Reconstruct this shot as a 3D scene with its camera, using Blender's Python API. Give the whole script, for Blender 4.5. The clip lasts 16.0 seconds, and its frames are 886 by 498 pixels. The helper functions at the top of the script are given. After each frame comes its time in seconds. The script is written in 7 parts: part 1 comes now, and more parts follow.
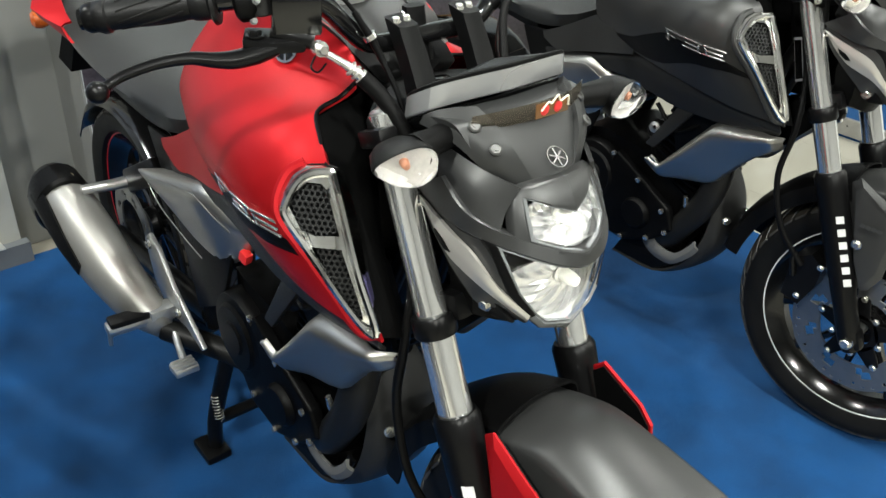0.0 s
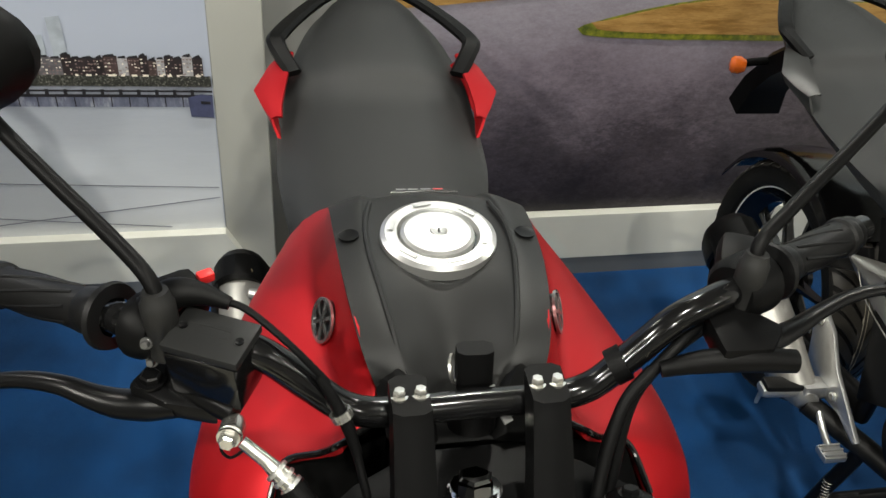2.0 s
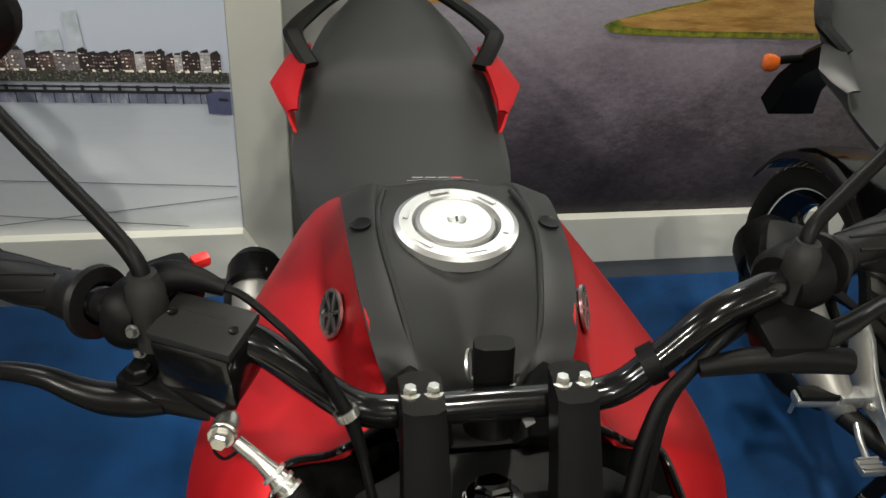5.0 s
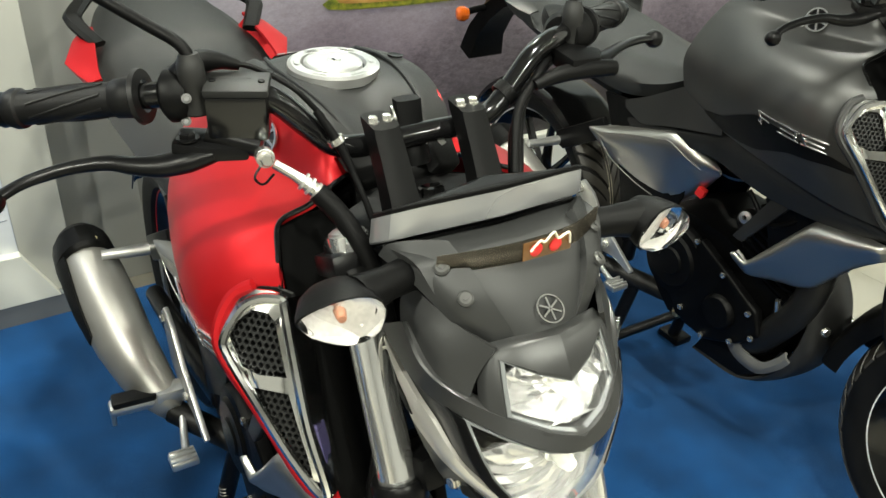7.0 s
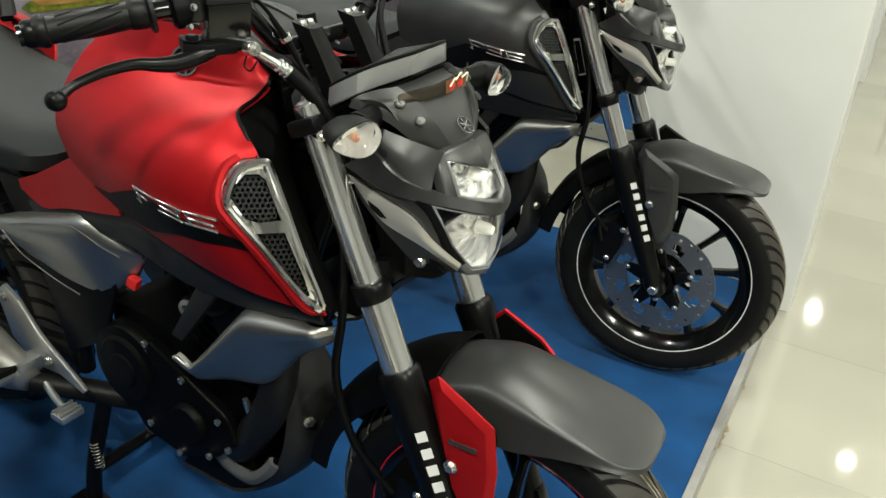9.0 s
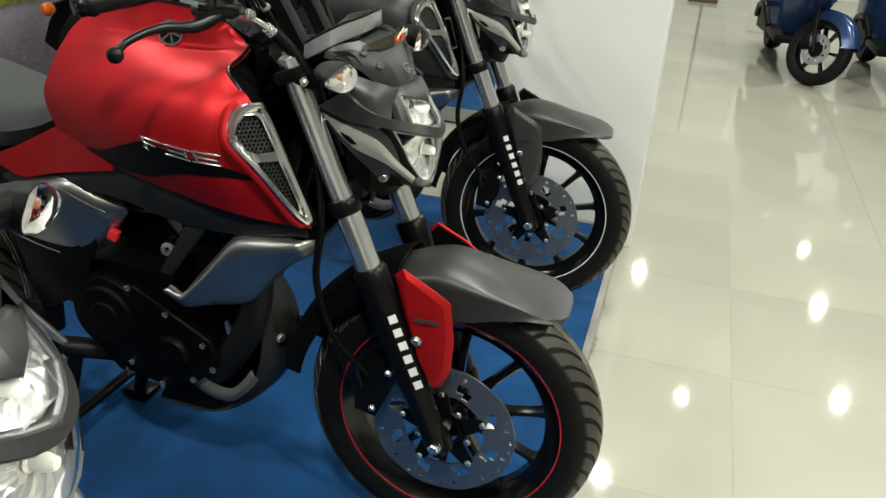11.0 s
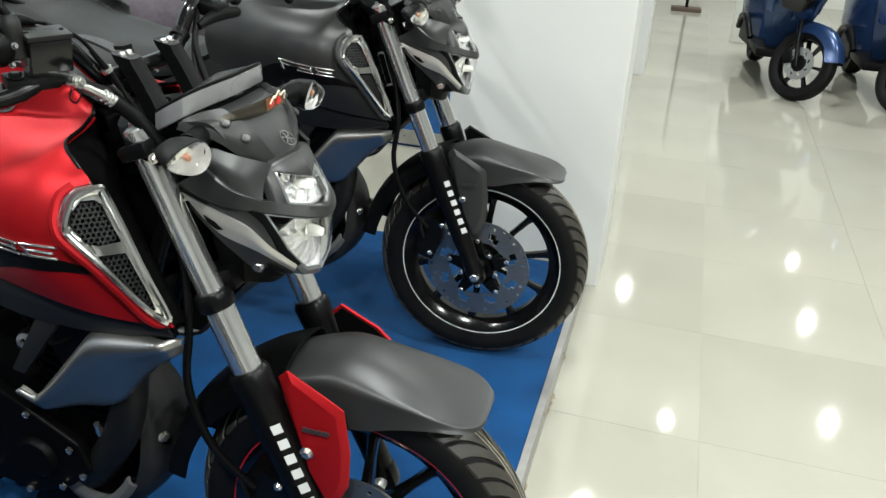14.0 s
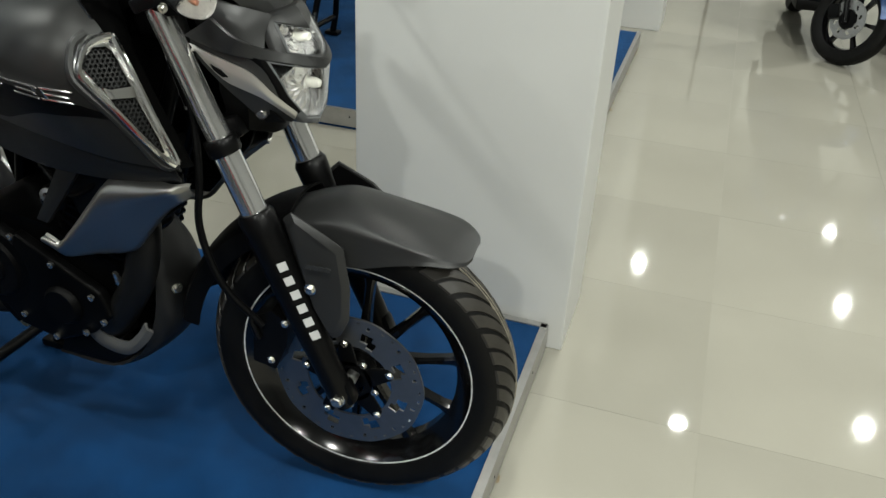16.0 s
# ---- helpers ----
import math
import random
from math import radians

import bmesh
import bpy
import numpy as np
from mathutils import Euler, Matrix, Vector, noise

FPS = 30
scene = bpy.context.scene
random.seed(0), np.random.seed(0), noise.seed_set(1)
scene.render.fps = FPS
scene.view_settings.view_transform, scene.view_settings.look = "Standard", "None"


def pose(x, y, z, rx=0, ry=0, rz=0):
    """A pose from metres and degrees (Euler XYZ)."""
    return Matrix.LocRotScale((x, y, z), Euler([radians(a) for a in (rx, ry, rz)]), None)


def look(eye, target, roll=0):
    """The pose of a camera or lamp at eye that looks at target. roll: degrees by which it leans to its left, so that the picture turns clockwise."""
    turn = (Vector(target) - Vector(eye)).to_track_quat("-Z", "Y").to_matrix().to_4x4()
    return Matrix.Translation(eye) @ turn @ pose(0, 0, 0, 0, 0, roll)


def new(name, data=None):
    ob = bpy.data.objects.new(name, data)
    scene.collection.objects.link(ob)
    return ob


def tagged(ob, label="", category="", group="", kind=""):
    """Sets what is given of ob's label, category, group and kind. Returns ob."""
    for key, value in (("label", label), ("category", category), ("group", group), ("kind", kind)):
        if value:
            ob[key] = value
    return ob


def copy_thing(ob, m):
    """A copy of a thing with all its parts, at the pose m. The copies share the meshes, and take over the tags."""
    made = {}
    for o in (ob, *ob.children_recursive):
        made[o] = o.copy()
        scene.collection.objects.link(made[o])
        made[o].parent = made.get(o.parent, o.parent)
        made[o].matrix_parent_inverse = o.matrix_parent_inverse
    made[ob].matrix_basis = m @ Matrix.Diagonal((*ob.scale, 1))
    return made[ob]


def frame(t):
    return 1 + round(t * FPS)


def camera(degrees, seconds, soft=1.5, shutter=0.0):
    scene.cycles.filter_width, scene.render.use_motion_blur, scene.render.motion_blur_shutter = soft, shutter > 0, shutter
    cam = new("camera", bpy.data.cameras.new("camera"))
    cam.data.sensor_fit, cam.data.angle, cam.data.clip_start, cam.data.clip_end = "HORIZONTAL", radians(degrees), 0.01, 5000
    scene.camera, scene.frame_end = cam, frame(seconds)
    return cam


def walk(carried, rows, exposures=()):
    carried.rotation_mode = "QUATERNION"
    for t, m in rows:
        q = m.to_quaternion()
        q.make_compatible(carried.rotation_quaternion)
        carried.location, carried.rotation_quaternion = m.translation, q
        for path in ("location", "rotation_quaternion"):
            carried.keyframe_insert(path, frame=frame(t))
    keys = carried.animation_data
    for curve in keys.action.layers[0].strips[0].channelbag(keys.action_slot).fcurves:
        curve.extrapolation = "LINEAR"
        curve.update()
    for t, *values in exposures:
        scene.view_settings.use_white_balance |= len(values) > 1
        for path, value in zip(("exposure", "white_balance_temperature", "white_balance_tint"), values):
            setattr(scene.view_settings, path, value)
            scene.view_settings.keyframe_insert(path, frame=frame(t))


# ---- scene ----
cam = camera(55.5, 16.0)
PATH = [
    (0, (0.445, -0.624, 1.358), (-0.858, 0.467, 0.304), 3.2),
    (0.5, (0.399, -0.405, 1.387), (-1.091, 0.386, 0.312), 1.3),
    (1, (0.344, -0.245, 1.425), (-1.265, 0.217, 0.331), 0.9),
    (1.5, (0.194, -0.155, 1.445), (-1.432, 0.202, 0.336), 3.2),
    (2, (0.087, -0.111, 1.486), (-1.536, 0.165, 0.35), 4.6),
    (2.5, (0.038, -0.073, 1.53), (-1.579, 0.131, 0.371), 6.1),
    (3, (0.012, -0.054, 1.543), (-1.631, 0.076, 0.41), 5.1),
    (5.5, (0.092, -0.138, 1.416), (-1.538, 0.174, 0.301), 3.0),
    (6, (0.197, -0.202, 1.393), (-1.398, 0.329, 0.308), 3.5),
    (6.5, (0.31, -0.306, 1.364), (-1.233, 0.436, 0.331), 3.1),
    (7, (0.345, -0.381, 1.363), (-1.145, 0.502, 0.364), 2.4),
    (7.5, (0.302, -0.511, 1.345), (-0.971, 0.671, 0.352), 3.5),
    (8, (0.284, -0.635, 1.33), (-0.759, 0.764, 0.353), 3.7),
    (8.5, (0.332, -0.74, 1.317), (-0.639, 0.729, 0.369), 3.9),
    (9, (0.402, -0.891, 1.32), (-0.52, 0.628, 0.401), 3.7),
    (9.5, (0.429, -0.998, 1.318), (-0.424, 0.562, 0.401), 4.4),
    (10, (0.404, -1.137, 1.327), (-0.323, 0.486, 0.413), 3.6),
    (12.5, (0.398, -1.335, 1.305), (-0.113, 0.401, 0.454), 4.6),
    (13, (0.399, -1.273, 1.32), (-0.115, 0.462, 0.469), 4.4),
    (13.5, (0.413, -1.151, 1.344), (-0.107, 0.579, 0.485), 3.8),
    (14, (0.452, -0.999, 1.354), (-0.113, 0.711, 0.483), 3.4),
    (14.5, (0.456, -0.819, 1.32), (-0.12, 0.845, 0.373), 3.1),
    (15, (0.403, -0.573, 1.328), (-0.167, 1.072, 0.344), 3.0),
    (15.5, (0.404, -0.349, 1.331), (-0.165, 1.287, 0.332), 2.5),
    (16, (0.461, -0.068, 1.283), (-0.139, 1.554, 0.278), 3.0),
]
EXPOSURES = [(0.0, 0.78, 6500, 10), (0.5, 0.56, 6500, 10), (1.0, 0.46, 6500, 10), (1.5, 0.46, 6650, 11), (2.0, 0.18, 6850, 13), (2.5, -0.08, 6950, 13), (3.0, -0.04, 6950, 13), (5.5, 0.13, 6950, 13), (6.0, 1.08, 6850, 9), (7.0, 0.8, 6950, 6), (7.5, 0.72, 6950, 5), (8.0, 0.25, 6900, 5), (9.0, 0.25, 6850, 6), (10.0, 0.26, 6800, 6), (12.5, 0.12, 6500, 8), (14.0, 0.37, 6250, 9), (14.5, 0.47, 6250, 9), (15.5, 0.05, 6400, 9), (16.0, -0.2, 6500, 9)]
walk(cam, [(t, look(eye, target, roll)) for t, eye, target, roll in PATH], EXPOSURES)

# ---- light ----
CEIL = 2.60
FLOOR = -0.08
world = bpy.data.worlds.new("World")
scene.world = world
world.use_nodes = True
world.node_tree.nodes["Background"].inputs[0].default_value = (0.9, 0.95, 1.0, 1)
world.node_tree.nodes["Background"].inputs[1].default_value = 0.02
ROOM = Matrix.Rotation(radians(3.5), 4, "Z")


# ---- materials ----
def material(name, colour, rough=0.5, metal=0.0, vary=0.12, scale=40.0, bump=0.0, bump_scale=400.0, coat=0.0, flake=0.0, spec=0.5, emit=0.0):
    """A plain surface with variation at two scales and fine relief."""
    m = bpy.data.materials.new(name)
    m.use_nodes = True
    nt = m.node_tree
    b = nt.nodes["Principled BSDF"]
    tc = nt.nodes.new("ShaderNodeTexCoord")

    def noise_tex(s, detail=4):
        n = nt.nodes.new("ShaderNodeTexNoise")
        n.inputs["Scale"].default_value = s
        n.inputs["Detail"].default_value = detail
        nt.links.new(tc.outputs["Object"], n.inputs["Vector"])
        return n

    big, fine = noise_tex(scale * 0.2), noise_tex(scale, 6)
    mixf = nt.nodes.new("ShaderNodeMath")
    mixf.operation = "MULTIPLY_ADD"
    nt.links.new(fine.outputs["Fac"], mixf.inputs[0])
    mixf.inputs[1].default_value = 0.5
    half = nt.nodes.new("ShaderNodeMath")
    half.operation = "MULTIPLY"
    half.inputs[1].default_value = 0.5
    nt.links.new(big.outputs["Fac"], half.inputs[0])
    nt.links.new(half.outputs[0], mixf.inputs[2])
    ramp = nt.nodes.new("ShaderNodeValToRGB")
    e = ramp.color_ramp.elements
    e[0].position, e[1].position = 0.3, 0.7
    e[0].color = (*[c * (1 - vary) for c in colour], 1)
    e[1].color = (*[min(1, c * (1 + vary)) for c in colour], 1)
    nt.links.new(mixf.outputs[0], ramp.inputs[0])
    nt.links.new(ramp.outputs[0], b.inputs["Base Color"])
    rr = nt.nodes.new("ShaderNodeMapRange")
    rr.inputs["To Min"].default_value, rr.inputs["To Max"].default_value = max(0.02, rough * 0.85), min(1, rough * 1.15)
    nt.links.new(big.outputs["Fac"], rr.inputs["Value"])
    nt.links.new(rr.outputs[0], b.inputs["Roughness"])
    b.inputs["Metallic"].default_value = metal
    b.inputs["Specular IOR Level"].default_value = spec
    b.inputs["Coat Weight"].default_value = coat
    b.inputs["Coat Roughness"].default_value = 0.15
    if bump:
        n = noise_tex(bump_scale, 3)
        bp = nt.nodes.new("ShaderNodeBump")
        bp.inputs["Strength"].default_value = bump
        bp.inputs["Distance"].default_value = 0.002
        nt.links.new(n.outputs["Fac"], bp.inputs["Height"])
        nt.links.new(bp.outputs[0], b.inputs["Normal"])
    if emit:
        b.inputs["Emission Color"].default_value = (*colour, 1)
        b.inputs["Emission Strength"].default_value = emit
    return m


def glass(name, colour=(1, 1, 1), rough=0.03, ior=1.45, bump=0.0, bump_scale=150, clear=1.0):
    m = bpy.data.materials.new(name)
    m.use_nodes = True
    nt = m.node_tree
    b = nt.nodes["Principled BSDF"]
    b.inputs["Base Color"].default_value = (*colour, 1)
    b.inputs["Roughness"].default_value = rough
    b.inputs["Transmission Weight"].default_value = clear
    b.inputs["IOR"].default_value = ior
    if bump:
        w = nt.nodes.new("ShaderNodeTexWave")
        w.inputs["Scale"].default_value = bump_scale
        tc = nt.nodes.new("ShaderNodeTexCoord")
        nt.links.new(tc.outputs["Object"], w.inputs["Vector"])
        bp = nt.nodes.new("ShaderNodeBump")
        bp.inputs["Strength"].default_value = bump
        bp.inputs["Distance"].default_value = 0.002
        nt.links.new(w.outputs["Fac"], bp.inputs["Height"])
        nt.links.new(bp.outputs[0], b.inputs["Normal"])
    return m


RED = material("matte_red_paint", (0.36, 0.0075, 0.0110), 0.43, 0.48, 0.05, 8, 0.02, 2500, spec=0.22)
DARKGREY = material("matte_grey_paint", (0.034, 0.0345, 0.0345), 0.38, 0.4, 0.08, 8, 0.03, 2500)
BLACKPAINT = material("matte_black_paint", (0.0215, 0.0218, 0.0212), 0.38, 0.15, 0.08, 8, 0.03, 2500, spec=0.4)
PLASTIC = material("black_plastic", (0.0026, 0.0026, 0.0027), 0.44, 0, 0.15, 30, 0.12, 1500, spec=0.10)
TANKPLASTIC = material("grained_black_plastic", (0.0120, 0.0123, 0.0122), 0.46, 0, 0.12, 30, 0.10, 1800, spec=0.24)
GLOSSBLACK = material("gloss_black_paint", (0.0035, 0.0035, 0.0037), 0.14, 0, 0.1, 20)
SATINBLACK = material("satin_black_metal", (0.0032, 0.0032, 0.0034), 0.3, 0.0, 0.12, 30, 0.05, 900, spec=0.16)
ENGINE = material("black_engine_paint", (0.0016, 0.0016, 0.0017), 0.42, 0.0, 0.25, 60, 0.15, 700, spec=0.08)
PIPE = material("black_pipe_cover", (0.0062, 0.0062, 0.006), 0.45, 0.0, 0.2, 30, 0.08, 900, spec=0.2)
RUBBER = material("tyre_rubber", (0.0055, 0.0054, 0.0052), 0.55, 0, 0.25, 50, 0.15, 900, spec=0.14)
TREAD = material("tread_rubber", (0.034, 0.031, 0.026), 0.40, 0, 0.35, 22, 0.12, 700, spec=0.35)
CHALK = material("chalky_line", (0.30, 0.27, 0.21), 0.8, 0, 0.5, 120)
GRIPRUBBER = material("grip_rubber", (0.0038, 0.0038, 0.004), 0.45, 0, 0.2, 60, 0.15, 900, spec=0.22)
SEATMAT = material("seat_vinyl", (0.0125, 0.0132, 0.0132), 0.5, 0, 0.12, 20, 0.25, 1600, spec=0.4)
CHROME = material("chrome", (0.78, 0.78, 0.78), 0.06, 1, 0.03, 10)
FORKCHROME = material("fork_chrome", (0.95, 0.95, 0.94), 0.12, 0.93, 0.04, 10)
ALLOY = material("cast_alloy", (0.55, 0.55, 0.54), 0.35, 0.9, 0.12, 60, 0.1, 800)
SILVER = material("silver_paint", (0.37, 0.362, 0.34), 0.36, 0.96, 0.05, 6, 0.02, 2500)
MUFFLER = material("brushed_steel", (0.38, 0.37, 0.345), 0.42, 0.8, 0.08, 10, 0.04, 900)
CAPMETAL = material("fuel_cap_alloy", (0.53, 0.53, 0.52), 0.3, 0.85, 0.05, 20, 0.03, 1500)
BOLT = material("zinc_bolt", (0.65, 0.64, 0.60), 0.25, 0.95, 0.1, 80)
DISCSTEEL = material("disc_steel", (0.25, 0.25, 0.25), 0.36, 0.9, 0.08, 60, 0.05, 900)
REFLECTOR = material("headlamp_reflector", (0.80, 0.80, 0.80), 0.20, 0.88, 0.04, 60)
CLEARBOWL = material("indicator_reflector", (0.44, 0.43, 0.415), 0.32, 0.3, 0.25, 220)
FROST = material("frosted_lens_edge", (0.13, 0.135, 0.138), 0.18, 0, 0.08, 90)
VISORGREY = material("matte_visor_plastic", (0.024, 0.0245, 0.0245), 0.42, 0.2, 0.1, 12, 0.05, 2200, spec=0.4)
LENS = glass("clear_lens", (1, 1, 1), 0.02, 1.3)
INDLENS = glass("indicator_lens", (0.97, 0.96, 0.95), 0.02, 1.22, 0.02, 160)
AMBER = material("amber_bulb", (0.34, 0.15, 0.09), 0.35, 0, 0.3, 160)
AMBERLENS = material("amber_lens", (0.55, 0.10, 0.01), 0.2, 0, 0.2, 90, 0.3, 300, 0.5)
WHITEMARK = material("white_print", (0.52, 0.52, 0.52), 0.5, 0, 0.05, 60)
WHITESTRIPE = material("white_rim_tape", (0.75, 0.75, 0.73), 0.35, 0, 0.05, 60)
REDSTRIPE = material("red_rim_tape", (0.45, 0.01, 0.02), 0.35, 0, 0.05, 60)
REDPLASTIC = material("red_plastic", (0.6, 0.02, 0.02), 0.4, 0, 0.1, 60)
BADGECHROME = material("badge_chrome", (0.50, 0.50, 0.50), 0.20, 0.92, 0.15, 260)
GREYPRINT = material("grey_print", (0.25, 0.25, 0.26), 0.4, 0, 0.08, 60)
GREYPLASTIC = material("mid_grey_plastic", (0.10, 0.10, 0.097), 0.5, 0, 0.1, 30, 0.08, 1200)
DULLBOLT = material("dull_grey_screw", (0.055, 0.055, 0.053), 0.35, 0.4, 0.1, 60)
GREYMETAL = material("satin_grey_metal", (0.34, 0.343, 0.347), 0.27, 0.55, 0.08, 10, 0.03, 2000)
DUCTSHADE = material("duct_shade", (0.0015, 0.0015, 0.0015), 0.9, 0, 0.1, 60, spec=0.05)
CHEEK = material("satin_silver_panel", (0.50, 0.48, 0.445), 0.34, 0.6, 0.08, 10, 0.03, 2000)
PURPLE = material("purple_sticker", (0.17, 0.15, 0.33), 0.28, 0.75, 0.25, 60)
BELLY = material("grained_grey_plastic", (0.0135, 0.0135, 0.0132), 0.5, 0, 0.12, 30, 0.10, 1800, spec=0.28)
BRASS = material("brass_fitting", (0.5, 0.4, 0.22), 0.35, 0.9, 0.1, 80)
AMBERTAPE = material("amber_tape", (0.10, 0.045, 0.014), 0.25, 0, 0.4, 120)
TAPE = glass("clear_tape", (0.42, 0.36, 0.28), 0.25, 1.2)
STRING = material("white_thread", (0.75, 0.70, 0.55), 0.8, 0, 0.1, 200)
BLUEPAINT = material("metallic_blue_paint", (0.022, 0.052, 0.145), 0.22, 0.5, 0.06, 8, 0, 1, 0.6)
VENTCHROME = material("satin_chrome", (0.92, 0.92, 0.91), 0.13, 1, 0.03, 10)
WALLWHITE = material("white_wall_paint", (0.64, 0.64, 0.62), 0.5, 0, 0.05, 3, 0.10, 60)
COLUMNPAINT = material("pale_column_paint", (0.40, 0.40, 0.365), 0.55, 0, 0.06, 4, 0.10, 60)
WALLGREY = material("grey_wall_paint", (0.27, 0.27, 0.255), 0.6, 0, 0.06, 4, 0.08, 60)
SKIRTWHITE = material("skirting_paint", (0.66, 0.66, 0.60), 0.5, 0, 0.07, 8, 0.06, 90)
PLINTHGREY = material("plinth_grey", (0.13, 0.14, 0.15), 0.55, 0, 0.1, 10, 0.05, 90)
# toned down for walls out of view, so they bounce less fill light
ROOMDIM = material("dimmed_room_paint", (0.34, 0.34, 0.33), 0.6, 0, 0.05, 3, 0.08, 60)
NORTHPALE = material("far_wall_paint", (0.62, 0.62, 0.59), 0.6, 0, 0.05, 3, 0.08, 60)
# ceiling stays out of view; grey here to hold down ambient light
CEILDIM = material("dimmed_ceiling_paint", (0.30, 0.30, 0.29), 0.7, 0, 0.03, 3)
TRIM = material("aluminium_trim", (0.42, 0.415, 0.40), 0.4, 0.7, 0.15, 25, 0.1, 200)
GRIME = material("brown_grime", (0.24, 0.18, 0.11), 0.8, 0, 0.3, 60)
BROWN = material("wiper_brown", (0.09, 0.06, 0.045), 0.5, 0, 0.15, 30)
LAMPGLOW = material("lamp_face", (1.0, 0.96, 0.9), 0.5, 0, 0.0, 5, emit=30.0)


def carpet_material():
    m = material("blue_carpet", (0.0021, 0.041, 0.138), 0.95, 0, 0.6, 7, 0.9, 700, spec=0.15)
    b = m.node_tree.nodes["Principled BSDF"]
    b.inputs["Sheen Weight"].default_value = 0.25
    b.inputs["Sheen Tint"].default_value = (0.2, 0.45, 0.9, 1)
    return m


def tile_material():
    m = material("cream_floor_tile", (0.345, 0.330, 0.278), 0.042, 0, 0.06, 2.5, 0.0, 1, 0.0)
    nt = m.node_tree
    b = nt.nodes["Principled BSDF"]
    info = nt.nodes.new("ShaderNodeObjectInfo")
    hsv = nt.nodes.new("ShaderNodeHueSaturation")
    mr = nt.nodes.new("ShaderNodeMapRange")
    mr.inputs["To Min"].default_value, mr.inputs["To Max"].default_value = 0.97, 1.03
    nt.links.new(info.outputs["Random"], mr.inputs["Value"])
    nt.links.new(mr.outputs[0], hsv.inputs["Value"])
    src = b.inputs["Base Color"].links[0].from_socket
    nt.links.new(src, hsv.inputs["Color"])
    nt.links.new(hsv.outputs[0], b.inputs["Base Color"])
    return m


CARPET = carpet_material()
TILE = tile_material()
GROUT = material("floor_grout", (0.33, 0.31, 0.255), 0.6, 0, 0.1, 20)


# ---- mesh helpers ----
def V(*a):
    return Vector(a)


def finish(bm, smooth=True, angle=35):
    bmesh.ops.recalc_face_normals(bm, faces=bm.faces)
    lim = radians(angle)
    for f_ in bm.faces:
        f_.smooth = smooth
    for e_ in bm.edges:
        if len(e_.link_faces) == 2 and e_.calc_face_angle(0) > lim:
            e_.smooth = False
    return bm


def part(name, bm, mat_, parent=None, label="", steer=0.0, smooth=True, angle=35):
    """Links a bmesh as one mesh object under a thing or a part."""
    finish(bm, smooth, angle)
    me = bpy.data.meshes.new(name)
    bm.to_mesh(me)
    bm.free()
    me.materials.append(mat_)
    ob = new(name, me)
    if parent is not None:
        ob.parent = parent
    if steer:
        ob.matrix_local = Matrix.Translation((-0.33, 0, 0)) @ Matrix.Rotation(steer, 4, "Z") @ Matrix.Translation((0.33, 0, 0))
    if label:
        ob["label"] = label
    return ob


def catmull(pts, n=6, closed=False):
    """A smooth line through the points."""
    pts = [Vector(p) for p in pts]
    k = len(pts)
    out = []
    spans = k if closed else k - 1
    for i in range(spans):
        if closed:
            p0, p1, p2, p3 = (pts[(i + j - 1) % k] for j in range(4))
        else:
            p1, p2 = pts[i], pts[i + 1]
            p0 = pts[i - 1] if i else p1 * 2 - p2
            p3 = pts[i + 2] if i + 2 < k else p2 * 2 - p1
        for j in range(n):
            t = j / n
            out.append(0.5 * (2 * p1 + (p2 - p0) * t + (2 * p0 - 5 * p1 + 4 * p2 - p3) * t * t + (3 * p1 - p0 - 3 * p2 + p3) * t**3))
    if not closed:
        out.append(pts[-1].copy())
    return out


def add_tube(bm, path, r, n=10, smooth=5, caps=True, squash=1.0):
    """A round bar along a line; r is one radius or one for each point."""
    radii = list(r) if isinstance(r, (list, tuple)) else None
    pts = catmull(path, smooth) if smooth and len(path) > 2 else [Vector(p) for p in path]
    if radii:
        m = len(pts)
        rr = [float(np.interp(i / (m - 1) * (len(radii) - 1), range(len(radii)), radii)) for i in range(m)]
    else:
        rr = [r] * len(pts)
    rings = []
    up = None
    for i, p in enumerate(pts):
        d = (pts[min(i + 1, len(pts) - 1)] - pts[max(i - 1, 0)]).normalized()
        if up is None:
            up = V(0, 0, 1) if abs(d.z) < 0.9 else V(1, 0, 0)
        a = (up - d * up.dot(d)).normalized()
        up = a
        b = d.cross(a)
        rings.append([bm.verts.new(p + rr[i] * (math.cos(2 * math.pi * j / n) * a * squash + math.sin(2 * math.pi * j / n) * b)) for j in range(n)])
    for q, s in zip(rings, rings[1:]):
        for j in range(n):
            bm.faces.new((q[j], q[(j + 1) % n], s[(j + 1) % n], s[j]))
    if caps:
        bm.faces.new(rings[0][::-1])
        bm.faces.new(rings[-1])
    return bm


def tube(path, r, n=10, smooth=5, squash=1.0):
    return add_tube(bmesh.new(), path, r, n, smooth, True, squash)


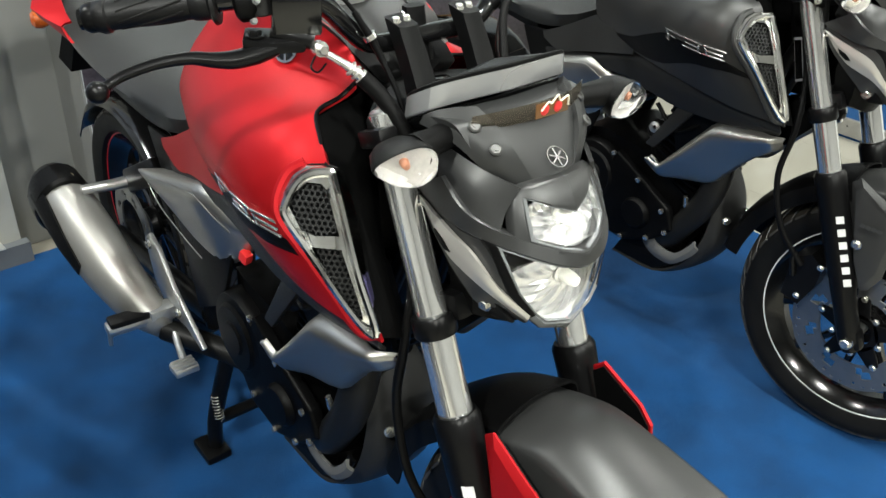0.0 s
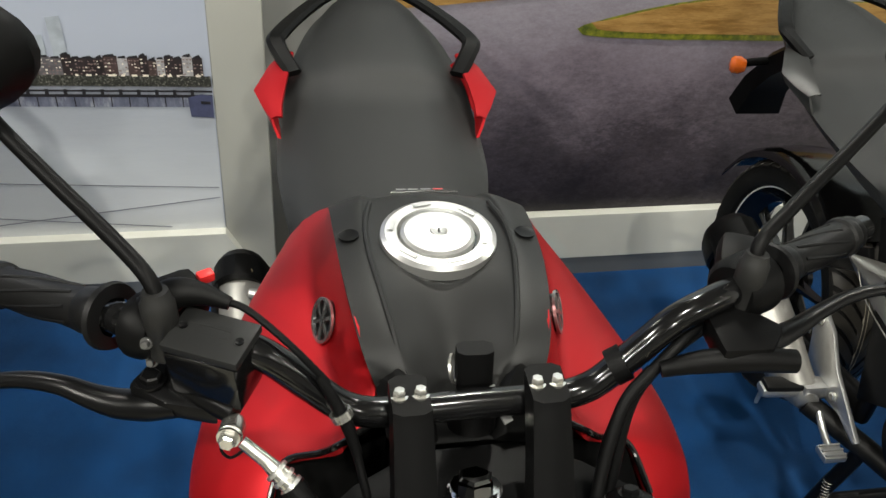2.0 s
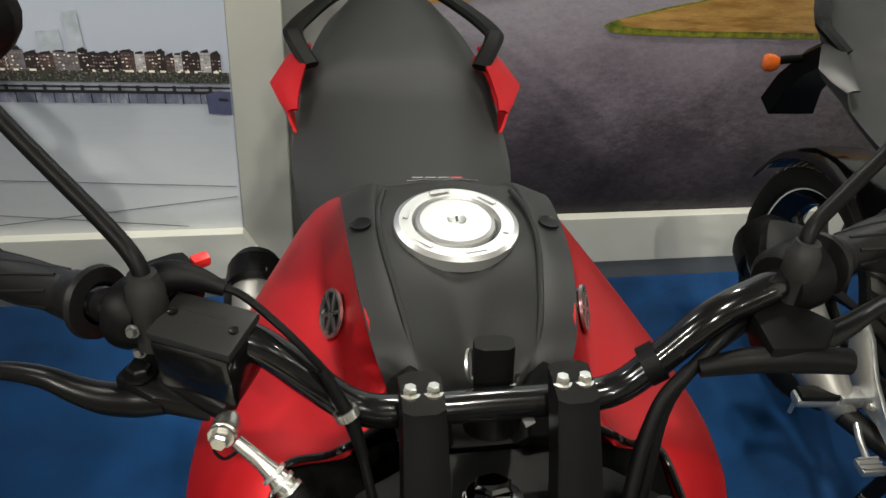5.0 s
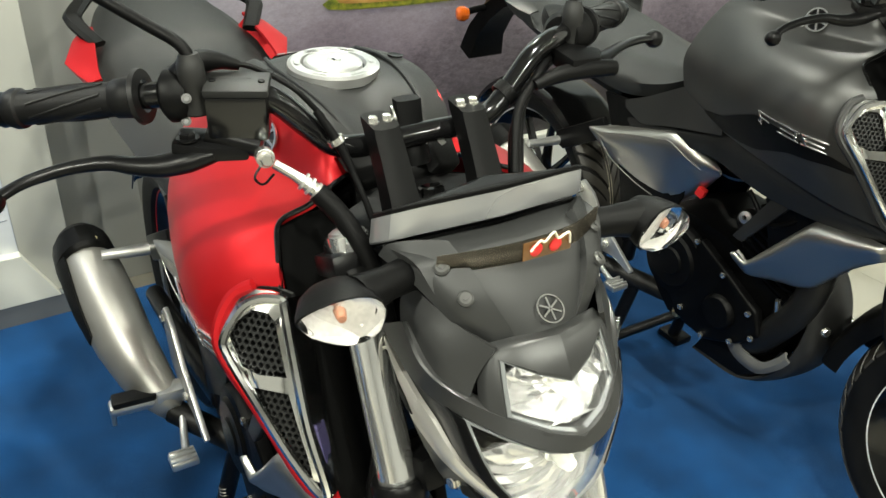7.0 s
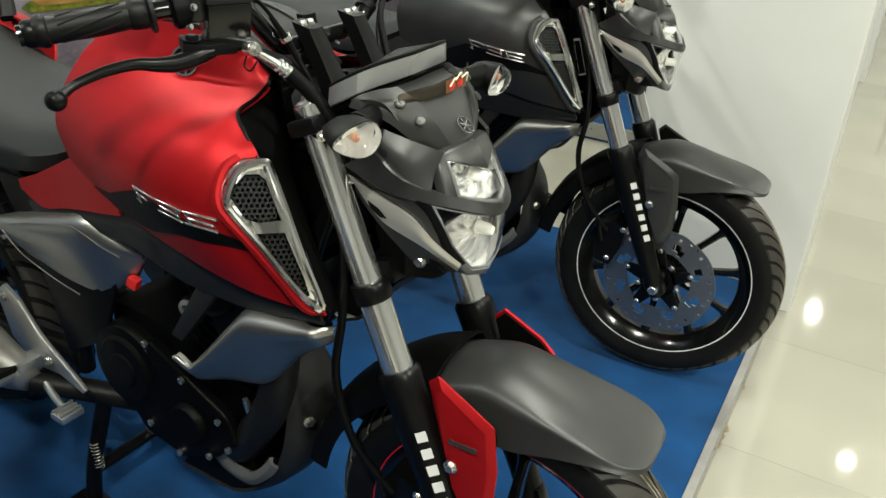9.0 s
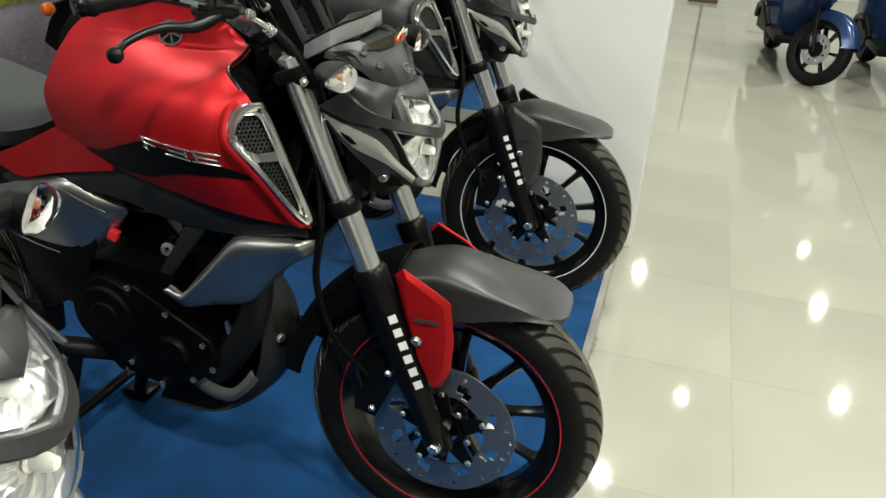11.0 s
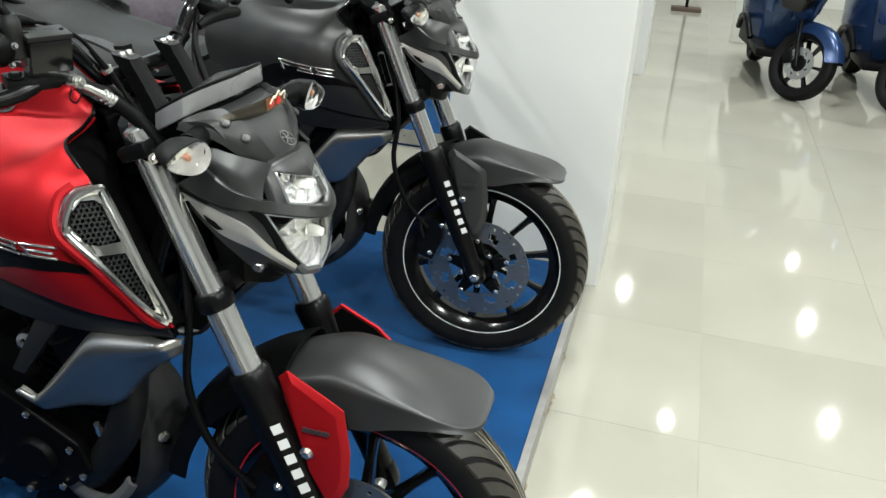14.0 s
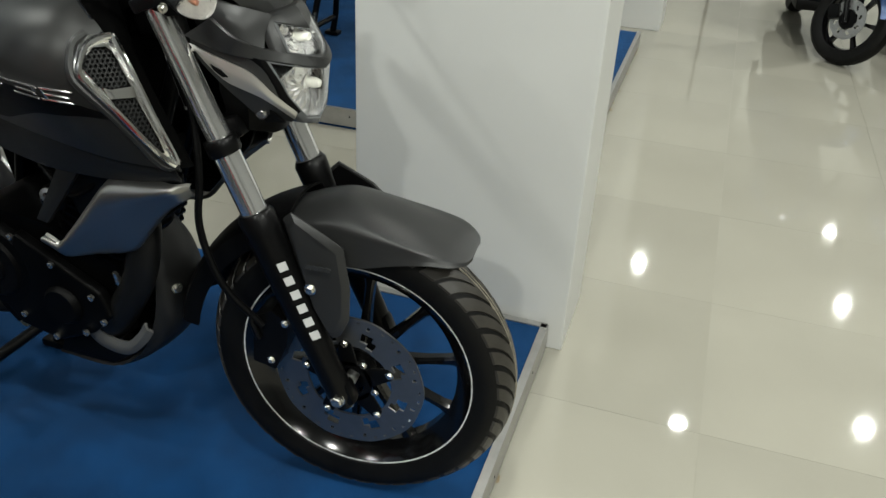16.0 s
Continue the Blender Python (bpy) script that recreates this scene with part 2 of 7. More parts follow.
def add_lathe(bm, profile, origin=(0, 0, 0), axis=(0, 1, 0), n=24, closed=False):
    """Turns a profile of (radius, height) round an axis."""
    d = Vector(axis).normalized()
    a = d.orthogonal().normalized()
    b = d.cross(a)
    o = Vector(origin)
    rings = []
    for r, h in profile:
        if r < 1e-6:
            rings.append([bm.verts.new(o + d * h)])
        else:
            rings.append([bm.verts.new(o + d * h + r * (math.cos(2 * math.pi * j / n) * a + math.sin(2 * math.pi * j / n) * b)) for j in range(n)])
    pairs = list(zip(rings, rings[1:]))
    if closed:
        pairs.append((rings[-1], rings[0]))
    for q, s in pairs:
        for j in range(n):
            k = (j + 1) % n
            if len(q) == 1 and len(s) == 1:
                continue
            if len(q) == 1:
                bm.faces.new((q[0], s[k], s[j]))
            elif len(s) == 1:
                bm.faces.new((q[j], q[k], s[0]))
            else:
                bm.faces.new((q[j], q[k], s[k], s[j]))
    return bm


def lathe(profile, origin=(0, 0, 0), axis=(0, 1, 0), n=24, closed=False):
    return add_lathe(bmesh.new(), profile, origin, axis, n, closed)


def add_bolt(bm, at, axis, r=0.006, h=0.005):
    """A hexagon head with a washer."""
    add_lathe(bm, [(0, 0), (r * 1.35, 0), (r * 1.35, h * 0.3), (0, h * 0.3)], at, axis, 12)
    add_lathe(bm, [(r, h * 0.3), (r, h), (r * 0.8, h * 1.2), (0, h * 1.2)], at, axis, 6)
    return bm


def bolt(at, axis, r=0.006, h=0.005):
    return add_bolt(bmesh.new(), at, axis, r, h)


def add_prism(bm, outline, depth, bevel=0.0, seg=2):
    """Extrudes a flat outline of places by a vector, with rounded edges."""
    verts = [bm.verts.new(Vector(p)) for p in outline]
    f0 = bm.faces.new(verts)
    ex = bmesh.ops.extrude_face_region(bm, geom=[f0])
    top = [g for g in ex["geom"] if isinstance(g, bmesh.types.BMVert)]
    bmesh.ops.translate(bm, verts=top, vec=Vector(depth))
    if bevel:
        own = set(verts) | set(top)
        edges = [e_ for e_ in bm.edges if e_.verts[0] in own and e_.verts[1] in own]
        bmesh.ops.bevel(bm, geom=edges, offset=bevel, segments=seg, affect="EDGES", profile=0.6, clamp_overlap=True)
    return bm


def prism(outline, depth, bevel=0.0, seg=2):
    return add_prism(bmesh.new(), outline, depth, bevel, seg)


def add_box(bm, c, s, bevel=0.0, turn=(0, 0, 0), seg=2):
    x, y, z = (v / 2 for v in s)
    m = pose(*c, *turn)
    lower = [m @ V(a, b, -z) for a, b in ((-x, -y), (x, -y), (x, y), (-x, y))]
    return add_prism(bm, lower, m.to_3x3() @ V(0, 0, 2 * z), bevel, seg)


def box(c, s, bevel=0.0, turn=(0, 0, 0), seg=2):
    return add_box(bmesh.new(), c, s, bevel, turn, seg)


def add_loft(bm, rings, caps=True, closed=True):
    vs = [[bm.verts.new(Vector(p)) for p in ring] for ring in rings]
    n = len(vs[0])
    for q, s in zip(vs, vs[1:]):
        for j in range(n if closed else n - 1):
            bm.faces.new((q[j], q[(j + 1) % n], s[(j + 1) % n], s[j]))
    if caps and closed:
        bm.faces.new(vs[0][::-1])
        bm.faces.new(vs[-1])
    return bm


def loft(rings, caps=True, closed=True):
    return add_loft(bmesh.new(), rings, caps, closed)


def smooth_grid(rows, su=4, sv=4):
    cols = [catmull(r, sv) for r in rows]
    m = len(cols[0])
    lines = [catmull([c[j] for c in cols], su) for j in range(m)]
    return [[lines[j][i] for j in range(m)] for i in range(len(lines[0]))]


def add_patch(bm, rows, su=4, sv=4, thick=0.004, inward=None):
    """A smooth shell through a grid of places, thickened inward."""
    grid = smooth_grid(rows, su, sv)
    nu, nv = len(grid), len(grid[0])
    off = []
    for i in range(nu):
        for j in range(nv):
            du = grid[min(i + 1, nu - 1)][j] - grid[max(i - 1, 0)][j]
            dv = grid[i][min(j + 1, nv - 1)] - grid[i][max(j - 1, 0)]
            nrm = du.cross(dv)
            nrm = nrm.normalized() if nrm.length > 1e-9 else V(0, 0, 1)
            if inward is not None and nrm.dot(Vector(inward) - grid[i][j]) < 0:
                nrm = -nrm
            off.append(grid[i][j] + nrm * thick)
    a = [bm.verts.new(grid[i][j]) for i in range(nu) for j in range(nv)]
    b = [bm.verts.new(p) for p in off]
    k = lambda i, j: i * nv + j
    for i in range(nu - 1):
        for j in range(nv - 1):
            bm.faces.new((a[k(i, j)], a[k(i, j + 1)], a[k(i + 1, j + 1)], a[k(i + 1, j)]))
            bm.faces.new((b[k(i, j)], b[k(i + 1, j)], b[k(i + 1, j + 1)], b[k(i, j + 1)]))
    rim = [(i, 0) for i in range(nu)] + [(nu - 1, j) for j in range(1, nv)] + [(i, nv - 1) for i in range(nu - 2, -1, -1)] + [(0, j) for j in range(nv - 2, 0, -1)]
    for p, q in zip(rim, rim[1:] + rim[:1]):
        bm.faces.new((a[k(*p)], a[k(*q)], b[k(*q)], b[k(*p)]))
    return bm


def patch(rows, su=4, sv=4, thick=0.004, inward=None):
    return add_patch(bmesh.new(), rows, su, sv, thick, inward)


def fair(grid, along, across):
    """Evens out a dense grid of places, its border held."""
    grid = [[V(*q) for q in r] for r in grid]
    nu, nv = len(grid), len(grid[0])
    for k in range(max(along, across)):
        if k < along:
            grid = [[grid[i][j] if i in (0, nu - 1) or j in (0, nv - 1) else grid[i][j] * 0.5 + (grid[i - 1][j] + grid[i + 1][j]) * 0.25 for j in range(nv)] for i in range(nu)]
        if k < across:
            grid = [[grid[i][j] if i in (0, nu - 1) or j in (0, nv - 1) else grid[i][j] * 0.5 + (grid[i][j - 1] + grid[i][j + 1]) * 0.25 for j in range(nv)] for i in range(nu)]
    return grid


def ymir(pts):
    return [(p[0], -p[1], p[2]) for p in pts]


def thing(name, label, category, m=None, group=""):
    ob = tagged(new(name), label, category, group)
    ob.empty_display_size = 0.1
    if m is not None:
        ob.matrix_world = m
    return ob


def structure(name, bm, mat_, m=ROOM, label="", category="", smooth=False):
    ob = part(name, bm, mat_, None, "", 0, smooth)
    ob.matrix_world = m
    return tagged(ob, label, category, kind="structure")


# ---- the room ----
U_WALL, U_FRONT, V_LEFT = -1.885, 0.20, 1.742


def slab(u0, u1, v0, v1, z0, z1, bevel=0.0):
    return box(((u0 + u1) / 2, (v0 + v1) / 2, (z0 + z1) / 2), (u1 - u0, v1 - v0, z1 - z0), bevel)


floor_ob = structure("floor", slab(-4.5, 5.5, -4.5, 11.0, FLOOR - 0.12, FLOOR - 0.003), GROUT, label="glossy cream tiled showroom floor", category="floor")
structure("ceiling", slab(-4.5, 5.5, -4.5, 11.0, CEIL + 0.02, CEIL + 0.12), CEILDIM, label="unseen plain ceiling with round downlights, toned grey to cut fill light", category="ceiling")
# front and south walls are unseen; their darker tone deepens the shadows
structure("wall_front", slab(5.3, 5.5, -4.5, 11.0, FLOOR, CEIL + 0.02), ROOMDIM, label="plain painted wall", category="wall")
structure("wall_south", slab(-4.5, 5.3, -4.5, -4.3, FLOOR, CEIL + 0.02), ROOMDIM, label="plain painted wall", category="wall")
structure("wall_north", slab(-4.5, 5.3, 9.3, 9.5, FLOOR, CEIL + 0.02), NORTHPALE, label="plain painted wall", category="wall")
structure("wall_back", slab(U_WALL - 0.45, U_WALL - 0.2, -4.3, 9.3, FLOOR, CEIL + 0.02), WALLGREY, label="grey painted wall behind the mural boards", category="wall")
# boards that carry the two murals, with a recess between them
structure("mural_wall_south", slab(U_WALL - 0.2, U_WALL, -4.3, -0.25, FLOOR, CEIL + 0.02), WALLGREY, label="grey wall board carrying the city mural", category="wall")
structure("mural_wall_north", slab(U_WALL - 0.2, U_WALL, 0.11, 9.3, FLOOR, CEIL + 0.02), WALLGREY, label="grey wall board carrying the runway mural", category="wall")
structure("column_back", slab(U_WALL - 0.18, U_WALL + 0.002, -0.262, -0.135, 0.0, CEIL + 0.02, 0.003), COLUMNPAINT, label="narrow pale grey column between two murals", category="column")
structure("skirting_south", prism([(U_WALL, -4.3, 0.062), (U_WALL, -0.185, 0.062), (U_WALL, -0.262, 0.205), (U_WALL, -4.3, 0.205)], (0.035, 0, 0), 0.002), SKIRTWHITE, label="white painted skirting board under the mural", category="skirting")
structure("skirting_north", slab(U_WALL, U_WALL + 0.035, 0.11, V_LEFT, 0.062, 0.212, 0.002), SKIRTWHITE, label="white painted skirting board under the mural", category="skirting")
structure("plinth_south", slab(U_WALL, U_WALL + 0.031, -4.3, -0.12, 0.0, 0.062), PLINTHGREY, label="dark grey plinth strip along the carpet", category="skirting")
structure("plinth_north", slab(U_WALL, U_WALL + 0.031, 0.11, V_LEFT, 0.0, 0.062), PLINTHGREY, label="dark grey plinth strip along the carpet", category="skirting")

structure("platform_1", slab(U_WALL, U_FRONT, -4.3, V_LEFT, FLOOR, 0.0, 0.003), CARPET, label="low display platform covered in royal blue carpet", category="platform")
structure("platform_2", slab(U_WALL, 0.085, 2.95, 4.76, FLOOR, 0.0, 0.003), CARPET, label="low display platform covered in royal blue carpet", category="platform")


def edging(name, u0, v0, u1, v1):
    """An aluminium angle along the edge of a platform, with its screws."""
    d = V(u1 - u0, v1 - v0, 0)
    side = V(d.y, -d.x, 0).normalized()
    a, b = V(u0, v0, 0), V(u1, v1, 0)
    prof = [(-0.016, 0.001), (-0.016, 0.004), (0.004, 0.004), (0.004, FLOOR + 0.012), (0.001, FLOOR + 0.012), (0.001, 0.001)]
    ob = structure(name, loft([[p + side * s + V(0, 0, z) for s, z in prof] for p in (a, b)]), TRIM, label="scuffed aluminium edge strip of the carpeted platform", category="trim")
    rng = random.Random(len(name) + int(abs(u0 + v1) * 10))
    soil = bmesh.new()
    for i in range(int(d.length / 0.11)):
        s0 = rng.uniform(0, d.length)
        p, q = a + d * (s0 / d.length), d.normalized() * rng.uniform(0.008, 0.04)
        w0, w1 = rng.uniform(0.004, 0.012), rng.uniform(0.002, 0.007)
        add_prism(soil, [p + side * 0.0045 + V(0, 0, FLOOR + 0.0012), p + q + side * 0.0045 + V(0, 0, FLOOR + 0.0012), p + q * 0.8 + side * (0.0045 + w1) + V(0, 0, FLOOR + 0.0012), p + q * 0.2 + side * (0.0045 + w0) + V(0, 0, FLOOR + 0.0012)], (0, 0, 0.0006))
    tagged(part("grime", soil, GRIME, ob, "brown dirt along the foot of the strip", smooth=False), kind="stuff")
    k = int(d.length / 0.35)
    for i in range(k):
        p = a + d * ((i + 0.5) / k) + side * 0.004 + V(0, 0, -0.025 - 0.02 * (i % 2))
        part("screw", lathe([(0, 0.0015), (0.003, 0.001), (0.004, 0)], p, side, 8), SATINBLACK, ob)


edging("trim_1", U_FRONT, -4.3, U_FRONT, V_LEFT)
edging("trim_2", U_FRONT, V_LEFT, -0.35, V_LEFT)
edging("trim_3", 0.085, 2.95, 0.085, 4.76)
edging("trim_4", U_WALL, 2.95, 0.085, 2.95)

structure("pillar_1", slab(-0.352, 0.243, 1.755, 2.04, FLOOR, CEIL + 0.02, 0.004), WALLWHITE, label="white painted square pillar beside the platform", category="pillar")
structure("pillar_2", slab(-0.42, 0.165, 5.14, 5.44, FLOOR, CEIL + 0.02, 0.004), WALLWHITE, label="white painted square pillar far down the aisle", category="pillar")
structure("skirting_far", slab(-0.4, 5.3, 9.285, 9.3, FLOOR, FLOOR + 0.1, 0.002), SKIRTWHITE, label="cream tiled skirting of the far wall", category="skirting")


# ---- murals: flat prints on the wall boards ----
def print_material(name, stops, axis="Z", lo=0.0, hi=1.0, grain=0.2, scale=6.0, stretch=(1, 1, 1), rough=0.45, fine=0.0):
    """A printed picture area: a colour run along one axis, broken up by grain."""
    m = bpy.data.materials.new(name)
    m.use_nodes = True
    nt = m.node_tree
    b = nt.nodes["Principled BSDF"]
    b.inputs["Roughness"].default_value = rough
    tc = nt.nodes.new("ShaderNodeTexCoord")
    sep = nt.nodes.new("ShaderNodeSeparateXYZ")
    nt.links.new(tc.outputs["Object"], sep.inputs[0])
    mp = nt.nodes.new("ShaderNodeMapping")
    mp.inputs["Scale"].default_value = stretch
    nt.links.new(tc.outputs["Object"], mp.inputs[0])
    n1 = nt.nodes.new("ShaderNodeTexNoise")
    n1.inputs["Scale"].default_value = scale
    n1.inputs["Detail"].default_value = 8
    n1.inputs["Roughness"].default_value = 0.65
    nt.links.new(mp.outputs[0], n1.inputs["Vector"])
    mr = nt.nodes.new("ShaderNodeMapRange")
    mr.inputs["From Min"].default_value, mr.inputs["From Max"].default_value = lo, hi
    nt.links.new(sep.outputs[axis], mr.inputs["Value"])
    ma = nt.nodes.new("ShaderNodeMath")
    ma.operation = "MULTIPLY_ADD"
    nt.links.new(n1.outputs["Fac"], ma.inputs[0])
    ma.inputs[1].default_value = grain
    nt.links.new(mr.outputs[0], ma.inputs[2])
    sb = nt.nodes.new("ShaderNodeMath")
    sb.operation = "SUBTRACT"
    sb.inputs[1].default_value = grain * 0.5
    nt.links.new(ma.outputs[0], sb.inputs[0])
    ramp = nt.nodes.new("ShaderNodeValToRGB")
    cr = ramp.color_ramp
    cr.elements[0].position, cr.elements[0].color = stops[0][0], (*stops[0][1], 1)
    cr.elements[1].position, cr.elements[1].color = stops[-1][0], (*stops[-1][1], 1)
    for p, c in stops[1:-1]:
        cr.elements.new(p).color = (*c, 1)
    out = sb.outputs[0]
    if fine:
        n2 = nt.nodes.new("ShaderNodeTexNoise")
        n2.inputs["Scale"].default_value = 55
        n2.inputs["Detail"].default_value = 6
        n2.inputs["Roughness"].default_value = 0.8
        nt.links.new(mp.outputs[0], n2.inputs["Vector"])
        dev = nt.nodes.new("ShaderNodeMath")
        dev.operation = "SUBTRACT"
        dev.inputs[1].default_value = 0.5
        nt.links.new(n2.outputs["Fac"], dev.inputs[0])
        add = nt.nodes.new("ShaderNodeMath")
        add.operation = "MULTIPLY_ADD"
        nt.links.new(dev.outputs[0], add.inputs[0])
        add.inputs[1].default_value = fine
        nt.links.new(out, add.inputs[2])
        out = add.outputs[0]
    nt.links.new(out, ramp.inputs[0])
    nt.links.new(ramp.outputs[0], b.inputs["Base Color"])
    return m


def flat(outline, lift):
    """A flat printed area on the wall: outline of (v, z)."""
    return prism([(U_WALL + lift - 0.001, v, z) for v, z in outline], (0.001, 0, 0))


def mural_piece(name, outline, lift, mat_, parent):
    return part(name, flat(outline, lift), mat_, parent, smooth=False)


def city_mural():
    sky = print_material("print_sky_dusk", [(0.0, (0.42, 0.46, 0.55)), (0.4, (0.30, 0.35, 0.46)), (1.0, (0.20, 0.25, 0.38))], "Z", 0.75, 1.9, 0.12, 2.0)
    water = print_material("print_promenade", [(0.0, (0.62, 0.64, 0.66)), (0.5, (0.50, 0.53, 0.57)), (1.0, (0.36, 0.39, 0.45))], "Z", 0.2, 0.62, 0.32, 6, (1, 0.5, 4), fine=0.25)
    line = material("print_dark_line", (0.20, 0.21, 0.24), 0.5)
    glint = material("print_window_light", (0.85, 0.78, 0.66), 0.5)
    base = structure("mural_south", flat([(-4.3, 0.205), (-0.262, 0.205), (-0.262, 2.5), (-4.3, 2.5)], 0.003), sky, label="large printed wall mural of a city skyline across water", category="mural")
    bricks = [material("print_brick_house", (0.022, 0.015, 0.016), 0.5, 0, 0.6, 160), material("print_brown_house", (0.060, 0.038, 0.036), 0.5, 0, 0.6, 140), material("print_grey_house", (0.13, 0.12, 0.13), 0.5, 0, 0.5, 140), material("print_white_house", (0.40, 0.39, 0.40), 0.5, 0, 0.4, 120)]
    roof = material("print_dark_roof", (0.014, 0.013, 0.016), 0.5, 0, 0.4, 200)
    rose = material("print_dim_window", (0.24, 0.17, 0.16), 0.5, 0, 0.4, 200)
    navy = print_material("print_navy_tower", [(0.35, (0.012, 0.012, 0.022)), (0.72, (0.075, 0.08, 0.12))], "Z", -9, 10, 0.9, 90, (1, 1.4, 0.5))
    hedge = print_material("print_dark_hedge", [(0.42, (0.010, 0.011, 0.008)), (0.56, (0.055, 0.055, 0.045)), (0.70, (0.34, 0.33, 0.29))], "Z", -9, 10, 0.95, 190)
    pale = material("print_hazy_tower", (0.36, 0.40, 0.45), 0.5, 0, 0.3, 40)
    mist = material("print_pale_water", (0.27, 0.29, 0.34), 0.5, 0, 0.35, 40)
    lake = print_material("print_quay_wall", [(0.3, (0.055, 0.062, 0.10)), (0.55, (0.17, 0.185, 0.25)), (0.74, (0.50, 0.52, 0.56))], "Z", -9, 10, 0.9, 26, (1, 1.5, 0.5))

    def fall(v, z):
        """The printed horizon sinks towards the column."""
        return (v, z - 0.024 * (max(v, -1.8) + 0.8))

    def strip(name, z0, z1, lift, m_, v0=-4.3, v1=-0.264):
        ends = [v0, -1.8, v1] if v0 < -1.8 else [v0, v1]
        mural_piece(name, [fall(v, z0) for v in ends] + [fall(v, z1) for v in ends[::-1]], lift, m_, base)
    mural_piece("promenade", [(-4.3, 0.205), (-0.264, 0.205), fall(-0.264, 0.576), fall(-1.8, 0.576), fall(-4.3, 0.576)], 0.0045, water, base)
    strip("quay_wall", 0.573, 0.602, 0.006, lake)
    strip("pale_water", 0.600, 0.632, 0.0052, mist)
    strip("hedge_row", 0.628, 0.655, 0.0105, hedge)
    rng = random.Random(4)
    for v0, w, z1, m_ in ((-0.668, 0.050, 0.746, pale), (-0.604, 0.030, 0.790, pale), (-0.832, 0.046, 0.806, navy), (-0.790, 0.038, 0.828, navy), (-0.752, 0.016, 0.770, navy), (-0.90, 0.06, 0.76, navy), (-1.06, 0.05, 0.83, navy), (-1.16, 0.06, 0.79, navy), (-1.45, 0.05, 0.86, navy)):
        mural_piece("printed_tower", [(v0, 0.63), (v0 + w, 0.63), (v0 + w - 0.006, z1), (v0 - 0.006, z1 - 0.004)], 0.0068 if m_ == pale else 0.0085, m_, base)
    bright, dim = bmesh.new(), bmesh.new()

    def lit(bm, v, z, w, h, lift=0.0100):
        add_prism(bm, [(U_WALL + lift, *fall(v, z)), (U_WALL + lift, *fall(v + w, z)), (U_WALL + lift, *fall(v + w, z + h)), (U_WALL + lift, *fall(v, z + h))], (0.0006, 0, 0))
    v = -1.75
    while v < -0.280:
        w = min(rng.uniform(0.016, 0.034), -0.265 - v)
        h = rng.uniform(0.044, 0.056)
        mural_piece("printed_house", [fall(v, 0.650), fall(v + w, 0.650), fall(v + w, 0.650 + h), fall(v, 0.650 + h)], 0.0092, rng.choices(bricks, (5, 5, 2, 1))[0], base)
        mural_piece("printed_roof", [fall(v + w * 0.1, 0.648 + h), fall(v + w * 0.9, 0.648 + h), fall(v + w * rng.uniform(0.6, 0.9), 0.650 + h + rng.uniform(0.003, 0.009)), fall(v + w * 0.15, 0.652 + h)], 0.0096, roof, base)
        cols = max(2, int(w / 0.0065))
        for i in range(cols):
            for j in range(5):
                if rng.random() < 0.62:
                    lit(bright if rng.random() < 0.38 else dim, v + (i + 0.2) * w / cols + rng.uniform(0, 0.001), 0.656 + j * (h - 0.008) / 5 + rng.uniform(0, 0.002), w / cols * rng.uniform(0.35, 0.75), rng.uniform(0.0016, 0.0042))
        if rng.random() < 0.5:
            lit(bright, v + w * 0.2, 0.653, w * rng.uniform(0.3, 0.7), 0.005)
        v += w
    mural_piece("printed_house", [(-4.3, 0.69), (-1.74, 0.672), (-1.74, 0.722), (-4.3, 0.74)], 0.0092, bricks[0], base)
    for v0, n_ in ((-0.834, 5), (-0.792, 4)):
        for i in range(n_):
            for j in range(22):
                if rng.random() < 0.33:
                    lit(dim if rng.random() < 0.8 else bright, v0 + i * 0.0085 + rng.uniform(0, 0.002), 0.662 + j * 0.0062, rng.uniform(0.002, 0.005), 0.0018)
    for j in range(18):
        lit(bright, -0.8315 + 0.0002 * j, 0.655 + j * 0.007, 0.0022, 0.006)
        if j < 9:
            lit(bright, -0.7475 - 0.0002 * j, 0.655 + j * 0.007, 0.0016, 0.004)
    tagged(part("printed_lights", bright, glint, base, smooth=False), kind="stuff")
    tagged(part("printed_windows", dim, rose, base, smooth=False), kind="stuff")
    strip("quay_rail", 0.599, 0.606, 0.0085, roof)
    strip("quay_rail", 0.613, 0.617, 0.0085, roof)
    for i in range(48):
        v = -2.2 + i * 0.041
        if v < -0.28:
            mural_piece("quay_post", [fall(v, 0.600), fall(v + 0.008, 0.600), fall(v + 0.008, 0.619), fall(v, 0.619)], 0.0092, roof, base)
            mural_piece("quay_joint", [fall(v + 0.02, 0.573), fall(v + 0.0222, 0.573), fall(v + 0.0222, 0.600), fall(v + 0.02, 0.600)], 0.0078, roof, base)
    mural_piece("printed_hut", [(-0.318, 0.538), (-0.264, 0.534), (-0.264, 0.592), (-0.290, 0.597), (-0.322, 0.588)], 0.0112, material("print_blue_hut", (0.055, 0.062, 0.12), 0.5, 0, 0.3, 60), base)
    mural_piece("hut_window", [(-0.292, 0.572), (-0.270, 0.570), (-0.270, 0.577), (-0.292, 0.579)], 0.0124, roof, base)
    for a, b in (((-1.7, 0.36), (-0.4, 0.214)), ((-2.2, 0.45), (-0.27, 0.33)), ((-1.0, 0.22), (-0.27, 0.30)), ((-1.6, 0.26), (-0.9, 0.21))):
        mural_piece("paving_line", [(a[0], a[1]), (b[0], b[1]), (b[0], b[1] + 0.0025), (a[0], a[1] + 0.0025)], 0.006, line, base)


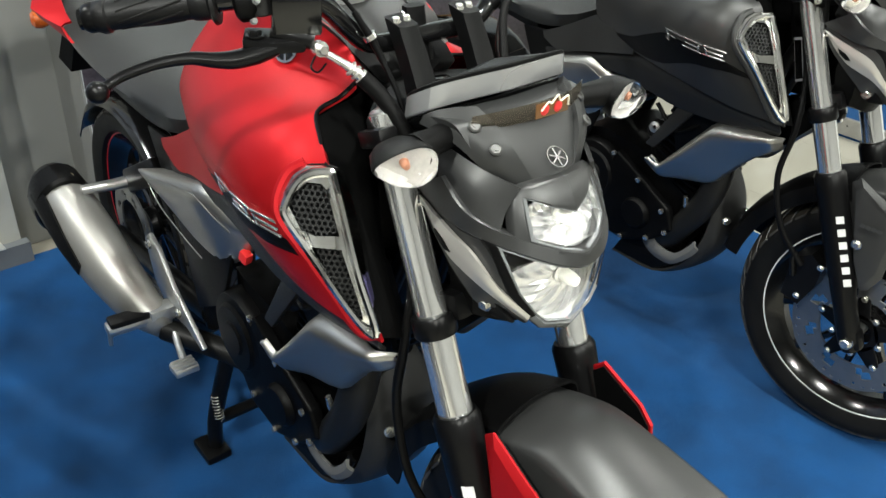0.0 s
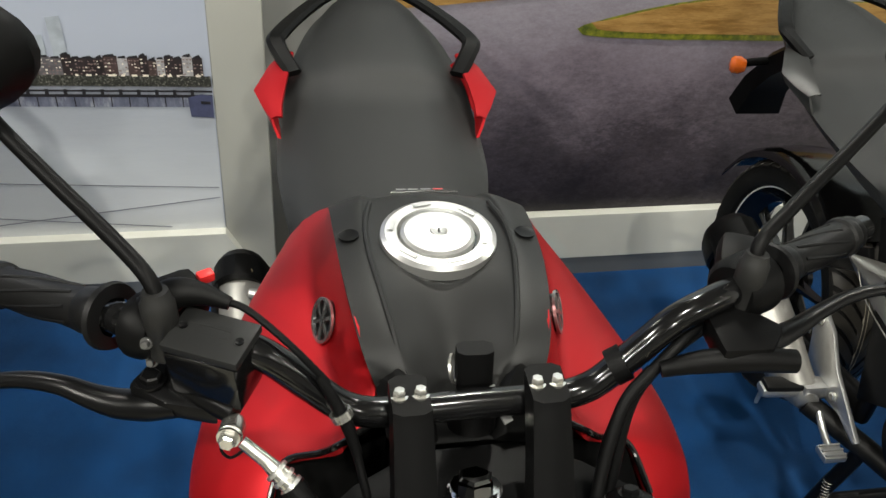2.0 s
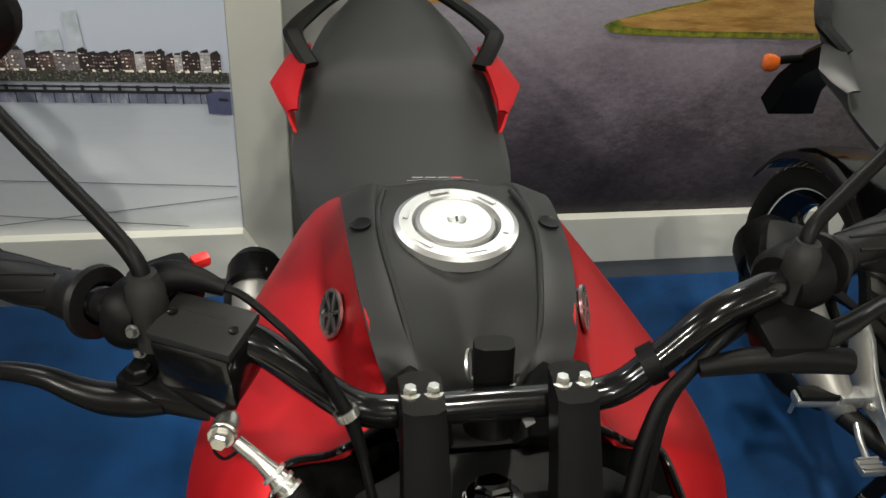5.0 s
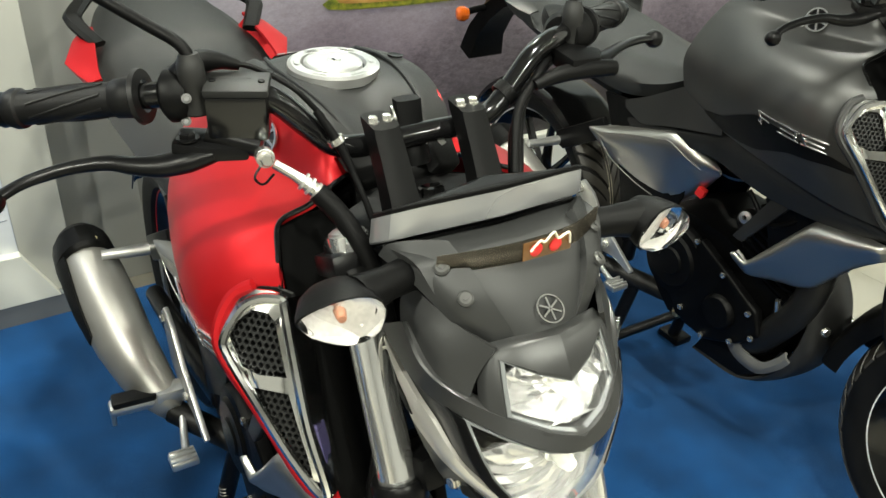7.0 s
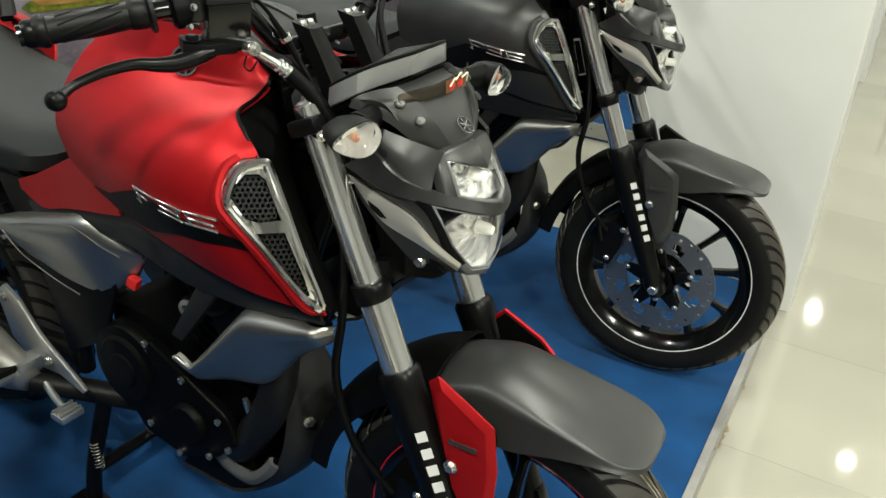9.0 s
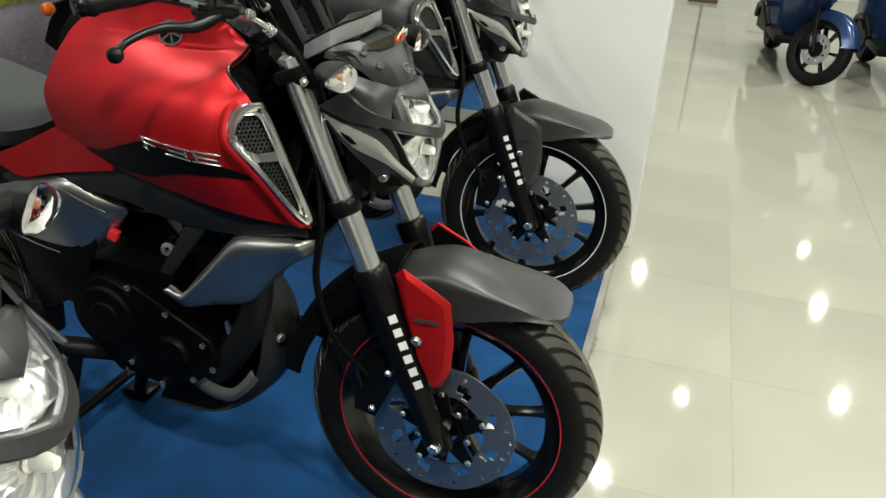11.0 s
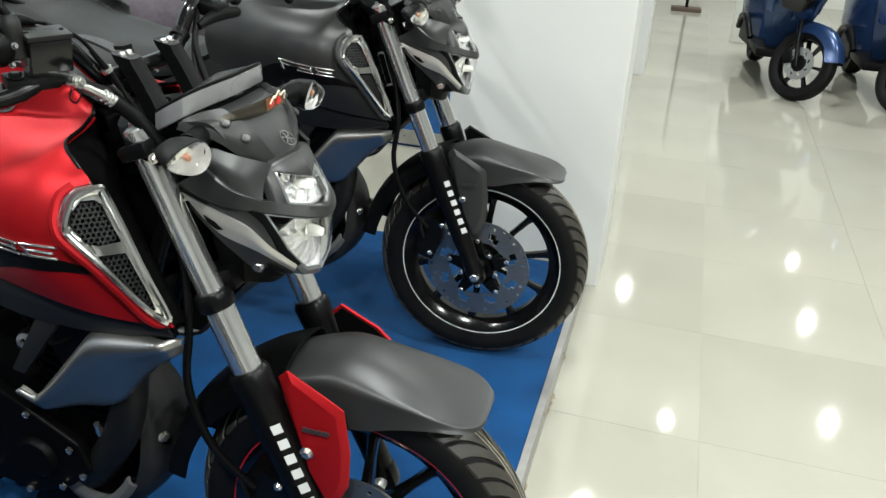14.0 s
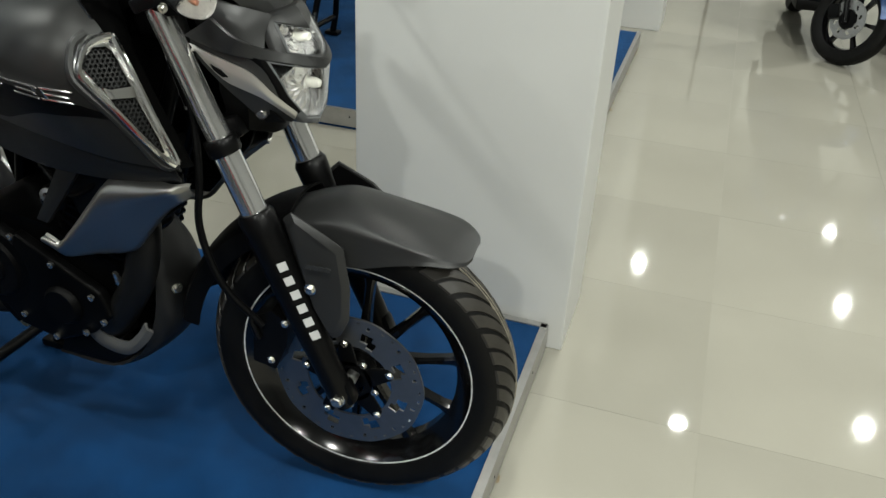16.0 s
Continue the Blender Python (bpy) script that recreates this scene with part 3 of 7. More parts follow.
def runway_mural():
    sky = print_material("print_sky_pale", [(0.0, (0.62, 0.66, 0.66)), (1.0, (0.45, 0.52, 0.58))], "Z", 0.88, 2.0, 0.1, 2)
    tar = print_material("print_tarmac", [(0.0, (0.014, 0.011, 0.014)), (0.28, (0.055, 0.045, 0.055)), (0.62, (0.17, 0.14, 0.17)), (1.0, (0.27, 0.25, 0.29))], "Z", 0.25, 0.88, 0.62, 4.0, (1, 0.8, 1.6), fine=0.75)
    hill = print_material("print_hills", [(0.4, (0.05, 0.06, 0.06)), (0.65, (0.16, 0.17, 0.16))], "Z", -9, 10, 0.7, 12, (1, 0.5, 1))
    straw = print_material("print_dry_grass", [(0.38, (0.22, 0.11, 0.025)), (0.6, (0.40, 0.23, 0.07))], "Z", -9, 10, 0.9, 14, (1, 0.4, 3), fine=0.5)
    green = print_material("print_green_verge", [(0.4, (0.05, 0.07, 0.008)), (0.65, (0.22, 0.22, 0.02))], "Z", -9, 10, 0.9, 40)
    pale = material("print_pale_concrete", (0.42, 0.38, 0.33), 0.5)
    base = structure("mural_north", flat([(0.115, 0.212), (9.2, 0.212), (9.2, 2.5), (0.115, 2.5)], 0.003), sky, label="large printed wall mural of a runway with dry grass", category="mural")
    mural_piece("tarmac", [(0.117, 0.213), (9.2, 0.213), (9.2, 0.862), (0.117, 0.862)], 0.0045, tar, base)
    mural_piece("far_concrete", [(0.117, 0.850), (3.2, 0.842), (3.2, 0.862), (0.117, 0.872)], 0.006, pale, base)
    clump = bmesh.new()
    rng = random.Random(9)
    for i in range(420):
        v, z, r_ = 0.125 + 2.6 * rng.random() ** 1.3, rng.uniform(0.8625, 0.8675), rng.uniform(0.0025, 0.0065)
        add_prism(clump, [(U_WALL + 0.0086, v + r_ * 1.3 * math.cos(k * 1.047), z + r_ * rng.uniform(0.5, 1) * math.sin(k * 1.047)) for k in range(6)], (0.0006, 0, 0))
    tagged(part("printed_trees", clump, material("print_far_trees", (0.022, 0.026, 0.018), 0.5, 0, 0.6, 200), base, smooth=False), kind="stuff")
    top = [(0.117 + 0.1 * i, 0.882 + 0.012 * noise.noise((i * 0.7, 1, 3)) + 0.006 * noise.noise((i * 2.3, 5, 3))) for i in range(90)]
    mural_piece("hills", [(0.117, 0.862), (9.0, 0.858)] + top[::-1], 0.0075, hill, base)
    mural_piece("field", [(0.117, 0.803), (0.30, 0.818), (0.55, 0.842), (0.62, 0.848), (0.117, 0.858)], 0.0085, straw, base)
    edge = [(0.642, 0.758), (0.66, 0.742), (0.72, 0.735), (0.80, 0.732), (0.90, 0.728), (1.0, 0.727), (1.3, 0.722), (1.8, 0.715), (2.6, 0.70)]
    far = [(2.6, 0.80), (1.8, 0.825), (1.3, 0.832), (1.1, 0.838), (1.0, 0.838), (0.9, 0.825), (0.80, 0.805), (0.72, 0.785), (0.66, 0.768)]
    mural_piece("verge", edge + far, 0.0085, green, base)
    mural_piece("dry_grass", [(v + 0.035 if v < 0.7 else v, z + 0.016 + 0.004 * noise.noise((v * 30, 0, 0))) for v, z in edge] + [(v + 0.01, z - 0.003) for v, z in far[:-1]], 0.0095, straw, base)


city_mural()
runway_mural()


# ---- ceiling lamps ----
def downlight():
    ob = thing("ceiling_downlight", "round recessed white ceiling downlight, switched on", "downlight", group="ceiling downlights")
    part("rim", lathe([(0.062, 0.0), (0.080, 0.0), (0.080, -0.006), (0.066, -0.008), (0.062, -0.004)], (0, 0, 0), (0, 0, 1), 28, True), SKIRTWHITE, ob)
    part("lamp_disc", lathe([(0, -0.003), (0.061, -0.003), (0.061, -0.0005), (0, -0.0005)], (0, 0, 0), (0, 0, 1), 24), LAMPGLOW, ob)
    return ob


# the last three are an assumed row, added to brighten seats and tails
LAMPS = [(-0.18, 7.05, 34), (1.52, 8.55, 9), (1.63, 7.12, 34), (0.49, 4.90, 9), (1.75, 5.42, 30), (0.05, 3.65, 28), (1.86, 3.70, 26), (0.16, 1.93, 20), (1.97, 1.98, 24), (0.27, 0.20, 25), (2.07, 0.26, 52), (0.38, -1.50, 44), (2.18, -1.46, 52), (-1.48, 0.31, 20), (-1.37, -1.41, 16), (-1.59, 2.04, 16)]
first_lamp = downlight()
for i, (x, y, watts) in enumerate(LAMPS):
    m = Matrix.Translation((x, y, CEIL + 0.019)) @ Matrix.Scale(0.4 if watts < 10 else 0.7, 4)
    if i == 0:
        first_lamp.matrix_world = m
    else:
        copy_thing(first_lamp, m)
    data = bpy.data.lights.new("downlight_beam", "AREA")
    data.shape, data.size, data.energy, data.color = "DISK", 0.088, watts, (0.94, 0.965, 0.90)
    beam = new("downlight_beam", data)
    beam.matrix_world = Matrix.Translation((x, y, CEIL + 0.005))


# ---- things down the aisle ----
def floor_stand():
    # a floor wiper, simplified to a flat base and an upright handle
    ob = thing("floor_stand", "floor wiper with a thin upright handle and flat brown base near the far wall", "stand", Matrix.Translation((-0.12, 8.2, FLOOR)) @ Matrix.Rotation(0.1, 4, "Z"))
    part("base", box((0, 0, 0.02), (0.30, 0.14, 0.04), 0.008), BROWN, ob, "dusty brown rectangular base")
    part("pole", tube([(0, 0, 0.03), (0, 0, 1.4)], 0.016, 12, 0), SATINBLACK, ob)


def leaning_board():
    ob = thing("leaning_board", "cream board leaning against the far wall", "board", Matrix.Translation((0.5, 6.75, FLOOR)) @ Matrix.Rotation(0.1, 4, "Z"))
    part("panel", box((0, 0.12, 0.55), (0.24, 0.025, 1.1), 0.004, (-12, 0, 0)), SKIRTWHITE, ob)


floor_stand()
leaning_board()


# ---- motorcycles ----
# Own frame of a machine: x ahead, y to the rider's left, z up, front axle above the origin.
R_TYRE, AXLE = 0.296, 0.296
REAR = (-1.335, 0.0, 0.312)


def tyre_mesh(c, r, w, n=60):
    """The tyre's carcass; the tread blocks stand 3 mm proud of its crown."""
    hw = w / 2
    half = [(r - 0.078, 0.62), (r - 0.070, 0.86), (r - 0.05, 1.0), (r - 0.030, 0.985), (r - 0.0205, 0.86), (r - 0.009, 0.52), (r - 0.0035, 0.18)]
    prof = [(q, -hw * y) for q, y in half] + [(q, hw * y) for q, y in half[::-1]]
    return lathe(prof, c, (0, 1, 0), n, True)


def tread_mesh(c, r, w, pitches=22):
    """Rubber blocks parted by slanted, curving grooves."""
    bm = bmesh.new()
    hw = w / 2
    pitch = 2 * math.pi / pitches
    across = (0.045, 0.20, 0.38, 0.56, 0.74, 0.93)

    def at(u, k, sg, deep):
        s_ = across[k]
        lead = 0.46 * s_ - 0.17 * s_ * s_
        rr = r - deep - 0.0165 * (s_ / 0.82) ** 2.2
        a = u + lead + (0.5 * pitch if sg > 0 else 0)
        return V(c[0] + rr * math.cos(a), c[1] + sg * s_ * hw, c[2] + rr * math.sin(a))

    def block(u0, u1, k0, k1, sg):
        cols = [u0 + (u1 - u0) * i / 3 for i in range(4)]
        top = {(i, k): bm.verts.new(at(u, k, sg, 0.0)) for i, u in enumerate(cols) for k in range(k0, k1 + 1)}
        for i in range(3):
            for k in range(k0, k1):
                bm.faces.new((top[i, k], top[i + 1, k], top[i + 1, k + 1], top[i, k + 1]))
        rim = [(i, k0) for i in range(4)] + [(3, k) for k in range(k0 + 1, k1 + 1)] + [(i, k1) for i in (2, 1, 0)] + [(0, k) for k in range(k1 - 1, k0, -1)]
        low = [bm.verts.new(at(cols[i], k, sg, 0.0045)) for i, k in rim]
        for m in range(len(rim)):
            n_ = (m + 1) % len(rim)
            bm.faces.new((top[rim[m]], top[rim[n_]], low[n_], low[m]))

    gap = 0.105 * pitch
    for p in range(pitches):
        u = p * pitch
        for sg in (-1, 1):
            # the first block reaches the centre rib, the second ends short of it at its leading edge
            block(u + gap, u + 0.5 * pitch - gap * 0.5, 0, 5, sg)
            block(u + 0.5 * pitch + gap * 0.6, u + pitch - gap * 0.6, 1, 5, sg)
            block(u + 0.5 * pitch - gap * 0.5, u + pitch - gap * 0.6, 0, 1, sg)
    # centre rib
    add_lathe(bm, [(r - 0.004, -0.045 * hw), (r + 0.0002, -0.040 * hw), (r + 0.0002, 0.040 * hw), (r - 0.004, 0.045 * hw)], c, (0, 1, 0), 66, True)
    return bm


def rim_mesh(c, w):
    hw = w / 2
    prof = [(0.222, -hw), (0.2265, -hw), (0.2265, -hw + 0.008), (0.212, -hw + 0.016), (0.198, -hw * 0.4), (0.198, hw * 0.4), (0.212, hw - 0.016), (0.2265, hw - 0.008), (0.2265, hw), (0.222, hw), (0.206, hw * 0.55), (0.188, hw * 0.3), (0.188, -hw * 0.3), (0.206, -hw * 0.55)]
    return lathe(prof, c, (0, 1, 0), 60, True)


def spoke_mesh(c, a, w=0.018):
    """One cast spoke with a thicker root."""
    d, t = V(math.cos(a), 0, math.sin(a)), V(-math.sin(a), 0, math.cos(a))
    rings = []
    for r, hw, hy in ((0.035, w * 0.8, 0.020), (0.07, w * 0.55, 0.016), (0.13, w * 0.42, 0.012), (0.175, w * 0.5, 0.011), (0.195, w * 0.8, 0.014)):
        o = Vector(c) + d * r
        rings.append([o + t * hw * x + V(0, hy * y, 0) for x, y in ((-1, -0.6), (-0.5, -1), (0.5, -1), (1, -0.6), (1, 0.6), (0.5, 1), (-0.5, 1), (-1, 0.6))])
    return loft(rings)


def brake_disc_mesh(c, r=0.141, inner=0.080, side=-1):
    """A drilled and slotted ring: a grid of angle and radius with cells left out."""
    bm = bmesh.new()
    n = 120
    radii = [inner + (r - inner) * q for q in (0, 0.10, 0.24, 0.40, 0.56, 0.70, 0.84, 0.90, 1.0)]
    hole = lambda i, k: (k in (1, 2) and i % 15 in (5, 6, 7)) or (k in (2, 3) and i % 15 in (7, 8, 9, 10)) or (k == 5 and i % 10 == 4) or (k == 6 and i % 10 in (0, 7))
    vs = {}
    for i in range(n):
        a = 2 * math.pi * i / n
        wave = 0.0008 * math.cos(10 * a)
        for k, q in enumerate(radii):
            rr = q + (wave if k in (0, len(radii) - 1) else 0)
            for s, y in enumerate((-0.00225, 0.00225)):
                vs[i, k, s] = bm.verts.new((c[0] + rr * math.cos(a), c[1] + y, c[2] + rr * math.sin(a)))
    cell = lambda i, k: 0 <= k < len(radii) - 1 and not hole(i % n, k)
    for i in range(n):
        j = (i + 1) % n
        for k in range(len(radii) - 1):
            if not cell(i, k):
                continue
            bm.faces.new((vs[i, k, 0], vs[j, k, 0], vs[j, k + 1, 0], vs[i, k + 1, 0]))
            bm.faces.new((vs[i, k, 1], vs[i, k + 1, 1], vs[j, k + 1, 1], vs[j, k, 1]))
            if not cell(i, k - 1):
                bm.faces.new((vs[i, k, 0], vs[i, k, 1], vs[j, k, 1], vs[j, k, 0]))
            if not cell(i, k + 1):
                bm.faces.new((vs[i, k + 1, 0], vs[j, k + 1, 0], vs[j, k + 1, 1], vs[i, k + 1, 1]))
            if not cell(i - 1, k):
                bm.faces.new((vs[i, k, 0], vs[i, k + 1, 0], vs[i, k + 1, 1], vs[i, k, 1]))
            if not cell(i + 1, k):
                bm.faces.new((vs[j, k, 0], vs[j, k, 1], vs[j, k + 1, 1], vs[j, k + 1, 0]))
    return bm


def wheel(bike, c, w_tyre, w_rim, stripe, steer, disc_side=-1):
    ob = part("wheel", lathe([(0.016, -0.045), (0.036, -0.045), (0.040, -0.03), (0.030, -0.01), (0.030, 0.01), (0.040, 0.03), (0.036, 0.045), (0.016, 0.045)], c, (0, 1, 0), 28, True), SATINBLACK, bike, "black ten-spoke cast wheel", steer)
    part("tyre", tyre_mesh(c, R_TYRE if w_tyre < 0.12 else 0.300, w_tyre), RUBBER, ob, "new black rubber tyre with slanted tread grooves")
    part("tread", tread_mesh(c, R_TYRE if w_tyre < 0.12 else 0.300, w_tyre), TREAD, ob, "unworn tread blocks with thin chalky moulding lines")
    for y in (-0.004, 0.004):
        part("moulding_line", lathe([(R_TYRE + (0.0008 if w_tyre < 0.12 else 0.0048), y - 0.0006), (R_TYRE + (0.0008 if w_tyre < 0.12 else 0.0048), y + 0.0006), (R_TYRE - 0.002, y + 0.0006), (R_TYRE - 0.002, y - 0.0006)], c, (0, 1, 0), 66, True), CHALK, ob)
    part("rim", rim_mesh(c, w_rim), GLOSSBLACK, ob)
    hw = w_rim / 2
    for sg in (-1, 1):
        part("rim_tape", lathe([(0.2215, sg * (hw + 0.0008)), (0.2262, sg * (hw + 0.0008)), (0.2266, sg * (hw - 0.002)), (0.2215, sg * (hw - 0.0005))], c, (0, 1, 0), 72, True), stripe, ob)
    for i in range(10):
        part("spoke", spoke_mesh(c, 2 * math.pi * (i + 0.35) / 10), GLOSSBLACK, ob)
    return ob


def front_end(bike, paint, guard, stripe, steer):
    S = dict(steer=steer)
    w = wheel(bike, (0, 0, AXLE), 0.104, 0.082, stripe, steer)
    dc = (0, -0.070, AXLE)
    part("brake_disc", brake_disc_mesh(dc), DISCSTEEL, w, "drilled steel front brake disc")
    carrier = bmesh.new()
    add_lathe(carrier, [(0.03, 0), (0.045, 0), (0.045, 0.006), (0.03, 0.006)], (0, -0.074, AXLE), (0, 1, 0), 24, True)
    for i in range(5):
        a = 2 * math.pi * i / 5 + 0.4
        d, t = V(math.cos(a), 0, math.sin(a)), V(-math.sin(a), 0, math.cos(a))
        o = V(0, -0.074, AXLE)
        add_prism(carrier, [o + d * 0.035 + t * 0.02, o + d * 0.084 + t * 0.012, o + d * 0.092, o + d * 0.084 - t * 0.012, o + d * 0.035 - t * 0.02], (0, 0.006, 0), 0.0015)
    part("disc_carrier", carrier, SATINBLACK, w)
    for i in range(5):
        a = 2 * math.pi * i / 5 + 0.4
        part("disc_bolt", bolt((0.084 * math.cos(a), -0.075, AXLE + 0.084 * math.sin(a)), (0, -1, 0), 0.0055, 0.004), BOLT, w)
        part("hub_bolt", bolt((0.052 * math.cos(a + 0.6), -0.075, AXLE + 0.052 * math.sin(a + 0.6)), (0, -1, 0), 0.0055, 0.004), BOLT, w)
    part("axle", lathe([(0, -0.135), (0.012, -0.135), (0.012, 0.13), (0, 0.13)], (0, 0, AXLE), (0, 1, 0), 16), ALLOY, w)
    part("axle_nut", bolt((0.0, -0.128, AXLE + 0.003), (0, -1, 0), 0.011, 0.012), BOLT, w, "bright hexagon axle nut")

    # fork
    fx = lambda z: -0.42 * (z - AXLE)
    fork = part("fork", box((fx(0.78) + 0.01, 0, 0.765), (0.06, 0.20, 0.035), 0.008, (0, -23, 0)), SATINBLACK, bike, "telescopic fork with chrome tubes", **S)
    part("top_yoke", prism([(-0.36, -0.04, 0.985), (-0.335, -0.09, 0.983), (-0.295, -0.135, 0.98), (-0.255, -0.13, 0.966), (-0.245, -0.06, 0.962), (-0.245, 0.06, 0.962), (-0.255, 0.13, 0.966), (-0.295, 0.135, 0.98), (-0.335, 0.09, 0.983), (-0.36, 0.04, 0.985)], (0.007, 0, -0.022), 0.004), PLASTIC, fork)
    for sg in (-1, 1):
        y = 0.112 * sg
        p = lambda z: (fx(z), y, z)
        part("upper_tube", tube([p(0.745), p(0.985)], 0.0195, 24, 0), FORKCHROME, fork)
        part("chrome_tube", tube([p(0.60), p(0.745)], 0.0225, 24, 0), FORKCHROME, fork)
        part("dust_ring", tube([p(0.735), p(0.738), p(0.757), p(0.760)], [0.0255, 0.0275, 0.0275, 0.0255], 24, 0), SATINBLACK, fork)
        part("fork_slider", tube([p(0.275), p(0.30), p(0.36), p(0.46), p(0.60), p(0.632), p(0.640)], [0.017, 0.024, 0.024, 0.028, 0.030, 0.031, 0.026], 20, 0), SATINBLACK, fork, "satin black fork slider")
        part("slider_foot", box((0.0, y * 0.98, AXLE + 0.004), (0.05, 0.034, 0.048), 0.012, (0, -22, 0)), SATINBLACK, fork)
        part("fork_cap", add_bolt(lathe([(0.017, 0), (0.017, 0.006), (0.012, 0.009), (0, 0.009)], p(0.982), (-0.42, 0, 1), 20), (fx(0.990), y, 0.990), (-0.42, 0, 1), 0.007, 0.005), ALLOY if sg < 0 else SATINBLACK, fork, "round fork cap")
        part("clamp_ear", box((fx(0.955) - 0.004, y * 1.08, 0.962), (0.045, 0.04, 0.022), 0.006, (0, -23, 0)), SATINBLACK, fork)
        part("clamp_bolt", bolt((fx(0.95) + 0.022, y * 1.2, 0.958), (0.9, sg * 0.4, 0), 0.0058, 0.006), BOLT, fork)
    # plain marks where the maker's name runs down the slider
    sg = -1
    ax = V(-0.42, 0, 1).normalized()
    side = V(0.62, 0.785 * sg, 0.26).normalized()
    for i in range(6):
        z = 0.550 - i * 0.0250
        o = V(fx(z), 0.112 * sg, z) + side * 0.0285
        u = ax.cross(side).normalized()
        part("maker_mark", prism([o - u * 0.0076 - ax * 0.0066, o + u * 0.0076 - ax * 0.0086, o + u * 0.0076 + ax * 0.0066, o - u * 0.0076 + ax * 0.0086], side * 0.0018), WHITEMARK, fork, "plain white printed block")
    # front calliper behind the right leg
    cal = part("brake_calliper", loft([[(-0.145 + dx, y, 0.40 + dz) for dx, dz in ((-0.02, -0.065), (0.022, -0.075), (0.045, -0.02), (0.05, 0.03), (0.02, 0.05), (-0.015, 0.03))] for y in (-0.115, -0.108, -0.058, -0.05)]), SATINBLACK, bike, "black front brake calliper", **S)
    for x, z in ((-0.10, 0.43), (-0.13, 0.345)):
        part("calliper_bolt", bolt((x, -0.116, z), (0, -1, 0), 0.0055, 0.005), BOLT, cal)
    part("bleed_nipple", tube([(-0.150, -0.118, 0.39), (-0.158, -0.126, 0.43), (-0.155, -0.126, 0.45)], [0.006, 0.006, 0.004], 10, 0), SATINBLACK, cal)
    part("brake_hose", tube([(-0.14, -0.12, 0.42), (-0.20, -0.135, 0.50), (-0.235, -0.13, 0.60), (-0.228, -0.125, 0.70), (-0.245, -0.10, 0.80), (-0.28, -0.09, 0.92)], 0.0065, 10), PLASTIC, bike, "black rubber brake hose", **S)

    # mudguard
    def mud_row(x, z, hw, drop):
        g = min(1.0, drop / 0.07)
        side = [(1.0, z - drop), (0.955, z - drop * 0.72), (0.925, z - drop * 0.46), (0.885, z - drop * 0.27), (0.70, z - 0.013 * g), (0.36, z - 0.003 * g)]
        return [(x, -hw * a, b) for a, b in side] + [(x, 0, z)] + [(x, hw * a, b) for a, b in side[::-1]]
    front = [mud_row(0.204, 0.573, 0.030, 0.005), mud_row(0.196, 0.577, 0.056, 0.007), mud_row(0.172, 0.586, 0.078, 0.011), mud_row(0.140, 0.597, 0.085, 0.021), mud_row(0.085, 0.616, 0.085, 0.051), mud_row(0.02, 0.635, 0.084, 0.088), mud_row(-0.03, 0.641, 0.082, 0.092), mud_row(-0.075, 0.630, 0.081, 0.085), mud_row(-0.115, 0.614, 0.080, 0.072), mud_row(-0.155, 0.598, 0.079, 0.065)]
    mg = part("mudguard", patch(front, 5, 3, 0.004, (0, 0, AXLE)), DARKGREY, bike, "matte dark grey front mudguard", **S)
    rear = []
    for a in (108, 120, 132, 144, 154, 163, 170):
        r_ = 0.345 + 0.004 * (a - 108) / 60
        x, z = r_ * math.cos(radians(a)), AXLE + r_ * math.sin(radians(a))
        nx, nz = math.cos(radians(a)), math.sin(radians(a))
        hw = 0.080 - 0.012 * (a - 108) / 68
        rear.append([(x - nx * 0.045, -hw, z - nz * 0.045), (x - nx * 0.012, -hw * 0.95, z - nz * 0.012), (x, -hw * 0.5, z), (x + nx * 0.004, 0, z + nz * 0.004), (x, hw * 0.5, z), (x - nx * 0.012, hw * 0.95, z - nz * 0.012), (x - nx * 0.045, hw, z - nz * 0.045)])
    part("mudguard_rear", patch(rear, 3, 3, 0.004, (0, 0, AXLE)), PLASTIC, mg, "black plastic rear half of the mudguard")
    for sg in (-1, 1):
        y0 = 0.098 * sg
        outline = [(-0.098, 0.630), (-0.083, 0.645), (-0.018, 0.612), (0.006, 0.594), (0.016, 0.52), (0.014, 0.455), (-0.002, 0.420), (-0.015, 0.415), (-0.045, 0.47), (-0.075, 0.555)]
        cx_, cz_ = -0.038, 0.535
        ring_ = lambda k, out: [(cx_ + (x - cx_) * k, y0 + sg * (0.012 * (1 - abs(x + 0.04) / 0.08) + out), cz_ + (z - cz_) * (1 - (1 - k) * 0.55)) for x, z in outline]
        g = part("fork_guard", loft([ring_(0.97, 0.0), ring_(1.0, 0.002), ring_(1.0, 0.004), ring_(0.80, 0.0105), ring_(0.74, 0.0115)]), guard, bike, "", angle=22, **S)
        part("guard_back", prism([(-0.045 + (x + 0.045) * 0.93, y0 + sg * (0.012 * (1 - abs(x + 0.04) / 0.08) - 0.003), 0.53 + (z - 0.53) * 0.955) for x, z in outline], (0, sg * 0.002, 0)), PLASTIC, g, "black inner face")
        part("guard_bolt", bolt((-0.048, y0 + sg * 0.022, 0.514), (0, sg, 0), 0.008, 0.006), BOLT, g)
        for i in range(4):
            part("guard_mark", prism([(-0.055 + i * 0.011, y0 + sg * 0.0235, 0.555), (-0.046 + i * 0.011, y0 + sg * 0.0235, 0.553), (-0.043 + i * 0.011, y0 + sg * 0.0235, 0.561), (-0.052 + i * 0.011, y0 + sg * 0.0235, 0.563)], (0, sg * 0.001, 0)), DULLBOLT, g)
    return fork


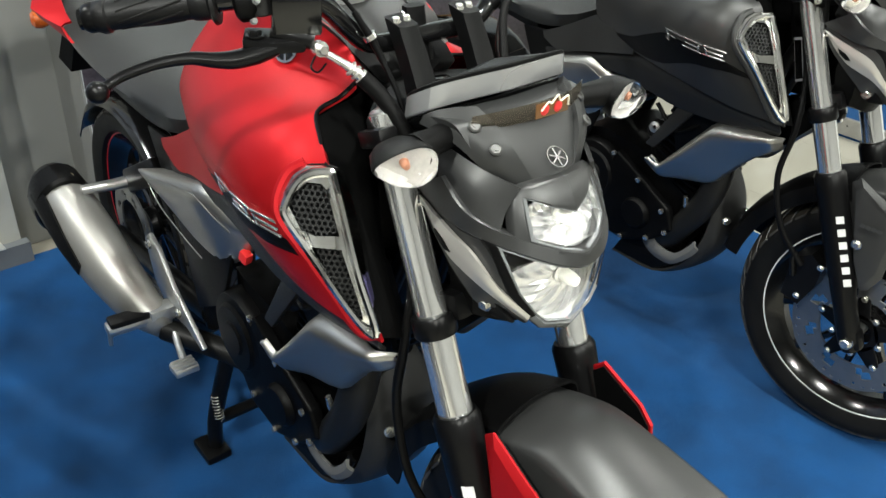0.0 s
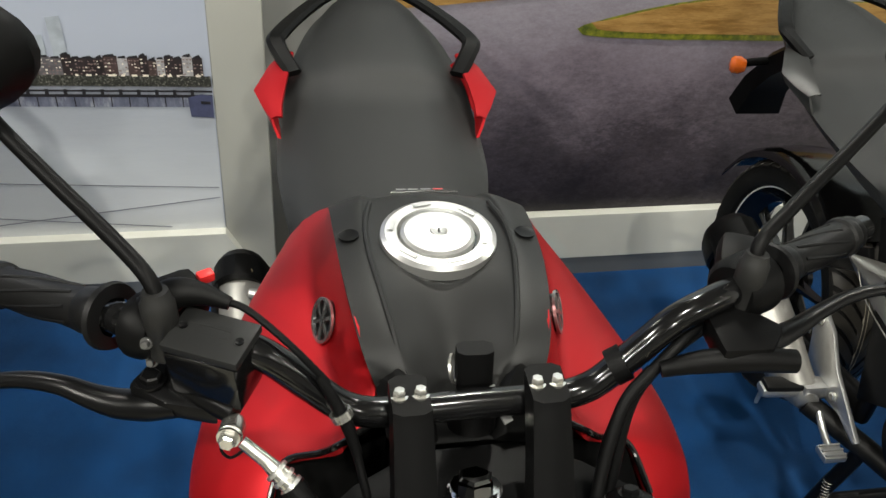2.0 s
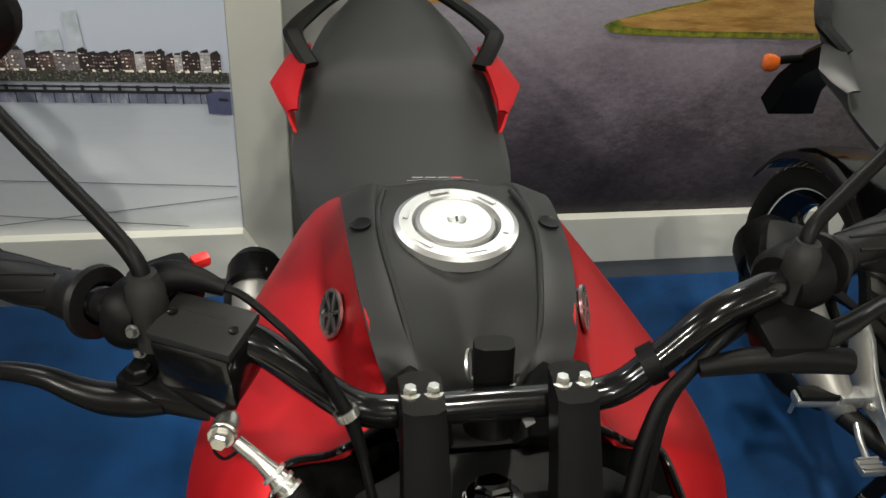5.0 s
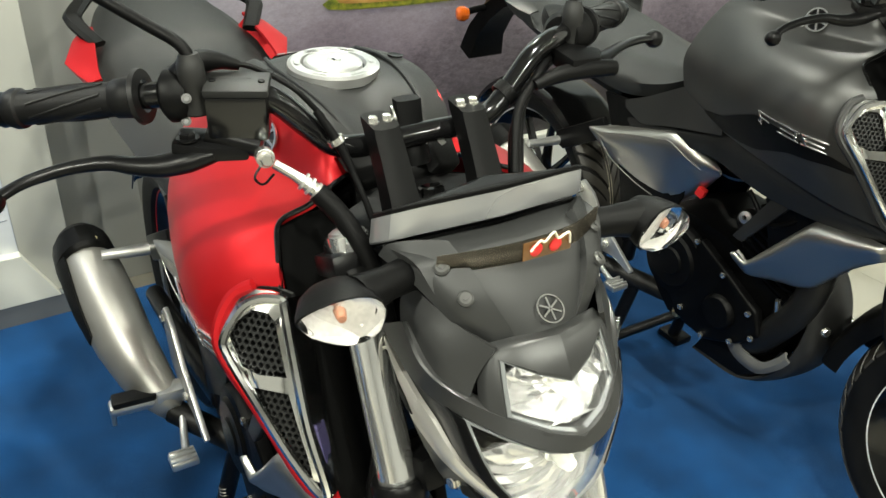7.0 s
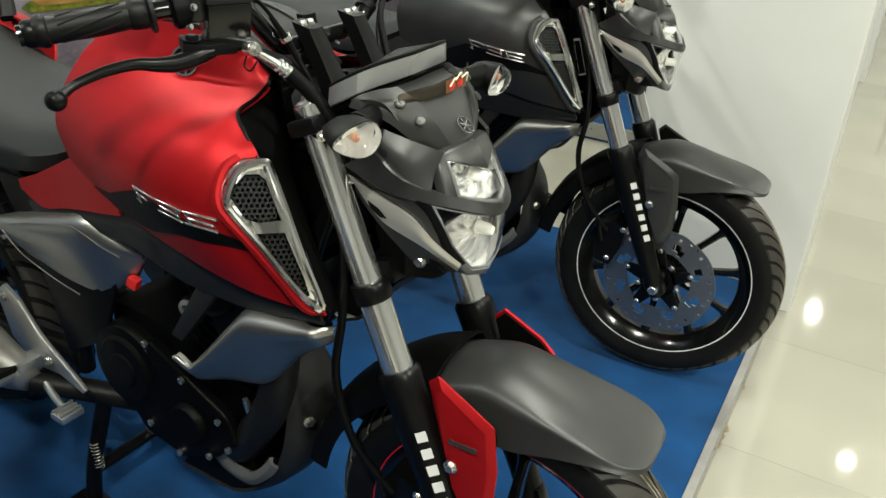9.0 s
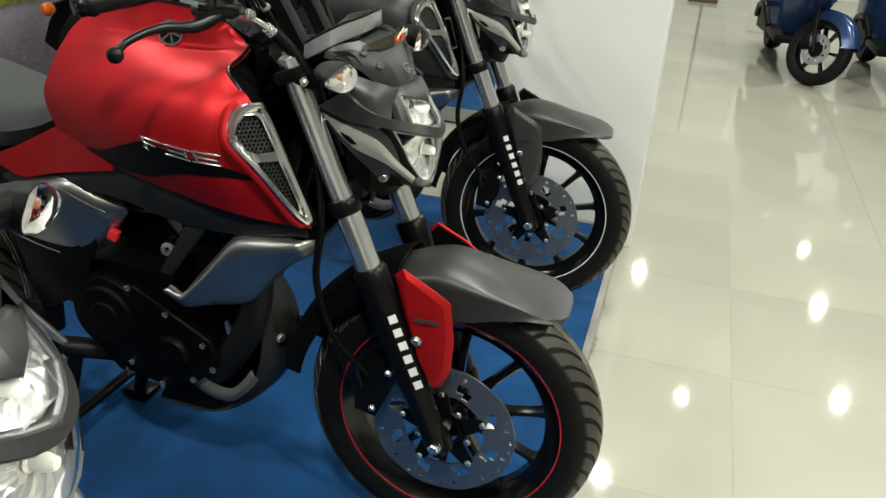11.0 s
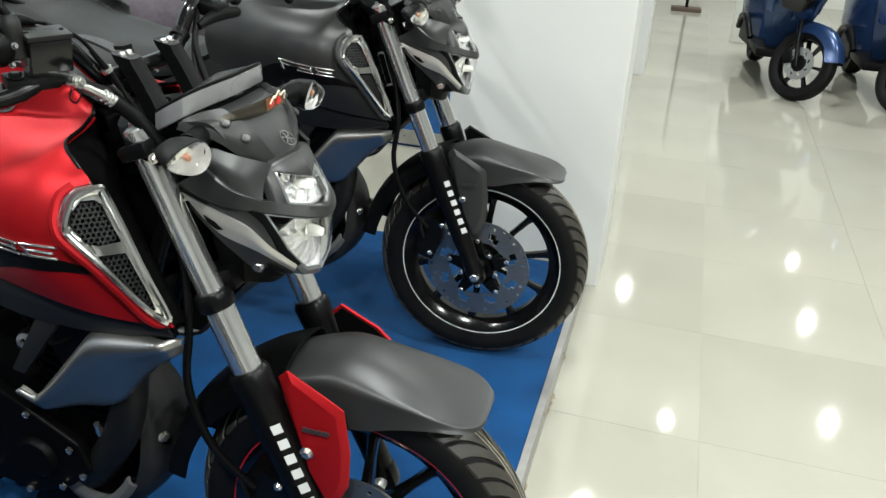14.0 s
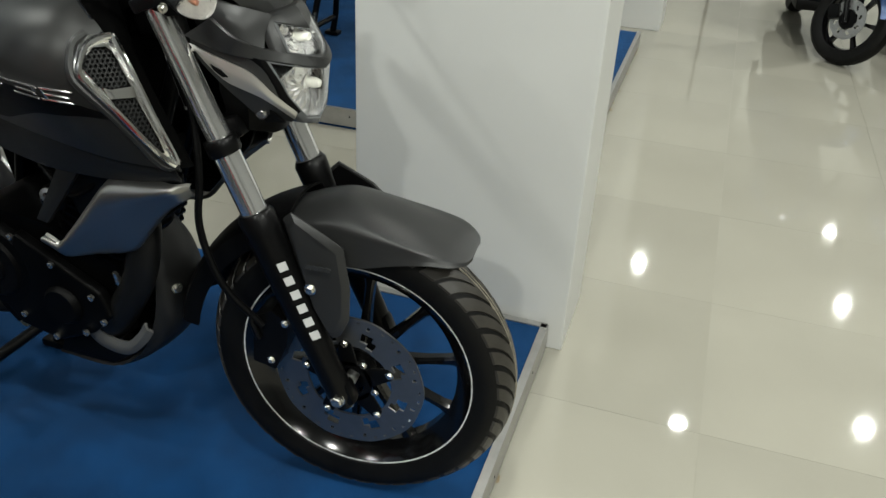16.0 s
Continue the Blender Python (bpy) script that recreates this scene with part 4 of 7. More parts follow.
# ---- headlamp and instruments ----
HL_Z = [0.735, 0.752, 0.80, 0.868, 0.92, 0.966, 1.02]
HL_X = [-0.090, -0.078, -0.061, -0.054, -0.084, -0.116, -0.150]


def hl(y, z, off=0.0):
    """A place on the curved front of the headlamp unit."""
    return V(float(np.interp(z, HL_Z, HL_X)) - 6.5 * y * y + off, y, z)


def hl_patch(outline, off, thick, inset=True):
    """A piece of that front inside an outline of (y, z)."""
    bm = bmesh.new()
    dense = []
    for a, b in zip(outline, outline[1:] + outline[:1]):
        k = max(1, int(math.dist(a, b) / 0.012))
        dense += [(a[0] + (b[0] - a[0]) * i / k, a[1] + (b[1] - a[1]) * i / k) for i in range(k)]
    vs = [bm.verts.new((0, y, z)) for y, z in dense]
    f0 = bm.faces.new(vs)
    bmesh.ops.triangulate(bm, faces=[f0])
    for _ in range(2):
        bmesh.ops.subdivide_edges(bm, edges=[e_ for e_ in bm.edges if e_.calc_length() > 0.014], cuts=1)
        bmesh.ops.triangulate(bm, faces=bm.faces[:])
    for v in bm.verts:
        v.co = hl(v.co.y, v.co.z, off)
    ex = bmesh.ops.extrude_face_region(bm, geom=bm.faces[:])
    bmesh.ops.translate(bm, verts=[g for g in ex["geom"] if isinstance(g, bmesh.types.BMVert)], vec=(-thick, 0, 0))
    return bm


def hl_ring(outer, inner, off, thick, closed=True):
    """A flat frame on that front between two outlines of (y, z) with equal counts."""
    rows_ = []
    for a, b in zip(outer, inner):
        p, q = hl(*a, off), hl(*b, off)
        d = V(thick, 0, 0)
        rows_.append([p - d, p - V(0.002, 0, 0), p.lerp(q, 0.15), p.lerp(q, 0.85), q - V(0.002, 0, 0), q - d])
    if closed:
        rows_.append(rows_[0])
    return loft(rows_, not closed)


def sym(half):
    """Closes a right half outline of (y, z), from top centre to bottom centre, over the middle."""
    return [(-y, z) for y, z in half] + [(y, z) for y, z in half[::-1] if y > 1e-6]


def headlamp(bike, paint, steer):
    S = dict(steer=steer)
    ob = part("headlamp", hl_patch(sym([(0, 0.965), (0.06, 0.97), (0.085, 0.93), (0.088, 0.885), (0.086, 0.83), (0.072, 0.765), (0.03, 0.748), (0, 0.745)]), -0.048, 0.04), PLASTIC, bike, "two-storey headlamp in a dark grey cowl", **S)
    upper = sym([(0, 0.917), (0.028, 0.926), (0.054, 0.936), (0.0565, 0.915), (0.058, 0.894), (0.030, 0.884), (0, 0.876)])
    lower = sym([(0, 0.860), (0.034, 0.868), (0.062, 0.877), (0.086, 0.886), (0.078, 0.853), (0.069, 0.830), (0.051, 0.802), (0.037, 0.787), (0, 0.776)])
    part("upper_lens", hl_patch(upper, 0.0, 0.003), LENS, ob, "clear upper headlamp lens").visible_shadow = False
    part("lower_lens", hl_patch(lower, 0.0, 0.003), LENS, ob, "clear lower headlamp lens").visible_shadow = False
    for nm, o_, ey, ez in (("upper_edge", upper, 0.90, 0.895), ("lower_edge", lower, 0.93, 0.825)):
        part(nm, hl_ring(o_, [(y * (ey + 0.03), ez + (z - ez) * 0.94) for y, z in o_], 0.0015, 0.006, True), FROST, ob, "frosted edge of the lens")
    # reflector bowls behind the lenses, pressed in facets
    facet = random.Random(11)
    for nm, cy, cz, ry, rz, depth in (("upper_reflector", 0, 0.904, 0.062, 0.034, 0.024), ("lower_reflector", 0, 0.832, 0.086, 0.054, 0.028)):
        bm = bmesh.new()
        rings = []
        for row, (t, d) in enumerate(((1.0, 0.0), (0.93, 0.30), (0.80, 0.52), (0.66, 0.70), (0.50, 0.84), (0.34, 0.94), (0.18, 1.0))):
            ring = []
            for i in range(30):
                a = 2 * math.pi * i / 30
                y, z = cy + ry * t * math.cos(a), cz + rz * t * math.sin(a)
                ring.append(hl(y, z, -0.004 - depth * d - (0.0016 * ((i + row) % 2) + facet.uniform(0, 0.0022)) * (0 < d < 1)))
            rings.append(ring)
        add_loft(bm, rings, False)
        bm.faces.new([bm.verts.new(p + V(0.0005, 0, 0)) for p in rings[-1]])
        part(nm, bm, REFLECTOR, ob, smooth=False)
        part("bulb", lathe([(0, 0.016), (0.006, 0.014), (0.0085, 0.006), (0.0085, -0.006), (0.012, -0.008), (0, -0.008)], hl(cy, cz, -0.014 - depth * 0.3), (1, 0, 0), 14), SKIRTWHITE, ob)
    # cowl face round the upper lens, and the dark rim below the lower one
    outer = sym([(0, 0.950), (0.040, 0.948), (0.060, 0.942), (0.069, 0.918), (0.072, 0.896), (0.034, 0.881), (0, 0.872)])
    part("cowl_face", hl_ring(outer, upper, 0.004, 0.012, True), DARKGREY, ob, "matte grey cowl round the upper lens")
    rim_in = sym([(0.086, 0.886), (0.078, 0.853), (0.069, 0.830), (0.051, 0.802), (0.037, 0.787), (0, 0.776)])
    rim_out = sym([(0.094, 0.891), (0.087, 0.855), (0.077, 0.829), (0.058, 0.797), (0.041, 0.778), (0, 0.763)])
    k_ = len(rim_out)
    for a, b, m_, what in ((0, 4, PLASTIC, "black side rim of the lower lens"), (3, k_ - 3, FROST, "pale clear plastic rim under the lower lens"), (k_ - 4, k_, PLASTIC, "black side rim of the lower lens")):
        part("lower_rim", hl_ring(rim_out[a:b], rim_in[a:b], 0.004, 0.016, False), m_, ob, what)
    # one band: from the indicator forward along the side and across between the lenses
    half = [((-0.186, 0.101, 0.945), (-0.236, 0.100, 0.912), (0.0, 1, 0.2)), ((-0.154, 0.102, 0.923), (-0.178, 0.103, 0.896), (0.1, 1, 0.2)), ((-0.128, 0.089, 0.908), (-0.136, 0.095, 0.889), (0.5, 0.85, 0.2)),
            (hl(0.063, 0.896), hl(0.068, 0.880), (0.9, 0.4, 0.1)), (hl(0.030, 0.885), hl(0.034, 0.868), (1, 0.2, 0)), (hl(0, 0.878), hl(0, 0.860), (1, 0, 0))]
    half = [(Vector(u), Vector(l_), Vector(n_).normalized()) for u, l_, n_ in half]
    flip_y = lambda p: V(p.x, -p.y, p.z)
    stations = [tuple(flip_y(p) for p in st_) for st_ in half] + half[-2::-1]
    fine = [catmull([st_[k] for st_ in stations], 4) for k in range(3)]
    band = [[u - n_ * 0.012, u + n_ * 0.001, u.lerp(l_, 0.06) + n_ * 0.0032, u.lerp(l_, 0.90) + n_ * 0.0030, l_ + n_ * 0.001, l_ - n_ * 0.012] for u, l_, n_ in zip(*fine)]
    part("brow", loft(band), DARKGREY, ob, "matte dark grey band between the lenses", angle=28)
    for sg in (-1, 1):
        # dark cowl from the visor down the side, and the paler cheek below it
        def c(x, y, z):
            return (x, sg * y, z)
        rows = [[c(-0.113, 0.058, 0.948), c(-0.118, 0.070, 0.922), c(-0.116, 0.079, 0.902)], [c(-0.150, 0.078, 0.960), c(-0.150, 0.093, 0.940), c(-0.147, 0.097, 0.916)], [c(-0.204, 0.092, 0.974), c(-0.200, 0.100, 0.957), c(-0.196, 0.1015, 0.938)]]
        part("cowl_side", patch(rows, 4, 4, 0.005, (-0.2, 0, 0.88)), DARKGREY, ob)
        top = [c(-0.230, 0.100, 0.902), c(-0.200, 0.1025, 0.892), c(-0.165, 0.104, 0.882), c(-0.136, 0.102, 0.872), c(-0.115, 0.098, 0.857), c(-0.099, 0.085, 0.834), c(-0.078, 0.057, 0.801)]
        bot = [c(-0.222, 0.0995, 0.893), c(-0.202, 0.1015, 0.874), c(-0.172, 0.104, 0.853), c(-0.146, 0.102, 0.843), c(-0.120, 0.097, 0.833), c(-0.103, 0.081, 0.815), c(-0.085, 0.054, 0.787)]
        low = [c(-0.220, 0.097, 0.880), c(-0.204, 0.098, 0.864), c(-0.172, 0.099, 0.838), c(-0.150, 0.096, 0.820), c(-0.132, 0.090, 0.803), c(-0.117, 0.071, 0.794), c(-0.092, 0.050, 0.780)]
        # the cheek's shaded lower half, its shade given as dark grey paint
        part("cheek_lower", patch([[p, tuple((V(*p) + V(*q)) / 2), q] for p, q in zip([tuple(V(*p) - V(0, sg * 0.0015, 0)) for p in bot], low)], 4, 3, 0.004, (-0.25, 0, 0.83)), DARKGREY, ob, "lower edge of the side panel, dark grey for its shading")
        part("mask_side", patch([[c(-0.236, 0.094, 0.914), c(-0.232, 0.094, 0.896)], [c(-0.178, 0.097, 0.898), c(-0.182, 0.098, 0.878)], [c(-0.126, 0.092, 0.888), c(-0.138, 0.097, 0.864)], [c(-0.104, 0.087, 0.858), c(-0.118, 0.094, 0.848)], [c(-0.098, 0.077, 0.830), c(-0.102, 0.081, 0.824)], [c(-0.084, 0.058, 0.797), c(-0.087, 0.055, 0.787)]], 4, 3, 0.004, (-0.2, 0, 0.84)), DARKGREY, ob, "dark grey edge between the lens and the side panel")
        mid = [tuple((V(*p) + V(*q)) / 2 + V(0.001, sg * 0.0022, 0)) for p, q in zip(top, bot)]
        body = part("cheek_panel", patch([list(r) for r in zip(top, mid, bot)], 4, 4, 0.005, (-0.25, 0, 0.83)), CHEEK, ob, "satin silver-grey headlamp side panel")
        part("cheek_slot", prism([c(-0.194, 0.1040, 0.876), c(-0.176, 0.1045, 0.870), c(-0.164, 0.1045, 0.860), c(-0.174, 0.1045, 0.859), c(-0.188, 0.1040, 0.867)], (0, sg * 0.0025, 0)), PLASTIC, body)
        br = part("cheek_bracket", prism([c(-0.148, 0.076, 0.816), c(-0.115, 0.076, 0.812), c(-0.095, 0.060, 0.784), c(-0.122, 0.070, 0.784)], (0, sg * 0.006, 0), 0.002), PLASTIC, ob)
        part("bracket_bolt", bolt(c(-0.126, 0.082, 0.801), (0.2, sg, 0), 0.007, 0.005), BOLT, br)

    # visor over the lamp
    vis = [[(-0.222, -0.106, 1.004), (-0.208, -0.060, 1.008), (-0.202, 0.0, 1.008), (-0.208, 0.060, 1.008), (-0.222, 0.106, 1.004)],
           [(-0.182, -0.098, 1.006), (-0.166, -0.055, 1.009), (-0.158, 0.0, 1.009), (-0.166, 0.055, 1.009), (-0.182, 0.098, 1.006)],
           [(-0.163, -0.090, 0.986), (-0.146, -0.050, 0.988), (-0.138, 0.0, 0.988), (-0.146, 0.050, 0.988), (-0.163, 0.090, 0.986)],
           [(-0.148, -0.076, 0.963), (-0.130, -0.042, 0.963), (-0.121, 0.0, 0.963), (-0.130, 0.042, 0.963), (-0.148, 0.076, 0.963)],
           [(-0.134, -0.048, 0.946), (-0.121, -0.036, 0.943), (-0.110, 0.0, 0.945), (-0.121, 0.036, 0.943), (-0.134, 0.048, 0.946)]]
    v = part("visor", patch(vis, 4, 4, 0.006, (-0.2, 0, 0.9)), VISORGREY, bike, "matte dark grey fly screen over the headlamp", **S)
    for sg in (-1, 1):
        def c(x, y, z):
            return (x, sg * y, z)
        wing = [[c(-0.222, 0.110, 0.995), c(-0.215, 0.104, 1.008), c(-0.197, 0.085, 1.016), c(-0.180, 0.066, 1.019)], [c(-0.178, 0.098, 0.985), c(-0.172, 0.090, 0.998), c(-0.162, 0.075, 1.003), c(-0.155, 0.060, 1.005)],
                [c(-0.154, 0.084, 0.966), c(-0.146, 0.078, 0.977), c(-0.139, 0.064, 0.980), c(-0.134, 0.050, 0.981)], [c(-0.138, 0.060, 0.940), c(-0.130, 0.055, 0.947), c(-0.125, 0.045, 0.949), c(-0.121, 0.034, 0.950)], [c(-0.132, 0.044, 0.928), c(-0.126, 0.042, 0.932), c(-0.122, 0.036, 0.935), c(-0.119, 0.030, 0.937)]]
        part("visor_wing", patch(wing, 4, 3, 0.009, (-0.2, 0, 0.94)), VISORGREY, v, "raised side plate of the fly screen", angle=25)
        for x, y, z in ((-0.167, 0.080, 1.003), (-0.1435, 0.070, 0.983)):
            part("visor_bolt", add_lathe(lathe([(0.0070, 0), (0.0070, 0.003), (0.005, 0.0045), (0, 0.0045)], (x, sg * y, z), (0.55, sg * 0.35, 0.75), 16), [(0.0025, 0.0045), (0.0025, 0.0055), (0, 0.0055)], (x, sg * y, z), (0.55, sg * 0.35, 0.75), 6), DULLBOLT, v)
    nrm = V(0.62, 0, 0.78).normalized()
    o = V(-0.119, 0, 0.966)
    emblem = lathe([(0.0120, 0), (0.0133, 0), (0.0133, 0.002), (0.0120, 0.002)], o, nrm, 32, True)
    e1 = V(0, 1, 0)
    e2 = nrm.cross(e1)
    for i in range(3):
        a = math.pi * i / 3 + math.pi / 2
        d = e1 * math.cos(a) + e2 * math.sin(a)
        s = nrm.cross(d)
        add_prism(emblem, [o + d * 0.0105 + s * 0.0009, o - d * 0.0105 + s * 0.0009, o - d * 0.0105 - s * 0.0009, o + d * 0.0105 - s * 0.0009], nrm * 0.0018)
    part("emblem", emblem, BADGECHROME, v, "round chrome emblem")
    # a strip of clear tape with a twist of red and white thread across the screen
    tape = [[(-0.168, -0.085, 0.9985), (-0.166, -0.085, 1.016)], [(-0.148, -0.045, 1.004), (-0.149, -0.045, 1.022)], [(-0.141, 0.0, 1.006), (-0.142, 0.0, 1.025)], [(-0.148, 0.045, 1.005), (-0.149, 0.045, 1.024)], [(-0.168, 0.085, 1.002), (-0.168, 0.085, 1.022)]]
    part("tape_strip", patch(tape, 4, 2, 0.0008, (-0.3, 0, 1.0)), TAPE, v, "brownish transparent plastic strip")
    part("charm_tape", box((-0.1400, 0.007, 1.0150), (0.0012, 0.050, 0.0165), 0.0004, (0, -4, 0)), AMBERTAPE, v, "amber sticky tape holding a charm")
    for y in (-0.005, 0.015):
        part("charm_bead", lathe([(0, 0.0018), (0.0045, 0.0015), (0.0064, 0.0), (0.0060, -0.001), (0, -0.001)], (-0.1386, y, 1.0150), (1, 0, -0.07), 16), REDPLASTIC, v, "flat red dot")
    part("charm_thread", tube([(-0.137, -0.012, 1.016), (-0.134, -0.006, 1.026), (-0.137, 0.002, 1.022), (-0.134, 0.008, 1.031), (-0.137, 0.016, 1.022), (-0.134, 0.024, 1.027), (-0.138, 0.03, 1.014)], 0.0011, 8), STRING, v, "twist of white thread")

    # instrument pod: a flat housing whose broad rim faces ahead
    plan = [(-0.200, 0.0), (-0.2015, 0.040), (-0.205, 0.074), (-0.2085, 0.091), (-0.215, 0.1005), (-0.226, 0.1045), (-0.245, 0.1035), (-0.262, 0.095), (-0.268, 0.082), (-0.270, 0.0)]
    plan = plan + [(x, -y) for x, y in plan[-2:0:-1]]
    mx = -0.235

    def pod(inset, drop, back=0.0):
        out = []
        for x, y in plan:
            k = inset / max(0.03, math.hypot(x - mx, y))
            px_, py_ = x + (mx - x) * k - back, y - y * k
            out.append(V(px_, py_, 1.048 + min(0.0, x + 0.203) * 0.60 - drop))
        return out
    ip = part("instrument_pod", loft([pod(0.034, 0.075, 0.02), pod(0.020, 0.055, 0.008), pod(0.004, 0.040), pod(0.0, 0.035)]), PLASTIC, bike, "black instrument pod with a broad satin rim", **S)
    part("pod_band", loft([pod(0.001, 0.0310), pod(-0.002, 0.0305), pod(-0.0034, 0.0285), pod(-0.0022, 0.016), pod(-0.0012, 0.0050)]), GREYMETAL, ip, "satin grey front rim of the instrument pod", angle=30)
    part("pod_rim", loft([pod(-0.0011, 0.0050), pod(-0.0006, 0.0014), pod(0.0008, 0.0002), pod(0.0050, 0.0), pod(0.0062, 0.0030)]), PLASTIC, ip, "black top edge of the pod", angle=30)
    part("pod_display", loft([pod(0.0060, 0.012), pod(0.0060, 0.0026), pod(0.012, 0.0022), pod(0.026, 0.0022)]), SATINBLACK, ip, "dark satin display")
    # front indicators
    for sg in (-1, 1):
        ind = part("indicator", tube([(-0.20, sg * 0.085, 0.985), (-0.188, sg * 0.12, 0.988), (-0.180, sg * 0.150, 0.988)], [0.016, 0.015, 0.019], 14), PLASTIC, bike, "indicator with clear lens on a black stalk", **S)
        cx, cy, cz = -0.168, sg * 0.170, 0.983
        hood, lens = bmesh.new(), bmesh.new()
        ax = V(0.90, sg * 0.20, -0.20).normalized()
        e1 = V(0, sg, 0.02) - ax * ax.dot(V(0, sg, 0.02))
        e1.normalize()
        e2 = ax.cross(e1)
        e2 = e2 if e2.z > 0 else -e2
        def ring(t, d, k=1.0):
            out = []
            for i in range(24):
                a = 2 * math.pi * i / 24
                ca, sa = math.cos(a), math.sin(a)
                px = 0.0355 * t * ca
                pz = 0.0212 * t * sa * (1 - 0.38 * ca)
                out.append(V(cx, cy, cz) + e1 * px + e2 * pz + ax * d)
            return out
        add_loft(hood, [ring(0.55, -0.034), ring(0.85, -0.022), ring(1.02, -0.004), ring(1.05, 0.002), ring(1.0, 0.003), ring(0.8, -0.008)], True)
        fac = random.Random(21)
        part("indicator_hood", hood, PLASTIC, ind)
        add_loft(lens, [ring(1.0, 0.0), ring(1.0, 0.004), ring(0.86, 0.013), ring(0.55, 0.020), ring(0.15, 0.023)], True)
        part("indicator_lens", lens, INDLENS, ind, "clear ribbed indicator lens").visible_shadow = False
        part("indicator_bulb", lathe([(0, 0.006), (0.0035, 0.005), (0.005, 0.0), (0.005, -0.006), (0, -0.006)], V(cx, cy, cz) - ax * 0.002, ax, 14), AMBER, ind, "amber bulb")
        part("indicator_mirror", loft([[p + ax * fac.uniform(-0.004, 0.003) for p in ring(k, d)] for k, d in ((0.95, 0.0), (0.80, -0.006), (0.62, -0.004), (0.44, -0.009), (0.26, -0.006), (0.10, -0.009))], True), CLEARBOWL, ind, smooth=False)
    return ob


def controls(bike, steer):
    S = dict(steer=steer)
    bar_r = [(-0.350, 0, 1.040), (-0.350, -0.062, 1.040), (-0.351, -0.092, 1.047), (-0.353, -0.118, 1.070), (-0.357, -0.150, 1.100), (-0.368, -0.188, 1.110), (-0.395, -0.24, 1.106), (-0.486, -0.358, 1.082)]
    line = [(-0.470, 0.385, 1.094)] + ymir(bar_r[-2:0:-1]) + bar_r
    bar = part("handlebar", tube(line, 0.0115, 16, 6), GLOSSBLACK, bike, "gloss black tubular handlebar", **S)
    for sg in (-1, 1):
        rings = []
        for x, z, hx, hy in ((-0.268, 0.945, 0.018, 0.0185), (-0.278, 0.962, 0.018, 0.018), (-0.300, 1.005, 0.0155, 0.0155), (-0.320, 1.040, 0.016, 0.0145), (-0.333, 1.060, 0.017, 0.0140), (-0.337, 1.068, 0.017, 0.0138)):
            rings.append([(x + hx * a, sg * (0.050) + hy * b, z + 0.35 * hx * -a * 0.5) for a, b in ((1, 0.55), (0.8, 1), (-0.8, 1), (-1, 0.55), (-1, -0.55), (-0.8, -1), (0.8, -1), (1, -0.55))])
        ris = part("riser", loft(rings), PLASTIC, bar, "tall tapered black bar riser")
        for dy in (0.0075, -0.0075):
            part("riser_bolt", bolt((-0.337, sg * 0.050 + dy, 1.066), (-0.15, 0, 1), 0.0048, 0.006), BOLT, bar)
        # grip with ribs
        tip_ = V(-0.498, -0.374, 1.079) if sg < 0 else V(-0.470, 0.385, 1.094)
        d = (tip_ - V(-0.395, 0.24 * sg, 1.106)).normalized()
        o = V(-0.395, 0.24 * sg, 1.106) - d * 0.004
        prof = [(0.0, 0.020), (0.0175, 0.020), (0.0180, 0.026), (0.0170, 0.038), (0.0154, 0.040), (0.0150, 0.060), (0.0156, 0.090), (0.0152, 0.120), (0.0155, 0.124), (0.0178, 0.126), (0.0182, 0.132), (0.0166, 0.136), (0.015, 0.140), (0, 0.140)]
        grip = part("grip", lathe(prof, o, d, 26), GRIPRUBBER, bar, "black rubber grip with slanting ridges")
        g1 = d.orthogonal().normalized()
        g2 = d.cross(g1)
        for i in range(8):
            # slanting ridges pressed into the rubber
            path = []
            for k in range(5):
                a, h = math.pi * i / 4 + 0.24 * k * sg, 0.046 + 0.017 * k
                path.append(o + d * h + (g1 * math.cos(a) + g2 * math.sin(a)) * 0.0150)
            part("grip_ridge", tube(path, 0.0015, 6, 2), GRIPRUBBER, bar)
        part("grip_flange", lathe([(0.014, 0.012), (0.0235, 0.013), (0.0245, 0.017), (0.020, 0.020)], o, d, 26, True), GRIPRUBBER, bar)
        part("bar_end", lathe([(0.009, 0.136), (0.0155, 0.138), (0.0160, 0.145), (0.0135, 0.150), (0, 0.150)], o, d, 18), SATINBLACK, bar)
        # switch housing
        hs = V(-0.388, 0.226 * sg, 1.106)
        if sg < 0:
            shell = lathe([(0, -0.018), (0.017, -0.017), (0.0205, -0.012), (0.0235, -0.004), (0.0235, 0.002), (0.019, 0.006), (0, 0.006)], hs, d, 24)
            add_tube(shell, [hs + V(0.004, 0.006, 0.014), hs + V(0.002, 0.022, 0.026), hs + V(0.004, 0.040, 0.026), hs + V(0.010, 0.058, 0.021)], [0.013, 0.0115, 0.008, 0.0045], 14, 4)
            add_box(shell, hs + V(-0.022, 0.022, 0.004), (0.036, 0.034, 0.024), 0.009, (0, 10, 28))
            part("switch_housing", shell, PLASTIC, bar, "black plastic throttle housing")
            for dz, dx in ((0.004, 0.024), (-0.019, 0.016)):
                part("housing_screw", bolt(hs + V(dx, 0.004, dz), (1, -0.3, 0.3), 0.0032, 0.004), DISCSTEEL, bar)
        else:
            part("switch_housing", add_box(lathe([(0, -0.028), (0.020, -0.027), (0.025, -0.020), (0.026, 0.006), (0.022, 0.012), (0, 0.012)], hs, d, 20), hs + V(-0.020, -0.002, 0.008), (0.042, 0.034, 0.026), 0.010, (0, 10, -28)), PLASTIC, bar, "black plastic switch housing")
